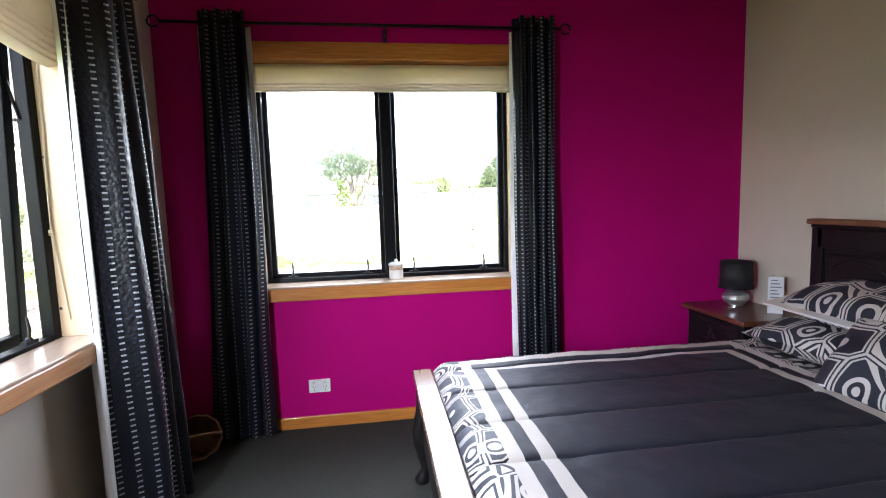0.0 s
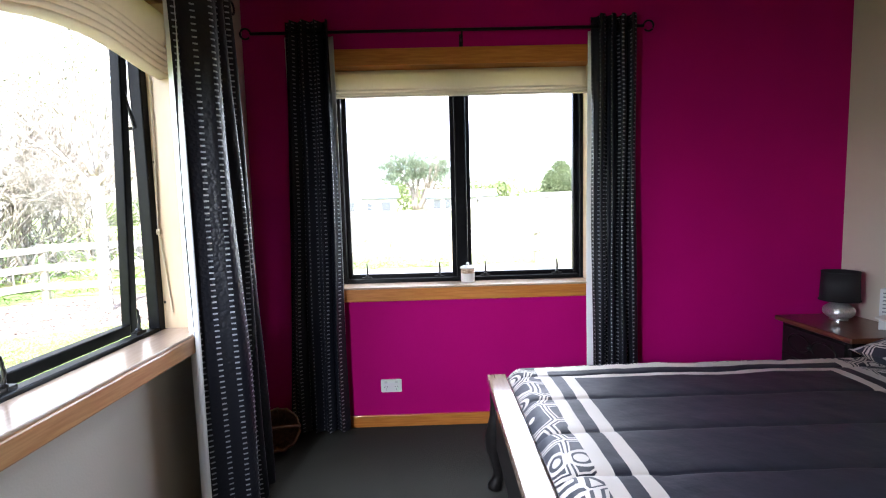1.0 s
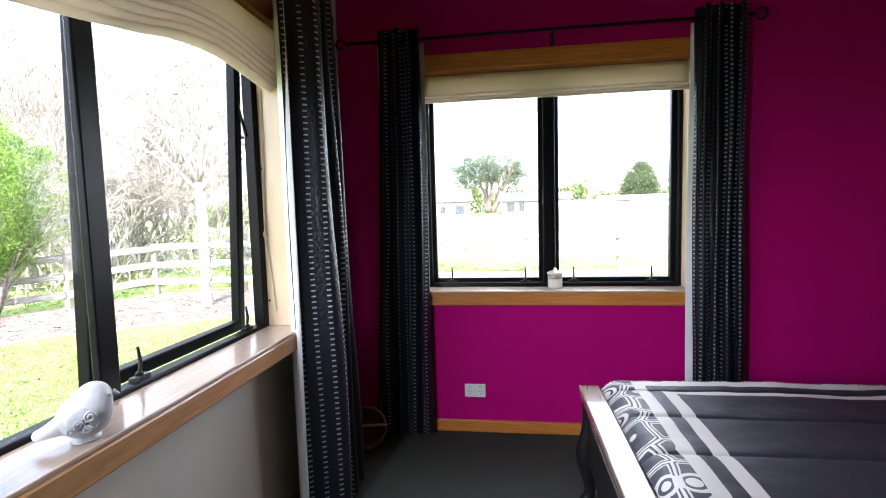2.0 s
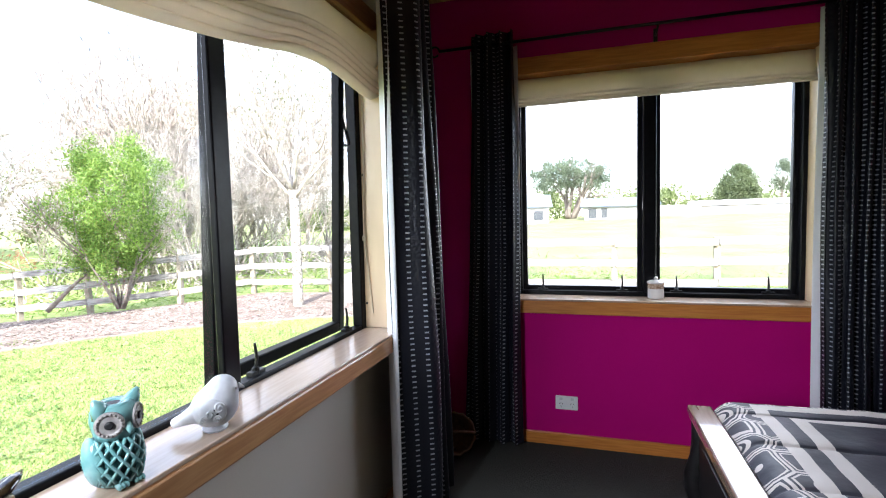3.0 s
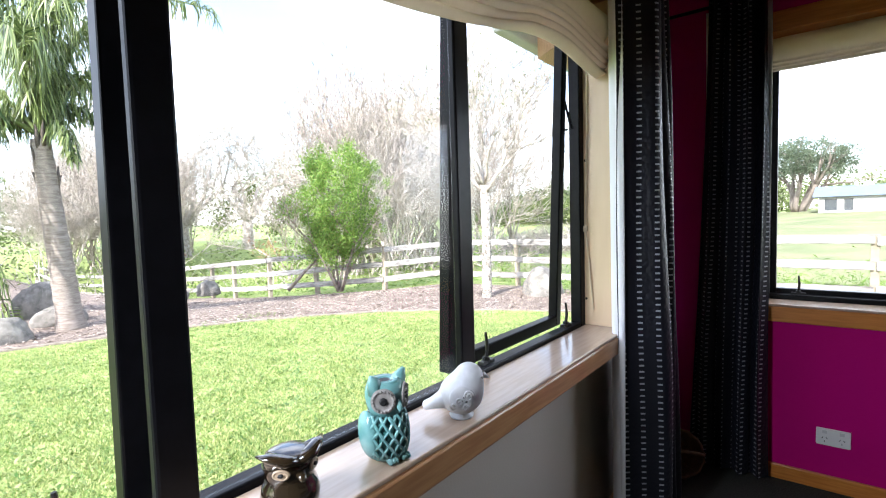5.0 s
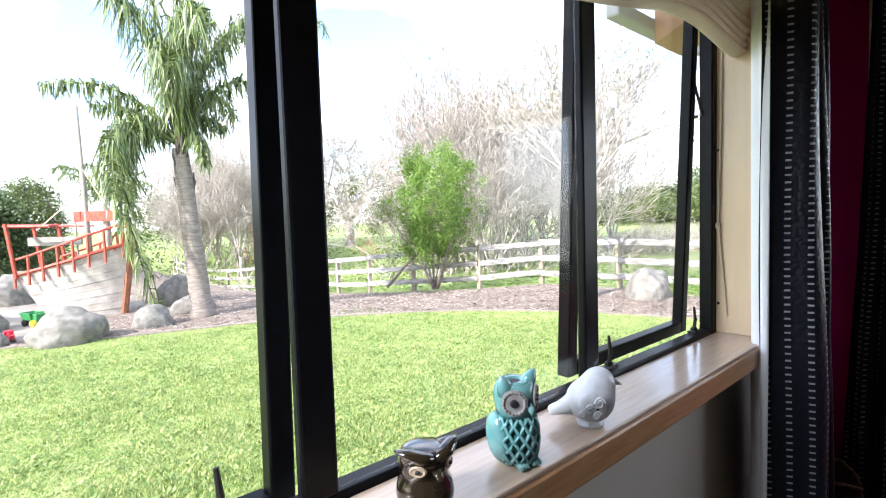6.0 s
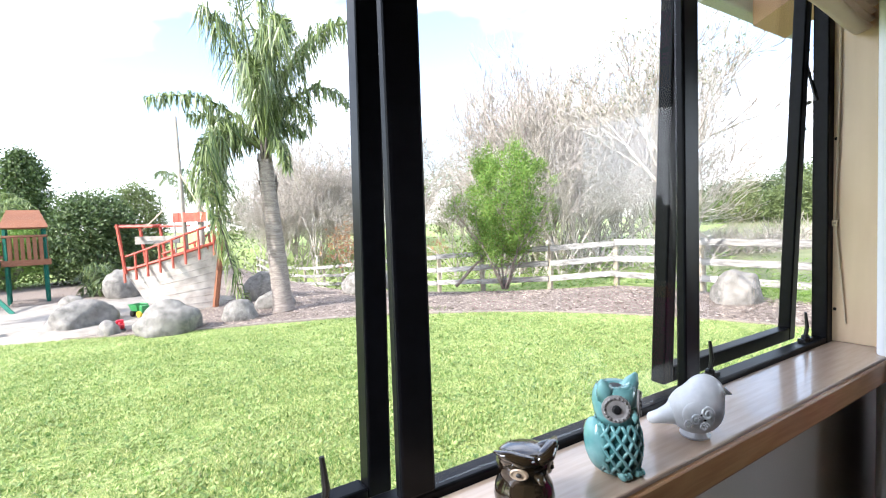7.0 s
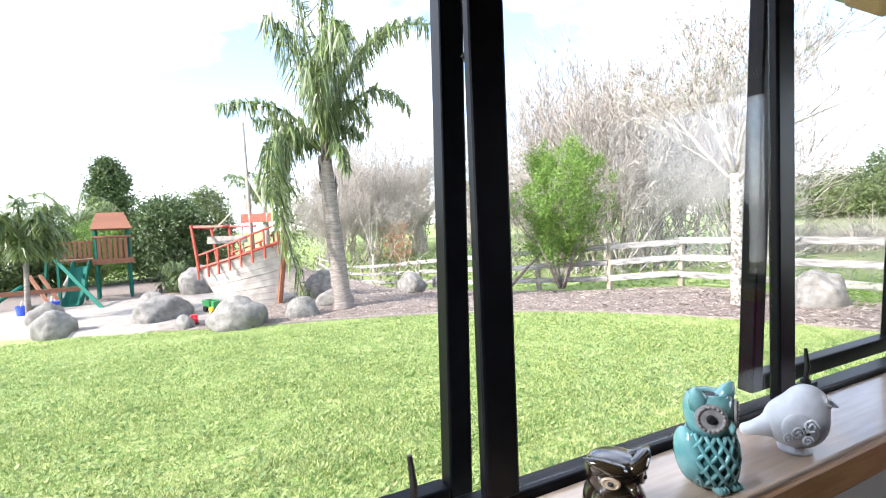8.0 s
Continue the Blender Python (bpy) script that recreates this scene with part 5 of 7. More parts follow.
def mulch():
    n = 120
    rows = []
    for k in range(9):
        w = k / 8
        row = []
        for i in range(n + 1):
            t = i / n
            p = along(edge_line, t) * (1 - w) + along(fence_line, t) * w
            z = ground_z(p.x, p.y) + 0.022 + 0.05 * math.sin(math.pi * w) + 0.02 * noise.noise(p * 1.5)
            row.append(Vector((p.x, p.y, z)))
        rows.append(row)
    whole("mulch_bed", Shape().sheet(rows), MULCH, "bed of pale bark mulch between lawn and fence", "garden bed", kind="structure", smooth=True)
    s = Shape()
    for _ in range(26000):
        t, w = rnd.uniform(0.1, 0.8), rnd.random() ** 1.3 * 0.9
        p = along(edge_line, t) * (1 - w) + along(fence_line, t) * w
        z = ground_z(p.x, p.y) + 0.028 + 0.05 * math.sin(math.pi * w) + 0.02 * noise.noise(p * 1.5)
        a, l, h = rnd.uniform(0, 6.28), rnd.uniform(0.012, 0.036), rnd.uniform(0.005, 0.012)
        d, e = Vector((math.cos(a), math.sin(a), rnd.uniform(-0.3, 0.3))) * l, Vector((-math.sin(a), math.cos(a), rnd.uniform(-0.5, 0.5))) * h
        c = Vector((p.x, p.y, z + 0.006))
        s.add([c - d - e, c + d - e, c + d + e, c - d + e], [(0, 1, 2, 3)])
    whole("mulch_chips", s, CHIPS, "loose bark chips on the garden bed", "mulch", kind="stuff")
    s = Shape()
    rows = []
    for p, q in zip(edge_line, edge_line[1:] + [edge_line[-1] * 2 - edge_line[-2]]):
        d = (q - p).normalized()
        o = Vector((-d.y, d.x, 0)) * 0.06
        rows.append([Vector((p.x, p.y, 0)) + o + Vector((0, 0, GZ - 0.02)), Vector((p.x, p.y, 0)) + o + Vector((0, 0, GZ + 0.028)), Vector((p.x, p.y, 0)) - o + Vector((0, 0, GZ + 0.028)), Vector((p.x, p.y, 0)) - o + Vector((0, 0, GZ - 0.02))])
    whole("lawn_edging", s.sheet(rows), EDGING, "low concrete mowing edge round the lawn", "edging", kind="structure")
    c = Vector((-12.9, -1.4, 0))
    outline = []
    for i in range(48):
        a = 6.28319 * i / 48
        r = 1 + 0.07 * math.sin(3 * a + 1) + 0.05 * math.sin(5 * a)
        outline.append(c + Vector((2.3 * r * math.cos(a) + 0.3 * math.sin(a), 3.3 * r * math.sin(a), 0)))
    s = Shape()
    s.add([Vector((c.x, c.y, GZ + 0.085))] + [Vector((p.x, p.y, GZ + 0.075)) for p in outline] + [Vector((c.x + (p.x - c.x) * 1.04, c.y + (p.y - c.y) * 1.04, GZ - 0.02)) for p in outline],
          [(0, 1 + i, 1 + (i + 1) % 48) for i in range(48)] + [(1 + i, 49 + i, 49 + (i + 1) % 48, 1 + (i + 1) % 48) for i in range(48)])
    whole("sandpit", s, SAND, "pale sand play area around the wooden ship", "sandpit", kind="structure", smooth=True)
mulch()


def grass_tufts(n):
    """Short blades over the near lawn."""
    x = rng.uniform(-10.6, -1.7, n * 2)
    y = rng.uniform(-5.0, 8.6, n * 2)
    near = 1 / (1 + ((x + 1) ** 2 + y ** 2) / 30)
    keep = rng.random(n * 2) < np.clip(near * 1.6, 0.12, 1)
    ex = np.array([p.x for p in edge_line]); ey = np.array([p.y for p in edge_line])
    o = np.argsort(ey)
    keep &= x > np.interp(y, ey[o], ex[o]) + 0.08
    x, y = x[keep], y[keep]
    k = len(x)
    a = rng.uniform(0, 6.283, k)
    patch = np.sin(3.1 * x + 1.7 * np.sin(2.3 * y)) * np.sin(2.7 * y + 1.3 * np.sin(3.7 * x)) + 0.6 * np.sin(9.1 * x + 2 * np.sin(7 * y)) * np.sin(8.3 * y)
    h = rng.uniform(0.010, 0.032, k) * np.clip(1.0 + 0.28 * patch, 0.6, 1.6)
    w = rng.uniform(0.003, 0.009, k) * np.clip(1.0 + 0.15 * patch, 0.7, 1.3)
    lx, ly = rng.normal(0, 0.018, k), rng.normal(0, 0.018, k)
    v = np.zeros((k, 3, 3))
    v[:, 0] = np.stack([x - w * np.cos(a), y - w * np.sin(a), np.full(k, GZ - 0.003)], 1)
    v[:, 1] = np.stack([x + w * np.cos(a), y + w * np.sin(a), np.full(k, GZ - 0.003)], 1)
    v[:, 2] = np.stack([x + lx, y + ly, GZ + h], 1)
    me = bpy.data.meshes.new("grass_tufts")
    me.vertices.add(k * 3); me.vertices.foreach_set("co", v.ravel())
    me.loops.add(k * 3); me.loops.foreach_set("vertex_index", np.arange(k * 3))
    me.polygons.add(k); me.polygons.foreach_set("loop_start", np.arange(k) * 3)
    me.update(); me.validate()
    me.materials.append(BLADES)
    tagged(new("grass_tufts", me), "short bright green lawn blades", "grass", kind="stuff")
grass_tufts(420000)


def lawn_weeds(n):
    """Broad low leaves in clumps between the blades."""
    s = Shape()
    for _ in range(n):
        u = rnd.random() ** 1.7
        x, y = -1.9 - 7.0 * u, rnd.uniform(-4.5, 1.0 + 6.5 * (1 - 0.4 * u))
        for _k in range(rnd.randint(3, 7)):
            a, L = rnd.uniform(0, 6.28), rnd.uniform(0.018, 0.045)
            c = Vector((x + rnd.gauss(0, 0.035), y + rnd.gauss(0, 0.035), GZ + rnd.uniform(0.004, 0.016)))
            d = Vector((math.cos(a), math.sin(a), rnd.uniform(0.1, 0.9))) * L
            w = Vector((-math.sin(a), math.cos(a), rnd.uniform(-0.3, 0.3))) * L * 0.30
            s.add([c, c + d * 0.5 + w, c + d, c + d * 0.5 - w], [(0, 1, 2, 3)])
    whole("lawn_weeds", s, WEEDS, "broad leaved weeds among the lawn blades", "grass", kind="stuff")
lawn_weeds(9000)


def fence():
    f = thing("rail_fence", (0, 9.6, GZ), "weathered white three rail timber fence around the garden", "fence")
    post = mesh_of("post", Shape().box(-0.055, 0.055, -0.05, 0.05, -0.12, 1.13), POSTM, bevel=0.008, seg=1)
    o = base_of(f)
    for x, y in FENCE:
        g = new("post", post)
        g.parent, g.location = f, Vector((x, y, ground_z(x, y))) - o
        g.rotation_euler = (rnd.uniform(-0.03, 0.03), rnd.uniform(-0.03, 0.03), rnd.uniform(-0.3, 0.3))
    rail = mesh_of("rail", Shape().box(-0.5, 0.5, -0.02, 0.02, -0.068, 0.068), FENCEM, bevel=0.006, seg=1)
    for a, b in zip(FENCE, FENCE[1:]):
        a, b = Vector((*a, ground_z(*a))), Vector((*b, ground_z(*b)))
        d = b - a
        off = Vector((d.y, -d.x, 0)).normalized() * 0.075
        for h in (0.30, 0.67, 1.05):
            g = new("rail", rail)
            g.parent = f
            g.location = (a + b) / 2 + off + Vector((0, 0, h + rnd.uniform(-0.018, 0.018))) - o
            g.rotation_euler = (rnd.uniform(-0.05, 0.05), -math.atan2(d.z, d.xy.length) + rnd.uniform(-0.009, 0.009), math.atan2(d.y, d.x))
            g.scale = (d.length - 0.01, 1, 1)
fence()


def boulder(at, size, seed, label, turn=0):
    bm = bmesh.new()
    bmesh.ops.create_icosphere(bm, subdivisions=4, radius=1)
    for v in bm.verts:
        p = v.co.copy()
        k = 1 + 0.22 * noise.noise(p * 1.3 + Vector((seed, 0, 0))) + 0.07 * noise.noise(p * 4 + Vector((0, seed, 0))) + 0.02 * noise.noise(p * 11)
        p = p * k
        p.z = max(p.z, -0.45)
        v.co = Vector((p.x * size[0] / 2, p.y * size[1] / 2, p.z * size[2]))
    me = bpy.data.meshes.new("boulder")
    bm.to_mesh(me)
    bm.free()
    me.materials.append(ROCK)
    me.polygons.foreach_set("use_smooth", [True] * len(me.polygons))
    ob = tagged(new("boulder", me), label, "boulder", "garden boulders")
    ob.location = (at[0], at[1], GZ + size[2] * 0.30)
    ob.rotation_euler = (0, 0, turn)

for i, (x, y, sx, sy, sz, lab) in enumerate([
    (-9.75, 0.50, 0.65, 0.95, 0.40, "large pale grey boulder at the sandpit edge"),
    (-11.3, -0.75, 0.8, 1.25, 0.38, "broad flat grey boulder in the sandpit"),
    (-10.25, -0.36, 0.3, 0.42, 0.18, "small grey stone beside the sandpit"),
    (-10.0, 1.62, 0.5, 0.62, 0.30, "rounded grey boulder beside the palm"),
    (-10.9, -2.3, 0.5, 0.62, 0.36, "large grey boulder at the lawn edge"),
    (-12.3, -2.75, 0.6, 0.65, 0.36, "grey boulder behind the lawn edge"),
    (-12.2, 2.5, 0.7, 0.9, 0.50, "dark grey boulder behind the palm"),
    (-10.9, 2.45, 0.5, 0.8, 0.28, "low grey boulder at the palm's foot"),
    (-15.2, -0.2, 0.8, 0.95, 0.62, "tall dark boulder behind the wooden ship"),
    (-12.1, 4.75, 0.6, 0.85, 0.32, "grey boulder in the mulch by the fence"),
    (-12.3, 5.7, 0.4, 0.55, 0.26, "grey stone in the mulch by the fence"),
    (-5.05, 9.1, 0.85, 0.95, 0.48, "large pale rounded boulder in the mulch"),
    (-16.2, 0.9, 0.6, 0.7, 0.34, "grey stone behind the wooden ship"),
    (-14.6, -1.2, 0.4, 0.7, 0.22, "low stone at the sandpit's back"),
]):
    boulder((x, y), (sx, sy, sz), i * 3.7 + 1, lab, i * 0.9)


# ---- plants ----
def leaf_shape(s, c, n, length, width, spread, droop=0.0, up=0.0):
    """n narrow leaves about a point."""
    for _ in range(n):
        d = Vector((rnd.gauss(0, 1), rnd.gauss(0, 1), rnd.gauss(up, 0.8))).normalized()
        p = c + Vector((rnd.gauss(0, spread), rnd.gauss(0, spread), rnd.gauss(0, spread)))
        L = length * rnd.uniform(0.6, 1.3)
        sd = d.cross(Vector((rnd.gauss(0, 1), rnd.gauss(0, 1), rnd.gauss(0, 1)))).normalized() * width * rnd.uniform(0.7, 1.2)
        q = p + d * L * 0.5
        e = p + d * L + Vector((0, 0, -droop * L))
        s.add([p, q + sd, e, q - sd], [(0, 1, 2, 3)])


def branches(s, tips, p, d, length, r, depth, split, spread, lift, sides=5, minr=0.004):
    """A limb that forks on; gathers the ends."""
    pts, rad = [p], [r]
    q, dd = p.copy(), d.copy()
    seg = 4
    for i in range(seg):
        dd = (dd + Vector((rnd.gauss(0, 0.12), rnd.gauss(0, 0.12), rnd.gauss(lift, 0.08)))).normalized()
        q = q + dd * length / seg
        pts.append(q.copy())
        rad.append(max(minr, r * (1 - 0.40 * (i + 1) / seg)))
        if depth > 0 and i >= 1 and rnd.random() < 0.55:
            e = (dd + Vector((rnd.gauss(0, spread), rnd.gauss(0, spread), rnd.gauss(0.1, spread * 0.6)))).normalized()
            branches(s, tips, q.copy(), e, length * rnd.uniform(0.5, 0.7), max(minr, rad[-1] * 0.55), depth - 1, split, spread, lift, max(3, sides - 1), minr)
    s.tube(pts, rad, sides)
    if depth <= 0:
        tips.append(q)
        return
    for _ in range(split):
        e = (dd + Vector((rnd.gauss(0, spread), rnd.gauss(0, spread), rnd.gauss(0.05, spread * 0.6)))).normalized()
        branches(s, tips, q.copy(), e, length * rnd.uniform(0.6, 0.85), max(minr, rad[-1] * 0.72), depth - 1, split, spread, lift, max(3, sides - 1), minr)


def bare_tree(at, high, trunk_r, fork, depth, split, spread, label, bark, lift=0.06, minr=0.005, limbs=5, buds=0, limbs_mat=None, limb_r=None):
    t = thing("bare_tree", at, label, "tree", "bare trees")
    o = Vector((0, 0, 0))
    tr = Shape()
    tr.tube([o + Vector((0, 0, -0.1)), Vector((0.01, 0, 0.08)), Vector((0.02, 0.01, fork * 0.5)), Vector((0, 0.02, fork))], [trunk_r * 1.35, trunk_r * 1.05, trunk_r * 0.95, trunk_r * 0.9], 10)
    part("trunk", tr, bark, t, smooth=True, local=True)
    s, tips = Shape(), []
    for k in range(limbs):
        a = 6.28319 * (k + rnd.uniform(-0.3, 0.3)) / limbs
        d = Vector((math.cos(a) * spread * 1.2, math.sin(a) * spread * 1.2, rnd.uniform(0.7, 1.15))).normalized()
        branches(s, tips, Vector((0, 0.02, fork * rnd.uniform(0.9, 1.0))), d, (high - fork) * 0.36, limb_r or trunk_r * 0.55, depth, split, spread, lift, 6, minr)
    part("branch_crown", s, limbs_mat or bark, t, smooth=True, local=True)
    if buds:
        b = Shape()
        for p in tips:
            leaf_shape(b, p, buds, 0.05, 0.012, 0.06)
        part("bud_spray", b, OLIVE, t, "sparse yellow green buds", local=True)
    return t

# the pale young tree by the fence corner, and the spreading one beyond the fence
bare_tree((-5.86, 8.2, GZ), 5.3, 0.098, 2.3, 4, 2, 0.46, "pale barked leafless young tree inside the fence", PALEBARK, 0.04, 0.0058, 8, 1, TWIG, 0.034)
big = bare_tree((*pol(60.2, 38.0).xy, ground_z(*pol(60.2, 38.0).xy)), 10.5, 0.42, 2.0, 4, 2, 0.62, "large leafless spreading tree beyond the fence", TWIG, 0.03, 0.020, 7, 0, None, 0.17)
far = pol(66.5, 36.0)
copy_thing(big, Matrix.Translation((far.x, far.y, ground_z(far.x, far.y))) @ Matrix.Rotation(2.1, 4, "Z"))

# leafless wood beyond the fence: three forms, repeated and turned
WOODMAT = TWIG
w_a = bare_tree((*pol(50, 21).xy, ground_z(*pol(50, 21).xy)), 7.4, 0.07, 0.5, 4, 2, 0.27, "slender leafless pale tree in the wood", WOODMAT, 0.10, 0.0095, 5, 0, None, 0.042)
w_b = bare_tree((*pol(45, 23).xy, ground_z(*pol(45, 23).xy)), 8.0, 0.08, 1.6, 4, 2, 0.34, "slender leafless pale tree in the wood", WOODMAT, 0.07, 0.0095, 5, 0, None, 0.045)
w_c = bare_tree((*pol(56, 24).xy, ground_z(*pol(56, 24).xy)), 6.4, 0.06, 0.25, 4, 2, 0.46, "low branching leafless tree in the wood", WOODMAT, 0.02, 0.0095, 6, 0, None, 0.036)
for k in range(80):
    yaw = rnd.uniform(29, 51) if k < 50 else rnd.uniform(65.5, 78)
    d = rnd.uniform(17.5, 36) if k < 50 else rnd.uniform(27, 40)
    p = pol(yaw, d)
    sc = rnd.uniform(0.85, 1.28) * (1.0 if yaw < 49 else 0.80)
    tr = copy_thing((w_a, w_b, w_c)[k % 3], Matrix.Translation((p.x, p.y, ground_z(p.x, p.y) - 0.05)) @ Matrix.Rotation(rnd.uniform(0, 6.28), 4, "Z"))
    tr.scale = (sc, sc, sc)


def thicket(name, label, spots, mat, cat, leaf=(0.10, 0.03), n=60, spread=0.4):
    s = Shape()
    for c in spots:
        leaf_shape(s, c, n, leaf[0], leaf[1], spread, 0.1, 0.3)
    return whole(name, s, mat, label, cat, kind="stuff")

brush = Shape()
for k in range(420):
    p = pol(rnd.uniform(28, 52) if k < 300 else rnd.uniform(52, 86), rnd.uniform(18, 32))
    g = ground_z(p.x, p.y)
    d = Vector((rnd.gauss(0, 0.5), rnd.gauss(0, 0.5), rnd.uniform(0.3, 1.0))).normalized()
    L = rnd.uniform(0.8, 2.3)
    q = p + d * L * 0.5
    e = q + (d + Vector((rnd.gauss(0, 0.4), rnd.gauss(0, 0.4), rnd.gauss(-0.1, 0.3)))).normalized() * L * 0.5
    brush.tube([Vector((p.x, p.y, g)), Vector((q.x, q.y, g + q.z - GZ)), Vector((e.x, e.y, max(g, g + e.z - GZ)))], [0.022, 0.014, 0.006], 4)
whole("brushwood", brush, TWIG, "tangle of dry leafless scrub under the wood", "scrub", kind="stuff")
spots = []
for k in range(70):
    p = pol(rnd.uniform(30, 84), rnd.uniform(17, 34))
    spots.append(Vector((p.x, p.y, ground_z(p.x, p.y) + rnd.uniform(0.15, 1.1))))
thicket("undergrowth", "low olive green undergrowth beyond the fence", spots, OLIVE, "scrub", (0.16, 0.04), 70, 0.40)
spots = []
for k in range(150):
    q = along(fence_line, rnd.uniform(0.18, 0.80)) + Vector((rnd.gauss(0, 0.25), rnd.uniform(0.25, 1.6), 0))
    spots.append(Vector((q.x, q.y, ground_z(q.x, q.y) + rnd.uniform(0.05, 0.22))))
thicket("rough_grass", "tufts of long green grass along the fence", spots, BUSHLEAF, "grass", (0.16, 0.012), 50, 0.30)
spots = [pol(rnd.uniform(-26, 24), rnd.uniform(9.9, 11.6), GZ + 0.13 + rnd.uniform(0.0, 0.08)) for _ in range(240)]
thicket("fence_grass", "long green grass under the paddock fence", spots, BUSHLEAF, "grass", (0.06, 0.005), 110, 0.18)
thicket("rust_shrub", "small rust brown shrub by the fence", [pol(69.0, 16.0, GZ + 0.75 + 0.25 * k) for k in range(3)], RUSTLEAF, "shrub", (0.14, 0.02), 160, 0.28)
thicket("rust_shrub", "low rust brown shrub beyond the fence", [pol(58.8, 19, GZ + 0.8), pol(57.8, 19, GZ + 0.6)], RUSTLEAF, "shrub", (0.12, 0.02), 90, 0.22)
evs = []
for yaw, d, zt in ((70, 46, 3.6), (67, 46, 4.4), (57, 46, 5.6), (55.5, 46, 6.6), (59.5, 46, 4.6), (63, 46, 4.0), (53, 46, 6.0), (76, 46, 3.6), (80, 44, 4.2)):
    for k in range(9):
        p = pol(yaw + rnd.gauss(0, 0.8), d)
        evs.append(Vector((p.x, p.y, rnd.uniform(0.6, zt))))
thicket("far_evergreens", "dark olive evergreens behind the leafless wood", evs, OLIVE, "trees", (0.28, 0.07), 200, 0.55)


# bright bush before the fence
def bush(at, high, wide, label):
    b = thing("bush", at, label, "bush")
    s, tips = Shape(), []
    for k in range(9):
        a = 6.28319 * k / 9 + rnd.uniform(-0.2, 0.2)
        d = Vector((0.40 * math.cos(a), 0.40 * math.sin(a), 1)).normalized()
        branches(s, tips, Vector((0.05 * math.cos(a), 0.05 * math.sin(a), 0)), d, high * 0.36, 0.03, 2, 2, 0.35, 0.08, 6, 0.006)
    part("stem_clump", s, BARK, b, smooth=True, local=True)
    lf = Shape()
    clumps = []
    for k in range(330):
        th, u = rnd.uniform(0, 6.28), rnd.uniform(0.08, 1.0)
        r = wide * 0.5 * (0.55 + 0.45 * math.sin(math.pi * min(1, u * 0.95) ** 0.8)) * (0.55 + 0.45 * rnd.random()) * (1.0 - 0.45 * max(0, u - 0.8) / 0.2)
        r *= 1 + 0.75 * noise.noise(Vector((math.cos(th) * 1.3 + 5.7, math.sin(th) * 1.3, u * 4.5)))
        r *= 0.42 + 0.72 * min(1.0, u * 1.4)
        clumps.append(Vector((r * math.cos(th), r * math.sin(th), high * (0.14 + 0.80 * u + 0.13 * noise.noise(Vector((2.5 * math.cos(th), 2.5 * math.sin(th), 7.0)))))))
    for c in clumps:
        leaf_shape(lf, c, 95, 0.085, 0.0115, 0.082, 0.0, 0.7)
    part("foliage", lf, BUSHLEAF, b, local=True)
    return b
bush((-9.79, 7.70, GZ - 0.03), 3.5, 2.25, "tall bright green bush in the mulch by the fence")
w_t = Shape()
w_t.tube([(-10.9, 7.0, GZ), (-10.55, 7.3, GZ + 0.5), (-10.3, 7.5, GZ + 0.8)], [0.05, 0.04, 0.02], 6)
lf = Shape()
for k in range(26):
    leaf_shape(lf, Vector((-10.5 + rnd.gauss(0, 0.3), 7.3 + rnd.gauss(0, 0.25), GZ + rnd.uniform(0.7, 1.3))), 40, 0.07, 0.014, 0.10)
sb = thing("bush", (-10.6, 7.2, GZ), "thin leaning shrub with small green leaves by the fence", "bush")
part("stem_clump", w_t, BARK, sb, smooth=True)
part("foliage", lf, BUSHLEAF, sb)


# ---- palms ----
def frond(rach, leaf, base, ctrl, tip, leaflets, length, hang, w=0.016):
    pts = bez(base, ctrl, tip, 14)
    rach.tube(pts, [0.035 * (1 - 0.85 * i / 14) + 0.004 for i in range(15)], 6)
    held = {}
    for k in range(leaflets):
        t = 0.12 + 0.88 * k / leaflets
        i = min(13, int(t * 14))
        f = t * 14 - i
        p = pts[i] * (1 - f) + pts[i + 1] * f
        d = (pts[i + 1] - pts[i]).normalized()
        side = d.cross(Vector((0, 0, 1)))
        side = side.normalized() if side.length > 0.05 else Vector((1, 0, 0))
        for sg in (1, -1):
            L = length * (0.55 + 0.6 * math.sin(math.pi * min(1, t * 0.85 + 0.1))) * rnd.uniform(0.75, 1.15)
            up = d.cross(side).normalized()
            if k % 3 == 0 or sg not in held:
                held[sg] = (rnd.uniform(-1.0, 1.0), rnd.uniform(0.15, 0.8), Vector((rnd.gauss(0, 0.22), rnd.gauss(0, 0.22), 0)))
            an, fwd, drift = held[sg]
            an += rnd.gauss(0, 0.22)
            o = (side * sg * math.cos(an) + up * math.sin(an) + d * fwd + drift * 0.6).normalized()
            a = p + o * L * 0.30
            b = a + (o * (1 - hang) * 0.7 + Vector((0, 0, -hang * 1.4)) + drift).normalized() * L * 0.36
            c = b + (o * 0.6 * (1 - hang) + Vector((0, 0, -1)) * (1.4 * hang) + drift * 0.9 + Vector((rnd.gauss(0, 0.12), rnd.gauss(0, 0.12), 0))).normalized() * L * 0.38
            h = Vector((rnd.gauss(0, 1), rnd.gauss(0, 1), rnd.gauss(0, 0.35)))
            wv = (h - o * h.dot(o)).normalized() * w * rnd.uniform(0.7, 1.25)
            leaf.add([p - wv * 0.5, p + wv * 0.5, a + wv, b + wv * 0.75, c, b - wv * 0.75, a - wv], [(0, 1, 2, 6), (6, 2, 3, 5), (5, 3, 4)])


R8 = Vector((math.cos(radians(63.8)), math.sin(radians(63.8)), 0))
D8 = Vector((-math.sin(radians(63.8)), math.cos(radians(63.8)), 0))


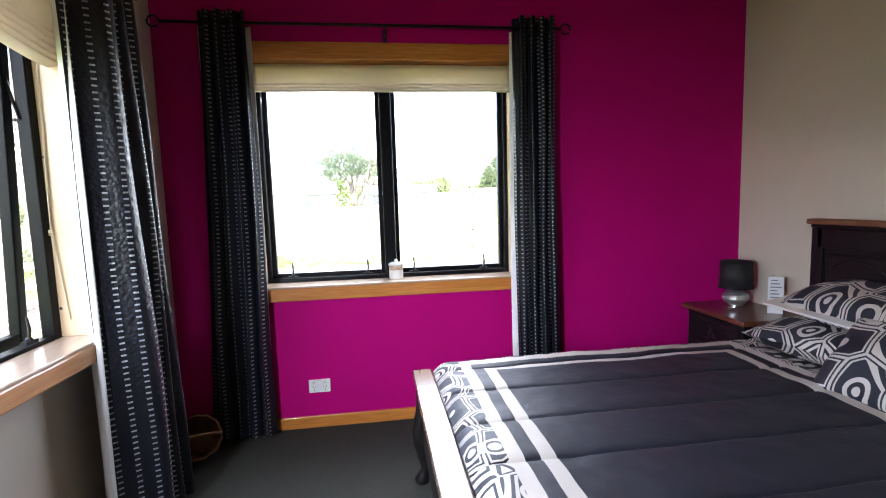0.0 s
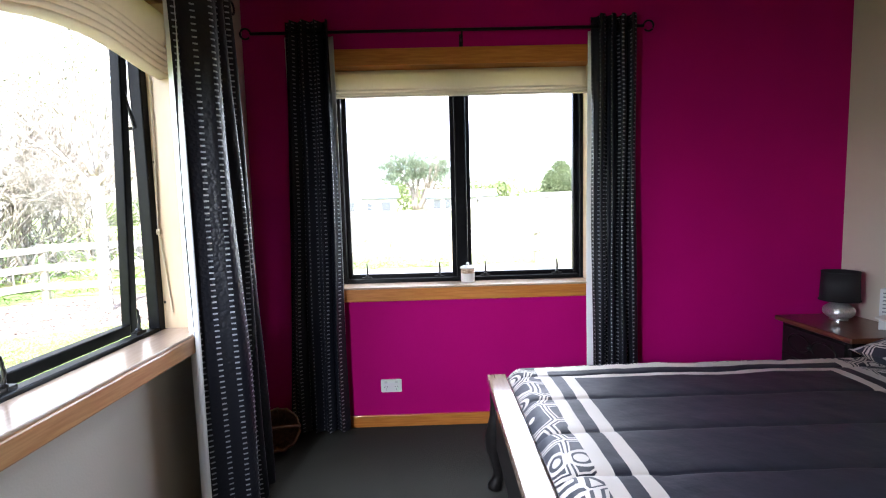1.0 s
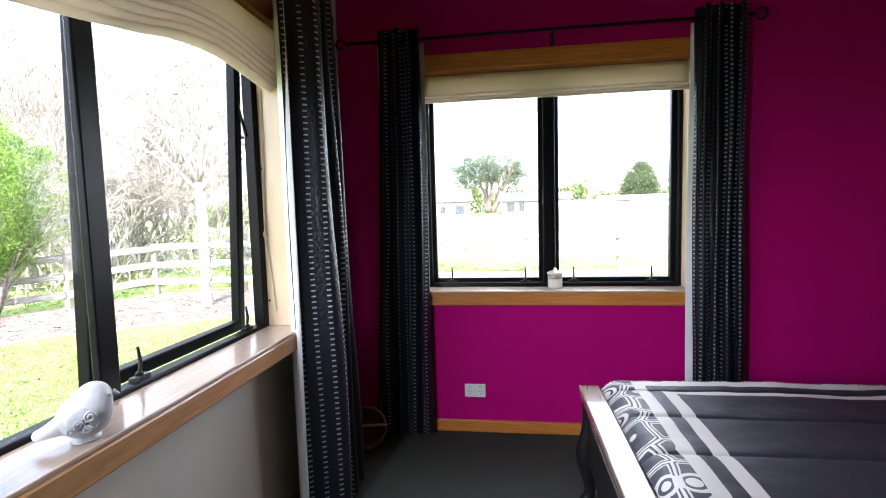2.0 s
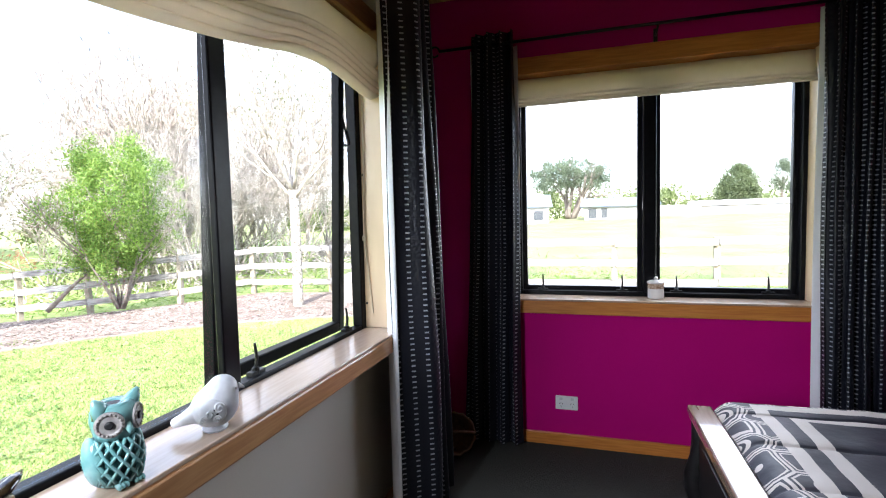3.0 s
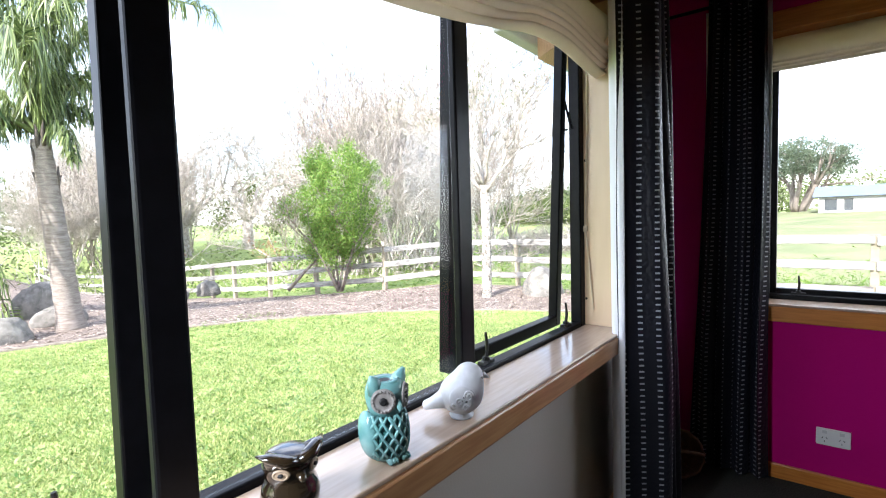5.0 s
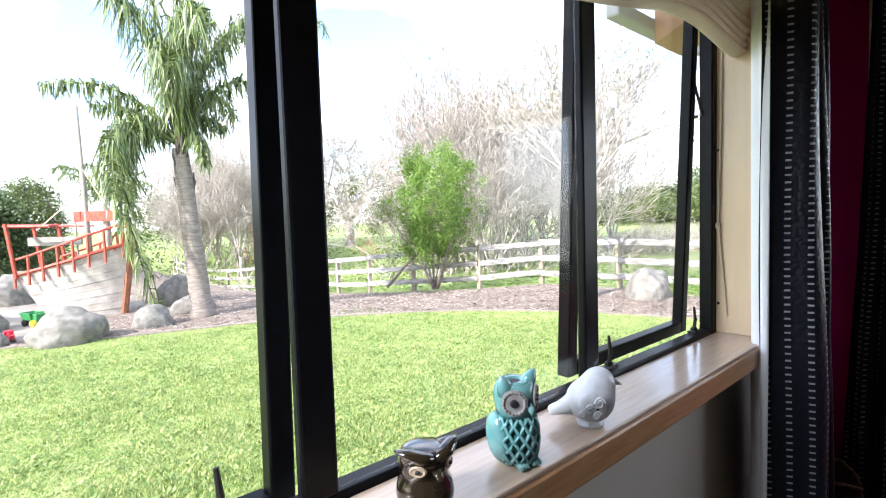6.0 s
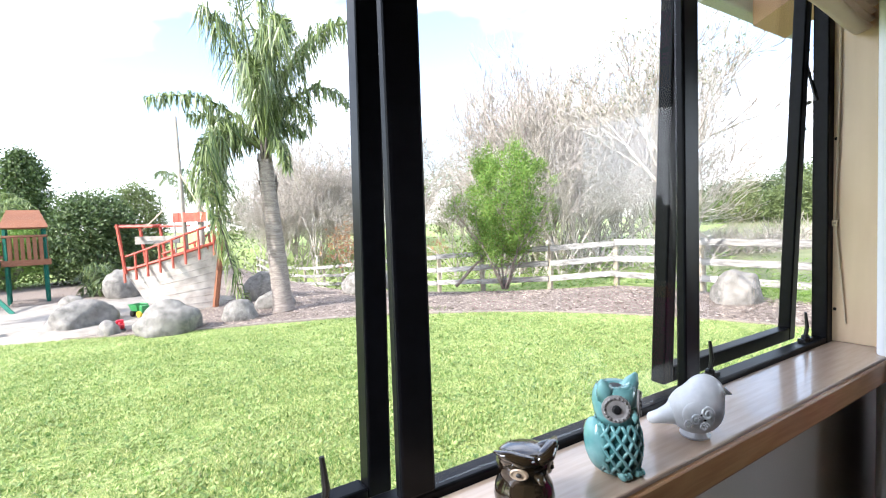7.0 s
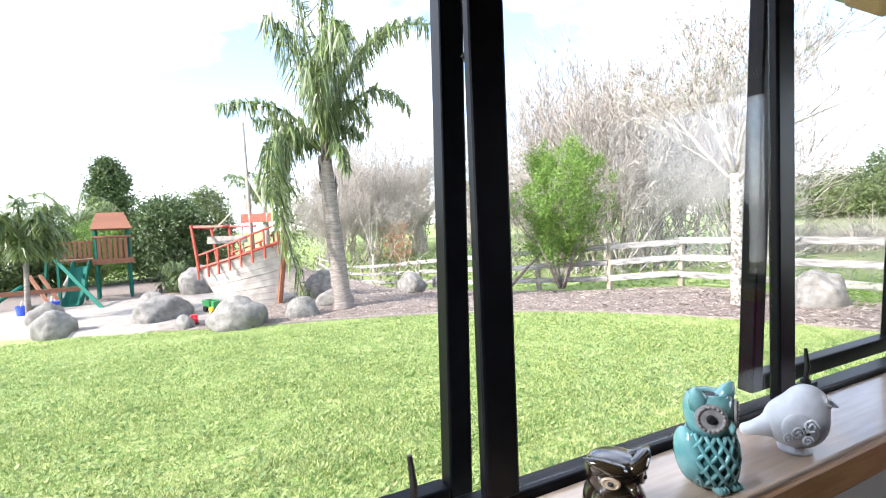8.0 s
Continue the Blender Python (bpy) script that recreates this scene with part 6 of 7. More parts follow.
def queen_palm():
    at = Vector((-10.27, 2.48, GZ))
    p = thing("palm_tree", at, "tall queen palm with ringed grey trunk and drooping fronds", "palm tree")
    top = Vector((0, 0, 3.15)) - R8 * 0.22
    tr = Shape()
    pts = [Vector((0, 0, -0.05)) + (top) * (i / 26) for i in range(27)]
    tr.tube(pts, [0.185 + 0.05 * max(0, 1 - i / 3) - 0.055 * i / 26 + 0.008 * (i % 2) for i in range(27)], 14)
    part("trunk", tr, PALMTRUNK, p, smooth=True, local=True)
    sh = Shape()
    q0, q1 = top * 0.60, top
    sh.tube([q0, q0 + (q1 - q0) * 0.3, q0 + (q1 - q0) * 0.7, q1 + Vector((0, 0, 0.25))], [0.115, 0.135, 0.12, 0.06], 12)
    for k in range(10):
        a = 6.28319 * k / 10
        o = Vector((math.cos(a), math.sin(a), 0))
        b0 = q0 + (q1 - q0) * rnd.uniform(0.2, 0.9)
        sh.tube([b0 + o * 0.10, b0 + o * 0.13 + Vector((0, 0, 0.2)), b0 + o * rnd.uniform(0.14, 0.20) + Vector((0, 0, rnd.uniform(0.25, 0.45)))], [0.045, 0.03, 0.012], 6)
    part("leaf_sheath", sh, PALMSHEATH, p, "dark fibrous frond bases", smooth=True, local=True)
    specs = [  # across, deep, up: bend and tip; leaflet length, hang
        ((-0.72, 0.1, 1.35), (-2.17, 0.2, 1.05), 0.40, 0.85), ((-0.7, 0.5, 0.8), (-1.7, 0.9, 0.9), 0.45, 0.85),
        ((-1.55, -0.2, 1.25), (-0.40, -0.4, -2.95), 0.62, 0.95), ((-1.35, 0.1, 1.1), (-0.85, 0.1, -1.9), 0.62, 0.95), ((-1.2, -0.5, 1.1), (-0.75, -0.7, -1.3), 0.6, 0.95),
        ((-1.1, 0.6, 1.3), (-1.75, 1.0, -0.45), 0.5, 0.9),
        ((-0.15, 0.2, 1.8), (-0.55, 0.3, 3.7), 0.72, 0.85), ((0.05, 0.1, 1.6), (0.2, 0.1, 3.4), 0.7, 0.85), ((-0.25, -0.2, 2.2), (-0.85, -0.4, 2.5), 0.72, 0.9),
        ((0.55, 0.0, 3.0), (2.65, 0.1, 2.35), 0.58, 0.9), ((0.3, 0.4, 2.0), (1.5, 0.6, 2.7), 0.55, 0.9),
        ((0.85, 0.1, 1.95), (1.75, 0.2, 0.8), 0.42, 0.85),
        ((0.3, -0.8, 2.6), (0.85, -1.7, 1.5), 0.75, 0.95), ((0.1, -0.6, 2.2), (0.3, -1.6, 0.9), 0.75, 0.95), ((0.3, -0.3, 2.3), (0.6, -0.7, 2.2), 0.75, 0.95),
        ((0.3, 0.9, 1.8), (0.7, 1.9, 0.9), 0.6, 0.9), ((-0.3, 0.9, 1.9), (-0.3, 2.0, 1.3), 0.6, 0.9),
        ((0.42, -0.2, 0.5), (0.5, -0.4, -0.45), 0.30, 0.9), ((0.2, 0.2, 0.8), (0.75, 0.3, 0.35), 0.35, 0.9),
    ]
    for c, t, length, hang in specs:
        ra, le = Shape(), Shape()
        cv = lambda q: top + R8 * q[0] + D8 * q[1] + Vector((0, 0, q[2]))
        frond(ra, le, top, cv(c), cv(t), 160, length * 1.08, hang * rnd.uniform(0.72, 0.92), 0.0118)
        f = part("frond", ra, PALMSHEATH if t[2] < -1.5 else FROND, p, smooth=True, local=True)
        part("leaf_blade", le, FROND, f, local=True)
queen_palm()


def small_palm(at, high, n, length, label, trunk):
    p = thing("palm_tree", at, label, "palm tree")
    tr = Shape()
    tr.tube([Vector((0, 0, -0.05)), Vector((0.03, 0, trunk * 0.5)), Vector((0, 0.02, trunk))], [0.06, 0.045, 0.04], 10)
    part("trunk", tr, PALMTRUNK, p, smooth=True, local=True)
    for k in range(n):
        a = 6.28319 * k / n + rnd.uniform(-0.2, 0.2)
        o = Vector((math.cos(a), math.sin(a), 0))
        u = rnd.uniform(0.4, 1.0)
        ra, le = Shape(), Shape()
        top = Vector((0, 0, trunk))
        frond(ra, le, top, top + o * length * 0.45 + Vector((0, 0, (high - trunk) * u)), top + o * length * rnd.uniform(0.7, 1.0) + Vector((0, 0, (high - trunk) * (u * 1.15 - 0.45))), 50, 0.44, 0.42, 0.012)
        f = part("frond", ra, FROND, p, smooth=True, local=True)
        part("leaf_blade", le, FROND, f, local=True)
small_palm((*pol(104.9, 11.9).xy, GZ), 2.8, 18, 0.72, "young palm beside the play area boulders", 1.25)
small_palm((*pol(101.0, 24).xy, GZ), 4.0, 14, 2.1, "green palm behind the play tower", 2.0)
small_palm((*pol(84.0, 19).xy, GZ), 4.2, 13, 1.6, "palm standing behind the wooden ship", 2.5)
small_palm((*pol(92.0, 15.6).xy, GZ), 1.1, 16, 0.8, "low strappy palm clump by the shrub", 0.15)


def leafy_tree(at, trunk_h, crown, mat, label, name, clumps, leaf, seed, cat="tree", power=1.0):
    """Trunk, limbs and a crown of leaf clumps; crown: half widths and height."""
    t = thing(name, at, label, cat)
    s, tips = Shape(), []
    H = trunk_h + crown[2]
    s.tube([(0, 0, -0.1), (0, 0, trunk_h), (0.05, 0, trunk_h + crown[2] * 0.5)], [0.05 * H ** 0.5 + 0.05, 0.04 * H ** 0.5 + 0.04, 0.03], 8)
    for k in range(7):
        a = 6.28319 * k / 7
        s.tube([(0, 0, trunk_h * 0.9), (crown[0] * 0.4 * math.cos(a), crown[1] * 0.4 * math.sin(a), trunk_h + crown[2] * 0.3), (crown[0] * 0.75 * math.cos(a), crown[1] * 0.75 * math.sin(a), trunk_h + crown[2] * rnd.uniform(0.35, 0.6))], [0.07, 0.05, 0.02], 5)
    part("trunk", s, BARK, t, smooth=True, local=True)
    lf = Shape()
    for k in range(clumps):
        th, u = rnd.uniform(0, 6.28), rnd.random() ** power
        r = math.sqrt(max(0.02, 1 - (2 * u - 0.85) ** 2 / 1.35)) * (0.6 + 0.4 * rnd.random() ** 0.5)
        r *= 1 + 0.35 * noise.noise(Vector((math.cos(th) * 1.4 + seed, math.sin(th) * 1.4, u * 3)))
        if name == "evergreen_tree":
            r *= 1.15 - 0.62 * u
        c = Vector((crown[0] * r * math.cos(th), crown[1] * r * math.sin(th), trunk_h + crown[2] * u))
        leaf_shape(lf, c, 78, leaf[0] * 0.64, leaf[1] * 0.64, leaf[2], 0.1, 0.3)
    part("crown", lf, mat, t, local=True)
    return t

leafy_tree(pol(93.2, 19.5), 0.3, (1.2, 1.2, 2.45), SHRUB, "dense dark green shrub tree behind the play area", "shrub_tree", 330, (0.17, 0.05, 0.20), 1)
leafy_tree(pol(89.6, 22.5), 0.4, (0.9, 0.9, 3.0), OLIVE, "olive green shrub tree behind the wooden ship", "shrub_tree", 200, (0.16, 0.04, 0.22), 5)
leafy_tree(pol(98.2, 29), 0.5, (1.15, 1.15, 4.9), SHRUB, "tall narrow dark evergreen beyond the garden", "evergreen_tree", 300, (0.24, 0.07, 0.22), 9, power=1.35)
leafy_tree(pol(104.0, 21), 0.2, (1.7, 1.7, 1.9), SHRUB, "dark green shrub behind the swing set", "shrub_tree", 260, (0.18, 0.05, 0.24), 13)
leafy_tree(pol(108.5, 20), 0.2, (1.7, 1.7, 2.0), OLIVE, "green shrub at the garden's far end", "shrub_tree", 240, (0.18, 0.05, 0.24), 17)
leafy_tree(pol(99.6, 20), 0.2, (1.0, 1.0, 1.7), BUSHLEAF, "light green bush behind the play tower", "bush", 140, (0.15, 0.03, 0.2), 21, "bush")
leafy_tree(pol(-1.0, 11.9) + Vector((-2.3, -0.6, 0)), 0.02, (0.45, 0.35, 0.75), BUSHLEAF, "small round green bush against the paddock fence", "bush", 60, (0.08, 0.02, 0.10), 25, "bush")

# wooded hill and far tree lines
for mat, n, lab, top, deep in ((OLIVE, 150, "pale olive scrub on the lower rise", 0.62, 60), (FARLEAF, 230, "dark green wooded rise beyond the paddock", 1.0, 66)):
    hill = []
    for k in range(n):
        yaw = rnd.uniform(12, 34)
        d = rnd.uniform(deep, deep + 18)
        p = pol(yaw, d)
        bump = 0.78 + 0.5 * noise.noise(Vector((yaw * 0.75, 3.0 * top, 0))) + 0.2 * noise.noise(Vector((yaw * 2.6, 7.0, 0)))
        lim = 1.2 + d * math.tan(radians((0.3 + 3.3 * smooth01((33 - yaw) / 6) + 2.4 * smooth01((23.5 - yaw) / 3)) * top * bump))
        hill.append(Vector((p.x, p.y, rnd.uniform(0.2, max(1.0, lim)))))
    thicket("wooded_hill", lab, hill, mat, "trees", (0.34, 0.10), 190, 0.75)
scrub = Shape()
for k in range(520):
    p = pol(rnd.uniform(19, 31), rnd.uniform(24, 32))
    g = ground_z(p.x, p.y)
    d = Vector((rnd.gauss(0, 0.55), rnd.gauss(0, 0.55), rnd.uniform(0.4, 1.0))).normalized() * rnd.uniform(0.8, 1.9)
    m = Vector((p.x, p.y, g)) + d * 0.5 + Vector((rnd.gauss(0, 0.1), rnd.gauss(0, 0.1), 0.12))
    scrub.tube([Vector((p.x, p.y, g)), m, Vector((p.x, p.y, g)) + d], [0.02, 0.013, 0.008], 3)
whole("dry_scrub", scrub, TWIG, "dry leafless scrub between fence and rise", "scrub", kind="stuff")
line = []
for k in range(150):
    yaw = rnd.uniform(-24, 9)
    d = rnd.uniform(72, 84)
    p = pol(yaw, d)
    line.append(Vector((p.x, p.y, 1.2 + rnd.uniform(0.2, d * math.tan(radians(1.3 + 1.6 * abs(math.sin(yaw * 0.5)))))) ))
thicket("far_trees", "hazy green line of trees beyond the paddock", line, OLIVE, "trees", (0.45, 0.15), 110, 0.75)


def umbrella_pine():
    at = pol(1.6, 56)
    at.z = ground_z(at.x, at.y) - 0.1
    t = thing("cypress_tree", at, "broad flat topped dark cypress in the paddock", "tree")
    s, tips = Shape(), []
    for k in range(6):
        a = 6.28319 * k / 6
        branches(s, tips, Vector((0.3 * math.cos(a), 0.3 * math.sin(a), 0)), Vector((0.35 * math.cos(a), 0.35 * math.sin(a), 1)).normalized(), 3.0, 0.28, 2, 2, 0.4, 0.05, 6, 0.03)
    part("trunk", s, BARK, t, smooth=True, local=True)
    lf = Shape()
    for k in range(260):
        th, r = rnd.uniform(0, 6.28), 4.5 * rnd.random() ** 0.55
        z = 3.2 + rnd.uniform(0, 1) ** 0.7 * (3.6 - 1.4 * (r / 4.5) ** 2)
        leaf_shape(lf, Vector((r * math.cos(th), r * math.sin(th), z)), 80, 0.19, 0.05, 0.24, 0, 0.4)
    part("crown", lf, CONIFER, t, local=True)
umbrella_pine()
p = pol(-15.0, 56); p.z = ground_z(p.x, p.y) - 0.2
leafy_tree(p, 0.4, (1.6, 1.6, 4.1), FARLEAF, "dense green tree beyond the paddock", "broad_tree", 210, (0.32, 0.09, 0.30), 31, power=1.15)
p = pol(-18.6, 60); p.z = ground_z(p.x, p.y)
leafy_tree(p, 2.0, (0.85, 0.85, 2.9), CONIFER, "slender thin crowned tree beyond the paddock", "thin_tree", 60, (0.26, 0.06, 0.26), 35)
p = pol(-23.5, 60); p.z = ground_z(p.x, p.y)
leafy_tree(p, 0.5, (1.8, 1.8, 3.2), CONIFER, "dark tree at the paddock's far corner", "evergreen_tree", 160, (0.4, 0.11, 0.4), 39)


# ---- far buildings ----
def far_house(at, turn, size, roof_h, wallm, roofm, label, windows, name="house"):
    h = thing(name, at, label, name)
    a, b, z = size[0] / 2, size[1] / 2, size[2]
    part("wall", B(-a, a, -b, b, -0.3, z), wallm, h, local=True)
    s = Shape()
    e = 0.35
    s.add([(-a - e, -b - e, z - 0.05), (a + e, -b - e, z - 0.05), (a + e, b + e, z - 0.05), (-a - e, b + e, z - 0.05), (-a - e, 0, z + roof_h), (a + e, 0, z + roof_h)], [(0, 1, 5, 4), (2, 3, 4, 5), (1, 2, 5), (3, 0, 4), (3, 2, 1, 0)])
    part("roof", s, roofm, h, local=True)
    for x, w, z0, z1 in windows:
        wd = part("window", B(x - w / 2, x + w / 2, -b - 0.03, -b + 0.05, z0, z1), DARKWIN, h, local=True)
        part("frame", B(x - w / 2 - 0.08, x + w / 2 + 0.08, -b - 0.05, -b - 0.001, z1, z1 + 0.1), wallm, wd, local=True)
    h.rotation_euler = (0, 0, radians(turn))
p = pol(8.6, 50); p.z = ground_z(p.x, p.y)
far_house(p, 8, (7.6, 6.0, 1.9), 1.25, FARWALL, BLUEROOF, "white weatherboard house with blue grey roof far off", [(-2.4, 0.9, 0.6, 1.5), (-0.6, 0.9, 0.6, 1.5), (1.2, 0.5, 0.7, 1.4), (2.8, 0.9, 0.6, 1.5)])
p = pol(-2.8, 47); p.z = ground_z(p.x, p.y)
far_house(p, -4, (4.4, 4.0, 1.15), 0.75, FARWALL, BLUEROOF, "low white barn with grey roof beyond the paddock", [(-1.5, 0.7, 0.1, 0.95), (-0.5, 0.5, 0.1, 0.95)], "barn")
p = pol(-4.5, 66); p.z = ground_z(p.x, p.y) + 0.2
far_house(p, 0, (6.5, 4.0, 1.2), 0.9, FARWALL, BLUEROOF, "pale distant house among trees", [(-1.5, 0.9, 0.4, 1.0), (1.4, 0.9, 0.4, 1.0)])
p = pol(-17.0, 52); p.z = ground_z(p.x, p.y)
far_house(p, -14, (11, 3.0, 0.7), 0.45, FARWALL, FARWALL, "long low white shed beyond the paddock", [(-3, 0.8, 0.2, 0.6), (2, 0.8, 0.2, 0.6)], "shed")
p = pol(-8.6, 50); p.z = ground_z(p.x, p.y)
far_house(p, -8, (4.6, 2.5, 0.55), 0.4, GREYWOOD, GREYWOOD, "low grey shed beyond the paddock", [(-1, 0.8, 0.1, 0.45)], "shed")
ff = thing("paddock_fence", pol(-10, 48), "weathered grey board fence across the far paddock", "fence")
o = base_of(ff)
pb = mesh_of("board", Shape().box(-0.5, 0.5, -0.03, 0.03, 0, 0.75), GREYWOOD)
for k in range(26):
    q = pol(-20 + 0.62 * k, 47.5)
    g = new("board", pb)
    g.parent, g.location = ff, Vector((q.x, q.y, ground_z(q.x, q.y) - 0.05)) - o
    g.rotation_euler = (0, 0, radians(-20 + 0.62 * k))


# ---- wooden play ship ----
def ship():
    bow, stern = Vector((-11.70, 1.47, 0)), Vector((-12.52, 0.50, 0))
    ax = (bow - stern).normalized()
    sd = Vector((ax.y, -ax.x, 0))       # towards the lawn
    L = (bow - stern).length
    sh = thing("play_ship", (*((bow + stern) / 2).xy, GZ), "bleached timber play ship with red rails and masts in sand", "play ship")

    def P(u, w, z):
        return stern + ax * (u * L) + sd * w + Vector((0, 0, GZ + z))

    def half(u, v):
        full = 0.55 * (1 - max(0, (u - 0.25) / 0.75) ** 2.2)
        return full * (0.45 + 0.55 * v ** 0.8) + 0.02

    def top(u):
        return 0.88 + 0.52 * max(0.0, u) ** 1.15

    def rake(u, v):
        return u + 0.20 * max(0, (u - 0.5) / 0.5) * (v - 0.35) - 0.30 * max(0, (0.5 - u) / 0.5) * (v - 0.1)
    n = 9
    for sg in (1, -1):
        for b in range(n):
            v0, v1 = b / n + 0.002, (b + 1) / n - 0.002
            rows = [[P(rake(u, v), sg * (half(u, v) + 0.006 * (b % 2)), 0.02 + top(u) * v) for u in (i / 16 for i in range(17))] for v in (v0, v1)]
            part("hull_board", Shape().sheet(rows), HULL, sh, thick=0.025)
    tr = Shape()
    for b in range(n):
        v0, v1 = b / n + 0.002, (b + 1) / n - 0.002
        tr.sheet([[P(rake(0, v), w * half(0, v), 0.02 + top(0) * v) for w in (-1, 1)] for v in (v0, v1)])
    part("stern_boards", tr, HULL, sh, thick=0.025)
    part("stem_post", T([P(rake(1, v), 0, 0.0 + (top(1) + 0.12) * v) + ax * 0.04 for v in (0, 0.35, 0.7, 1.0)], [0.06, 0.06, 0.06, 0.055], 6), ORANGEWOOD, sh, "orange stained stem post")
    part("deck", Shape().sheet([[P(u, w * half(u, 0.7) * 0.96, 0.8) for w in (-1, 1)] for u in (i / 10 for i in range(10))]), GREYWOOD, sh, thick=0.02)
    for sg in (1, -1):
        part("gunwale", T([P(rake(u, 1), sg * half(u, 1), top(u) + 0.03) for u in (i / 16 for i in range(17))], 0.035, 6), REDPAINT, sh, "faded red gunwale")
        part("hand_rail", T([P(rake(u, 1) - 0.02, sg * half(u, 1), top(u) + 0.29 + 0.12 * u) for u in (i / 12 for i in range(13))], 0.024, 6), REDPAINT, sh, "faded red hand rail")
        for k in range(8):
            u = 0.02 + 0.93 * k / 7
            part("rail_post", T([P(rake(u, 1), sg * (half(u, 1) + 0.03), top(u) - 0.22), P(rake(u, 1) - 0.02, sg * half(u, 1), top(u) + 0.31 + 0.12 * u)], 0.026, 6), REDPAINT, sh)
    for w in (-0.6, 0, 0.6):
        part("stern_post", T([P(-0.22, w, 0.85), P(-0.32, w, 1.84)], 0.035, 6), REDPAINT, sh)
    part("stern_rail", T([P(-0.32, -0.62, 1.80), P(-0.32, 0.62, 1.80)], 0.035, 6), REDPAINT, sh)
    for sg in (1, -1):
        part("stern_rail", T([P(-0.32, sg * 0.58, 1.79), P(0.28, sg * 0.55, 1.78)], 0.03, 6), REDPAINT, sh)
    part("cabin_board", B(-0.5, 0.5, -0.02, 0.02, 0, 0.16, m=Matrix.Translation(P(0.12, 0.2, 1.42)) @ Matrix.Rotation(math.atan2(ax.y, ax.x), 4, "Z")), GREYWOOD, sh, "grey cabin board")
    part("cabin_board", B(-0.4, 0.4, -0.02, 0.02, 0, 0.20, m=Matrix.Translation(P(0.62, 0.0, 1.85)) @ Matrix.Rotation(math.atan2(ax.y, ax.x), 4, "Z")), REDPAINT, sh)
    part("mast", T([P(0.52, -0.02, 0.1), P(0.44, -0.02, 4.05)], [0.055, 0.035], 10), MASTM, sh, "tall grey mast", smooth=True)
    part("mast", T([P(0.74, -0.1, 0.1), P(0.74, -0.1, 2.75)], [0.07, 0.06], 10), MASTM, sh, "short pale mast", smooth=True)
    part("ladder_frame", T([P(0.0, -0.55, 0.8), P(0.0, -0.55, 2.05), P(0.45, -0.55, 2.05), P(0.45, -0.55, 1.0)], 0.02, 6), GREYWOOD, sh)
    for a, b in (((0.45, 0, 2.6), (0.05, 0.5, 1.7)), ((0.46, 0, 2.9), (1.0, 0, 1.85)), ((0.45, 0, 2.4), (0.05, -0.5, 1.7))):
        part("rope", T([P(*a), (P(*a) + P(*b)) / 2 - Vector((0, 0, 0.08)), P(*b)], 0.010, 5), CORD, sh)
    part("name_board", B(-0.10, 0.10, -0.008, 0.008, -0.045, 0.045, m=Matrix.Translation(P(0.93, half(0.93, 0.9) + 0.03, 1.33)) @ Matrix.Rotation(math.atan2(ax.y, ax.x) - 0.45, 4, "Z")), REDPAINT, sh)
ship()


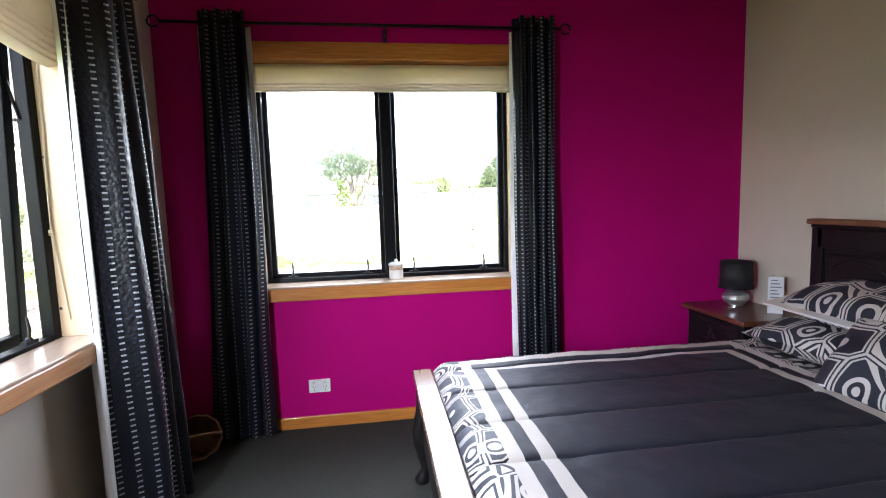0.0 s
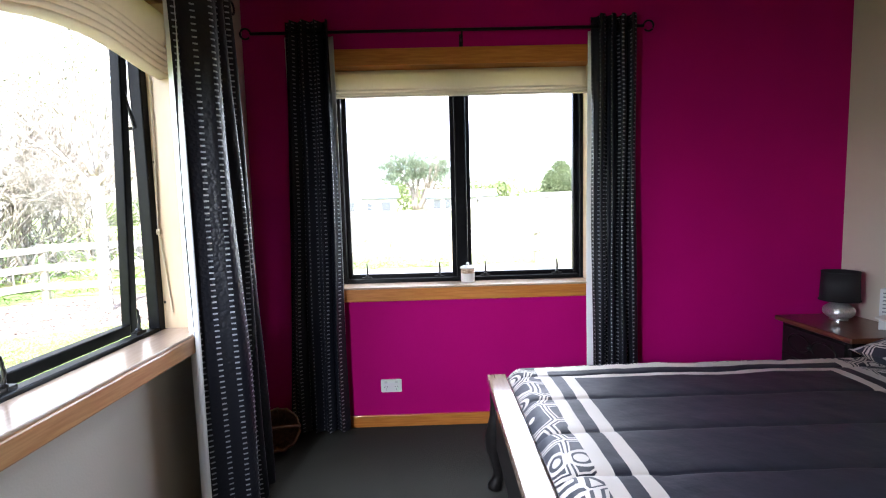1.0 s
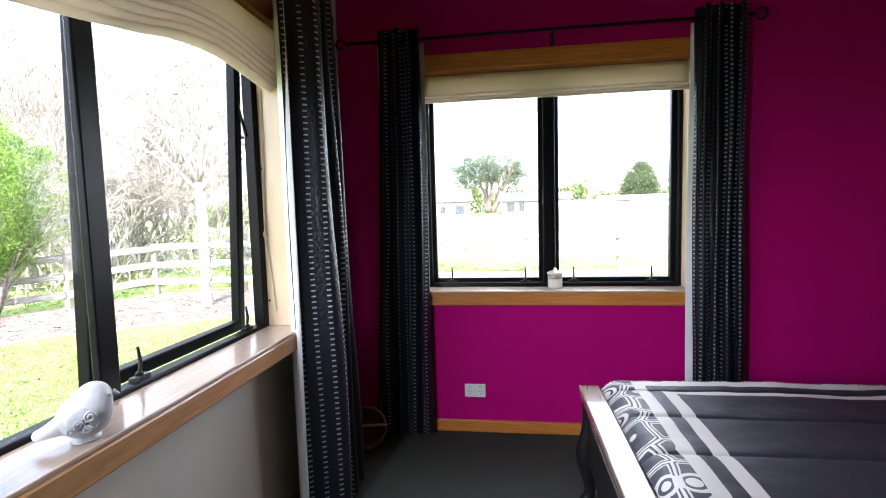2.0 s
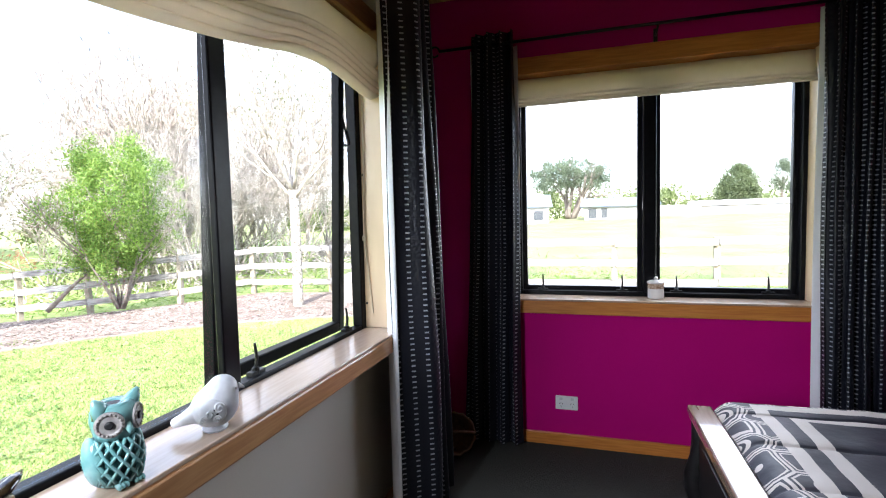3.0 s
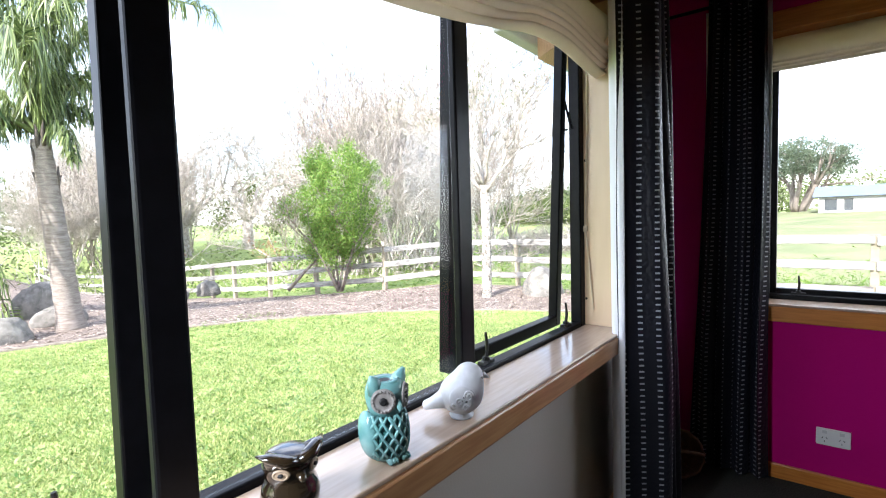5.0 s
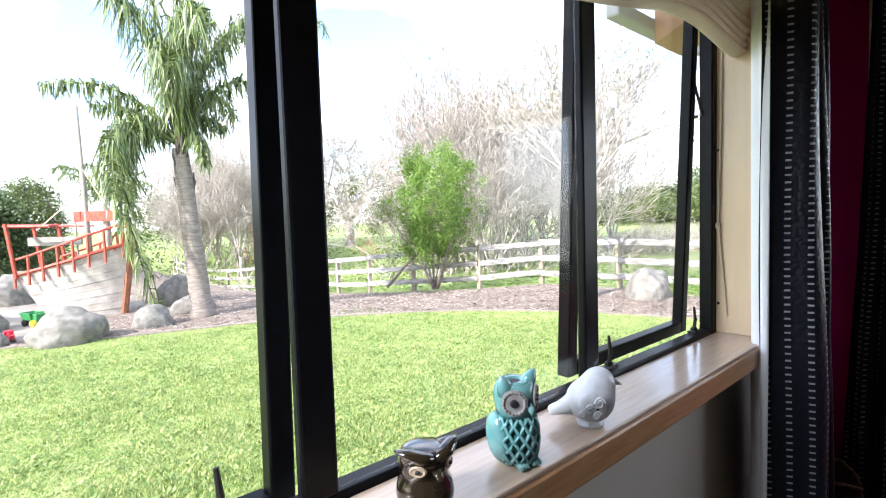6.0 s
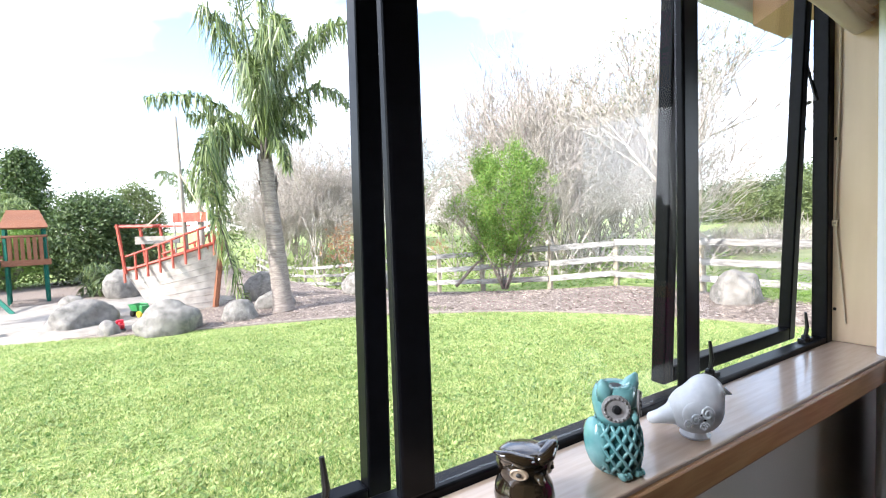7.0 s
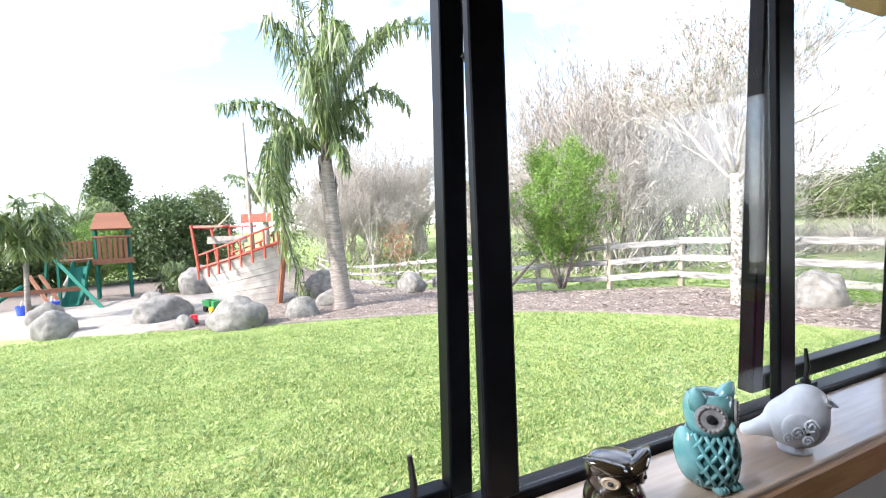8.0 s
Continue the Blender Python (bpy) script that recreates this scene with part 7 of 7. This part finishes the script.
# ---- play tower ----
def tower():
    c = pol(98.3, 15.6)
    tw = thing("play_tower", c, "green and cedar timber play tower with roof and slide", "play tower")
    f = (EYE8 - c); f.z = 0
    f.normalize()
    r = Vector((-f.y, f.x, 0))          # to the viewer's right when facing the tower is -r

    def Q(a, b, z):
        return c + Vector((0, 0, z)) + r * a + f * b
    g, dk = 0.36, 1.05
    for a in (-g, g):
        for b in (-g, g):
            part("leg", T([Q(a, b, -0.05), Q(a, b, 1.92)], 0.045, 4), GREENPAINT, tw)

    def slab(place, a0, a1, b0, b1, z0, z1):
        return Shape().add([place(a, b, z) for z in (z0, z1) for a, b in ((a0, b0), (a1, b0), (a1, b1), (a0, b1))], [(3, 2, 1, 0), (4, 5, 6, 7), (0, 1, 5, 4), (1, 2, 6, 5), (2, 3, 7, 6), (3, 0, 4, 7)])
    part("deck", slab(Q, -0.44, 0.44, -0.44, 0.44, dk - 0.07, dk), ORANGEWOOD, tw, "cedar deck")
    part("fascia", slab(Q, -0.46, 0.46, 0.442, 0.475, dk - 0.08, dk + 0.06), ORANGEWOOD, tw)
    for b in (g + 0.06, -g - 0.06):
        part("rail", T([Q(-0.42, b, dk + 0.62), Q(0.42, b, dk + 0.62)], 0.035, 4), ORANGEWOOD, tw)
        for k in range(6):
            a = -0.29 + 0.58 * k / 5
            part("slat", slab(Q, a - 0.036, a + 0.036, b + 0.008, b + 0.028, dk + 0.065, dk + 0.60), ORANGEWOOD, tw)
    for a in (g + 0.05, -g - 0.05):
        for k in range(4):
            b = -0.25 + 0.5 * k / 3
            part("slat", slab(Q, a - 0.01, a + 0.01, b - 0.036, b + 0.036, dk + 0.005, dk + 0.60), ORANGEWOOD, tw)
    rf = Shape()
    rf.add([Q(-0.43, 0.46, 1.88), Q(0.43, 0.46, 1.88), Q(0.29, 0, 2.30), Q(-0.29, 0, 2.30), Q(-0.43, -0.46, 1.88), Q(0.43, -0.46, 1.88)], [(0, 1, 2, 3), (5, 4, 3, 2), (1, 5, 2), (4, 0, 3)])
    part("roof", rf, ORANGEWOOD, tw, "cedar shingle roof", thick=0.03)
    for k in range(5):
        t = k / 5
        part("roof_board", Shape().add([Q(-0.445 + 0.14 * t, 0.49 - 0.46 * t, 1.885 + 0.42 * t), Q(0.445 - 0.14 * t, 0.49 - 0.46 * t, 1.885 + 0.42 * t), Q(0.425 - 0.14 * t, 0.39 - 0.46 * t, 1.98 + 0.42 * t), Q(-0.425 + 0.14 * t, 0.39 - 0.46 * t, 1.98 + 0.42 * t)], [(0, 1, 2, 3)]), ORANGEWOOD, tw, thick=0.015)
    # bridge deck, slide, ramp and swing beam; Ld points to the viewer's left
    Ld = Vector((f.y, -f.x, 0))

    def S(a, b, z):
        return c + Ld * a + f * b + Vector((0, 0, z))
    part("bridge", slab(S, 0.45, 1.22, -0.3, 0.3, 1.05, 1.12), ORANGEWOOD, tw)
    for z in (1.20, 1.56):
        part("rail", T([S(0.42, 0.34, z), S(1.22, 0.34, z)], 0.03, 4), ORANGEWOOD, tw)
    for k in range(8):
        part("slat", slab(S, 0.46 + 0.10 * k, 0.52 + 0.10 * k, 0.365, 0.385, 1.16, 1.60), ORANGEWOOD, tw)
    for a in (0.62, 1.16):
        part("leg", T([S(a, 0.2, -0.05), S(a, 0.2, 1.05)], 0.04, 4), GREENPAINT, tw)
    rows = []
    for i in range(15):
        t = i / 14
        z = 0.86 * (1 - smooth01(t)) + 0.08 + 0.05 * math.sin(t * 7)
        rows.append([S(0.48 + 0.25 * t, 0.4 + 1.1 * t, z + 0.16), S(0.48 + 0.25 * t, 0.4 + 1.1 * t, z), S(0.80 + 0.25 * t, 0.4 + 1.1 * t, z), S(0.80 + 0.25 * t, 0.4 + 1.1 * t, z + 0.16)])
    part("slide", Shape().sheet(rows), GREENPAINT, tw, "green wave slide", smooth=True, thick=0.02)
    part("slide_chute", T([S(0.66, 0.55, 0.40), S(0.72, 0.72, 0.62), S(0.90, 0.74, 0.72), S(1.02, 0.72, 0.52)], [0.05, 0.09, 0.09, 0.05], 10), GREYWOOD, tw, "pale grey slide lip", smooth=True)
    part("brace", T([S(1.30, 0.35, 1.32), S(0.22, 2.45, 0.0)], 0.052, 4), GREENPAINT, tw)
    part("brace", T([S(1.30, 0.30, 1.60), S(1.62, -1.4, 0.0)], 0.045, 4), GREENPAINT, tw)
    part("swing_beam", T([S(1.15, 0.40, 1.32), S(4.2, 0.55, 1.36)], 0.055, 4), GREENPAINT, tw)
    for a0 in (1.02, 1.22):
        part("ramp_board", slab(lambda a, b, z: S(a0 + 0.42 * a, 1.1 - 0.5 * a, 0.78 * a) + Ld * b + Vector((0, 0, z)), 0.0, 1.0, 0.0, 0.07, 0.0, 0.05), ORANGEWOOD, tw, "cedar ladder side")
    part("bench_board", slab(S, 0.62, 2.1, 1.45, 1.50, 0.44, 0.54), ORANGEWOOD, tw)
    part("glider_frame", T([S(2.35, 1.1, 0.08), S(2.15, 1.1, 0.35), S(1.85, 1.1, 0.55), S(1.75, 1.1, 0.62)], 0.045, 6), GREENPAINT, tw, smooth=True)
    for a in (2.6, 3.1):
        part("swing_rope", T([S(a, 0.55, 1.3), S(a, 0.75, 0.3)], 0.01, 5), CORD, tw)
    part("swing_seat", slab(S, 2.55, 3.15, 0.65, 0.9, 0.26, 0.31), BLUETOY, tw, "blue swing seat")
tower()


# ---- toys ----
def toy_truck(at, turn):
    t = thing("toy_truck", at, "green plastic toy dump truck with yellow wheels on sand", "toy")
    part("tray", Shape().add([(-0.20, -0.13, 0.16), (0.10, -0.13, 0.16), (0.10, 0.13, 0.16), (-0.20, 0.13, 0.16), (-0.26, -0.17, 0.34), (0.12, -0.17, 0.34), (0.12, 0.17, 0.34), (-0.26, 0.17, 0.34)], [(3, 2, 1, 0), (0, 1, 5, 4), (1, 2, 6, 5), (2, 3, 7, 6), (3, 0, 4, 7)]), GREENTOY, t, local=True, thick=0.012)
    part("cab", B(0.12, 0.27, -0.11, 0.11, 0.12, 0.32), GREENTOY, t, local=True, bevel=0.02)
    part("chassis", B(-0.2, 0.27, -0.08, 0.08, 0.08, 0.15), BLACKM, t, local=True)
    for x in (-0.13, 0.18):
        for y in (-0.13, 0.13):
            part("wheel", T([(x, y - 0.035, 0.085), (x, y + 0.035, 0.085)], 0.085, 14), YELLOWTOY if x > 0 else BLACKM, t, local=True)
    t.rotation_euler = (0, 0, radians(turn))
    t.scale = (0.68, 0.68, 0.68)
toy_truck(Vector((-11.45, 0.10, GZ + 0.075)), 30)


def toy_digger(at, mat, label):
    t = thing("toy_digger", at, label, "toy")
    part("body", B(-0.13, 0.13, -0.08, 0.08, 0.05, 0.15), mat, t, local=True, bevel=0.02)
    part("cab", B(-0.06, 0.05, -0.07, 0.07, 0.151, 0.23), mat, t, local=True, bevel=0.02)
    part("track", B(-0.15, 0.15, -0.10, 0.10, 0.0, 0.0495), BLACKM, t, local=True, bevel=0.015)
    part("arm", T([(0.1, 0, 0.13), (0.2, 0, 0.20), (0.28, 0, 0.08)], 0.018, 6), mat, t, local=True)
    t.scale = (0.8, 0.8, 0.8)
toy_digger(pol(91.6, 9.7, GZ + 0.02), REDTOY, "small red plastic toy digger beside a boulder")


def bucket(at, label):
    t = thing("toy_bucket", at, label, "bucket")
    part("body", Shape().lathe([(0.10, 0.0), (0.13, 0.24), (0.14, 0.245), (0.135, 0.25), (0.12, 0.24), (0.095, 0.02)], 20), BLUETOY, t, local=True)
    part("handle", T([(0.13 * math.cos(a), 0, 0.24 + 0.12 * math.sin(a)) for a in (math.pi * k / 12 for k in range(13))], 0.006, 6), WHITE_PLASTIC, t, local=True)
bucket(pol(105.3, 13.5, GZ + 0.03), "blue plastic bucket in the play area")
bucket(pol(103.2, 13.8, GZ + 0.03), "blue plastic bucket beside a boulder")
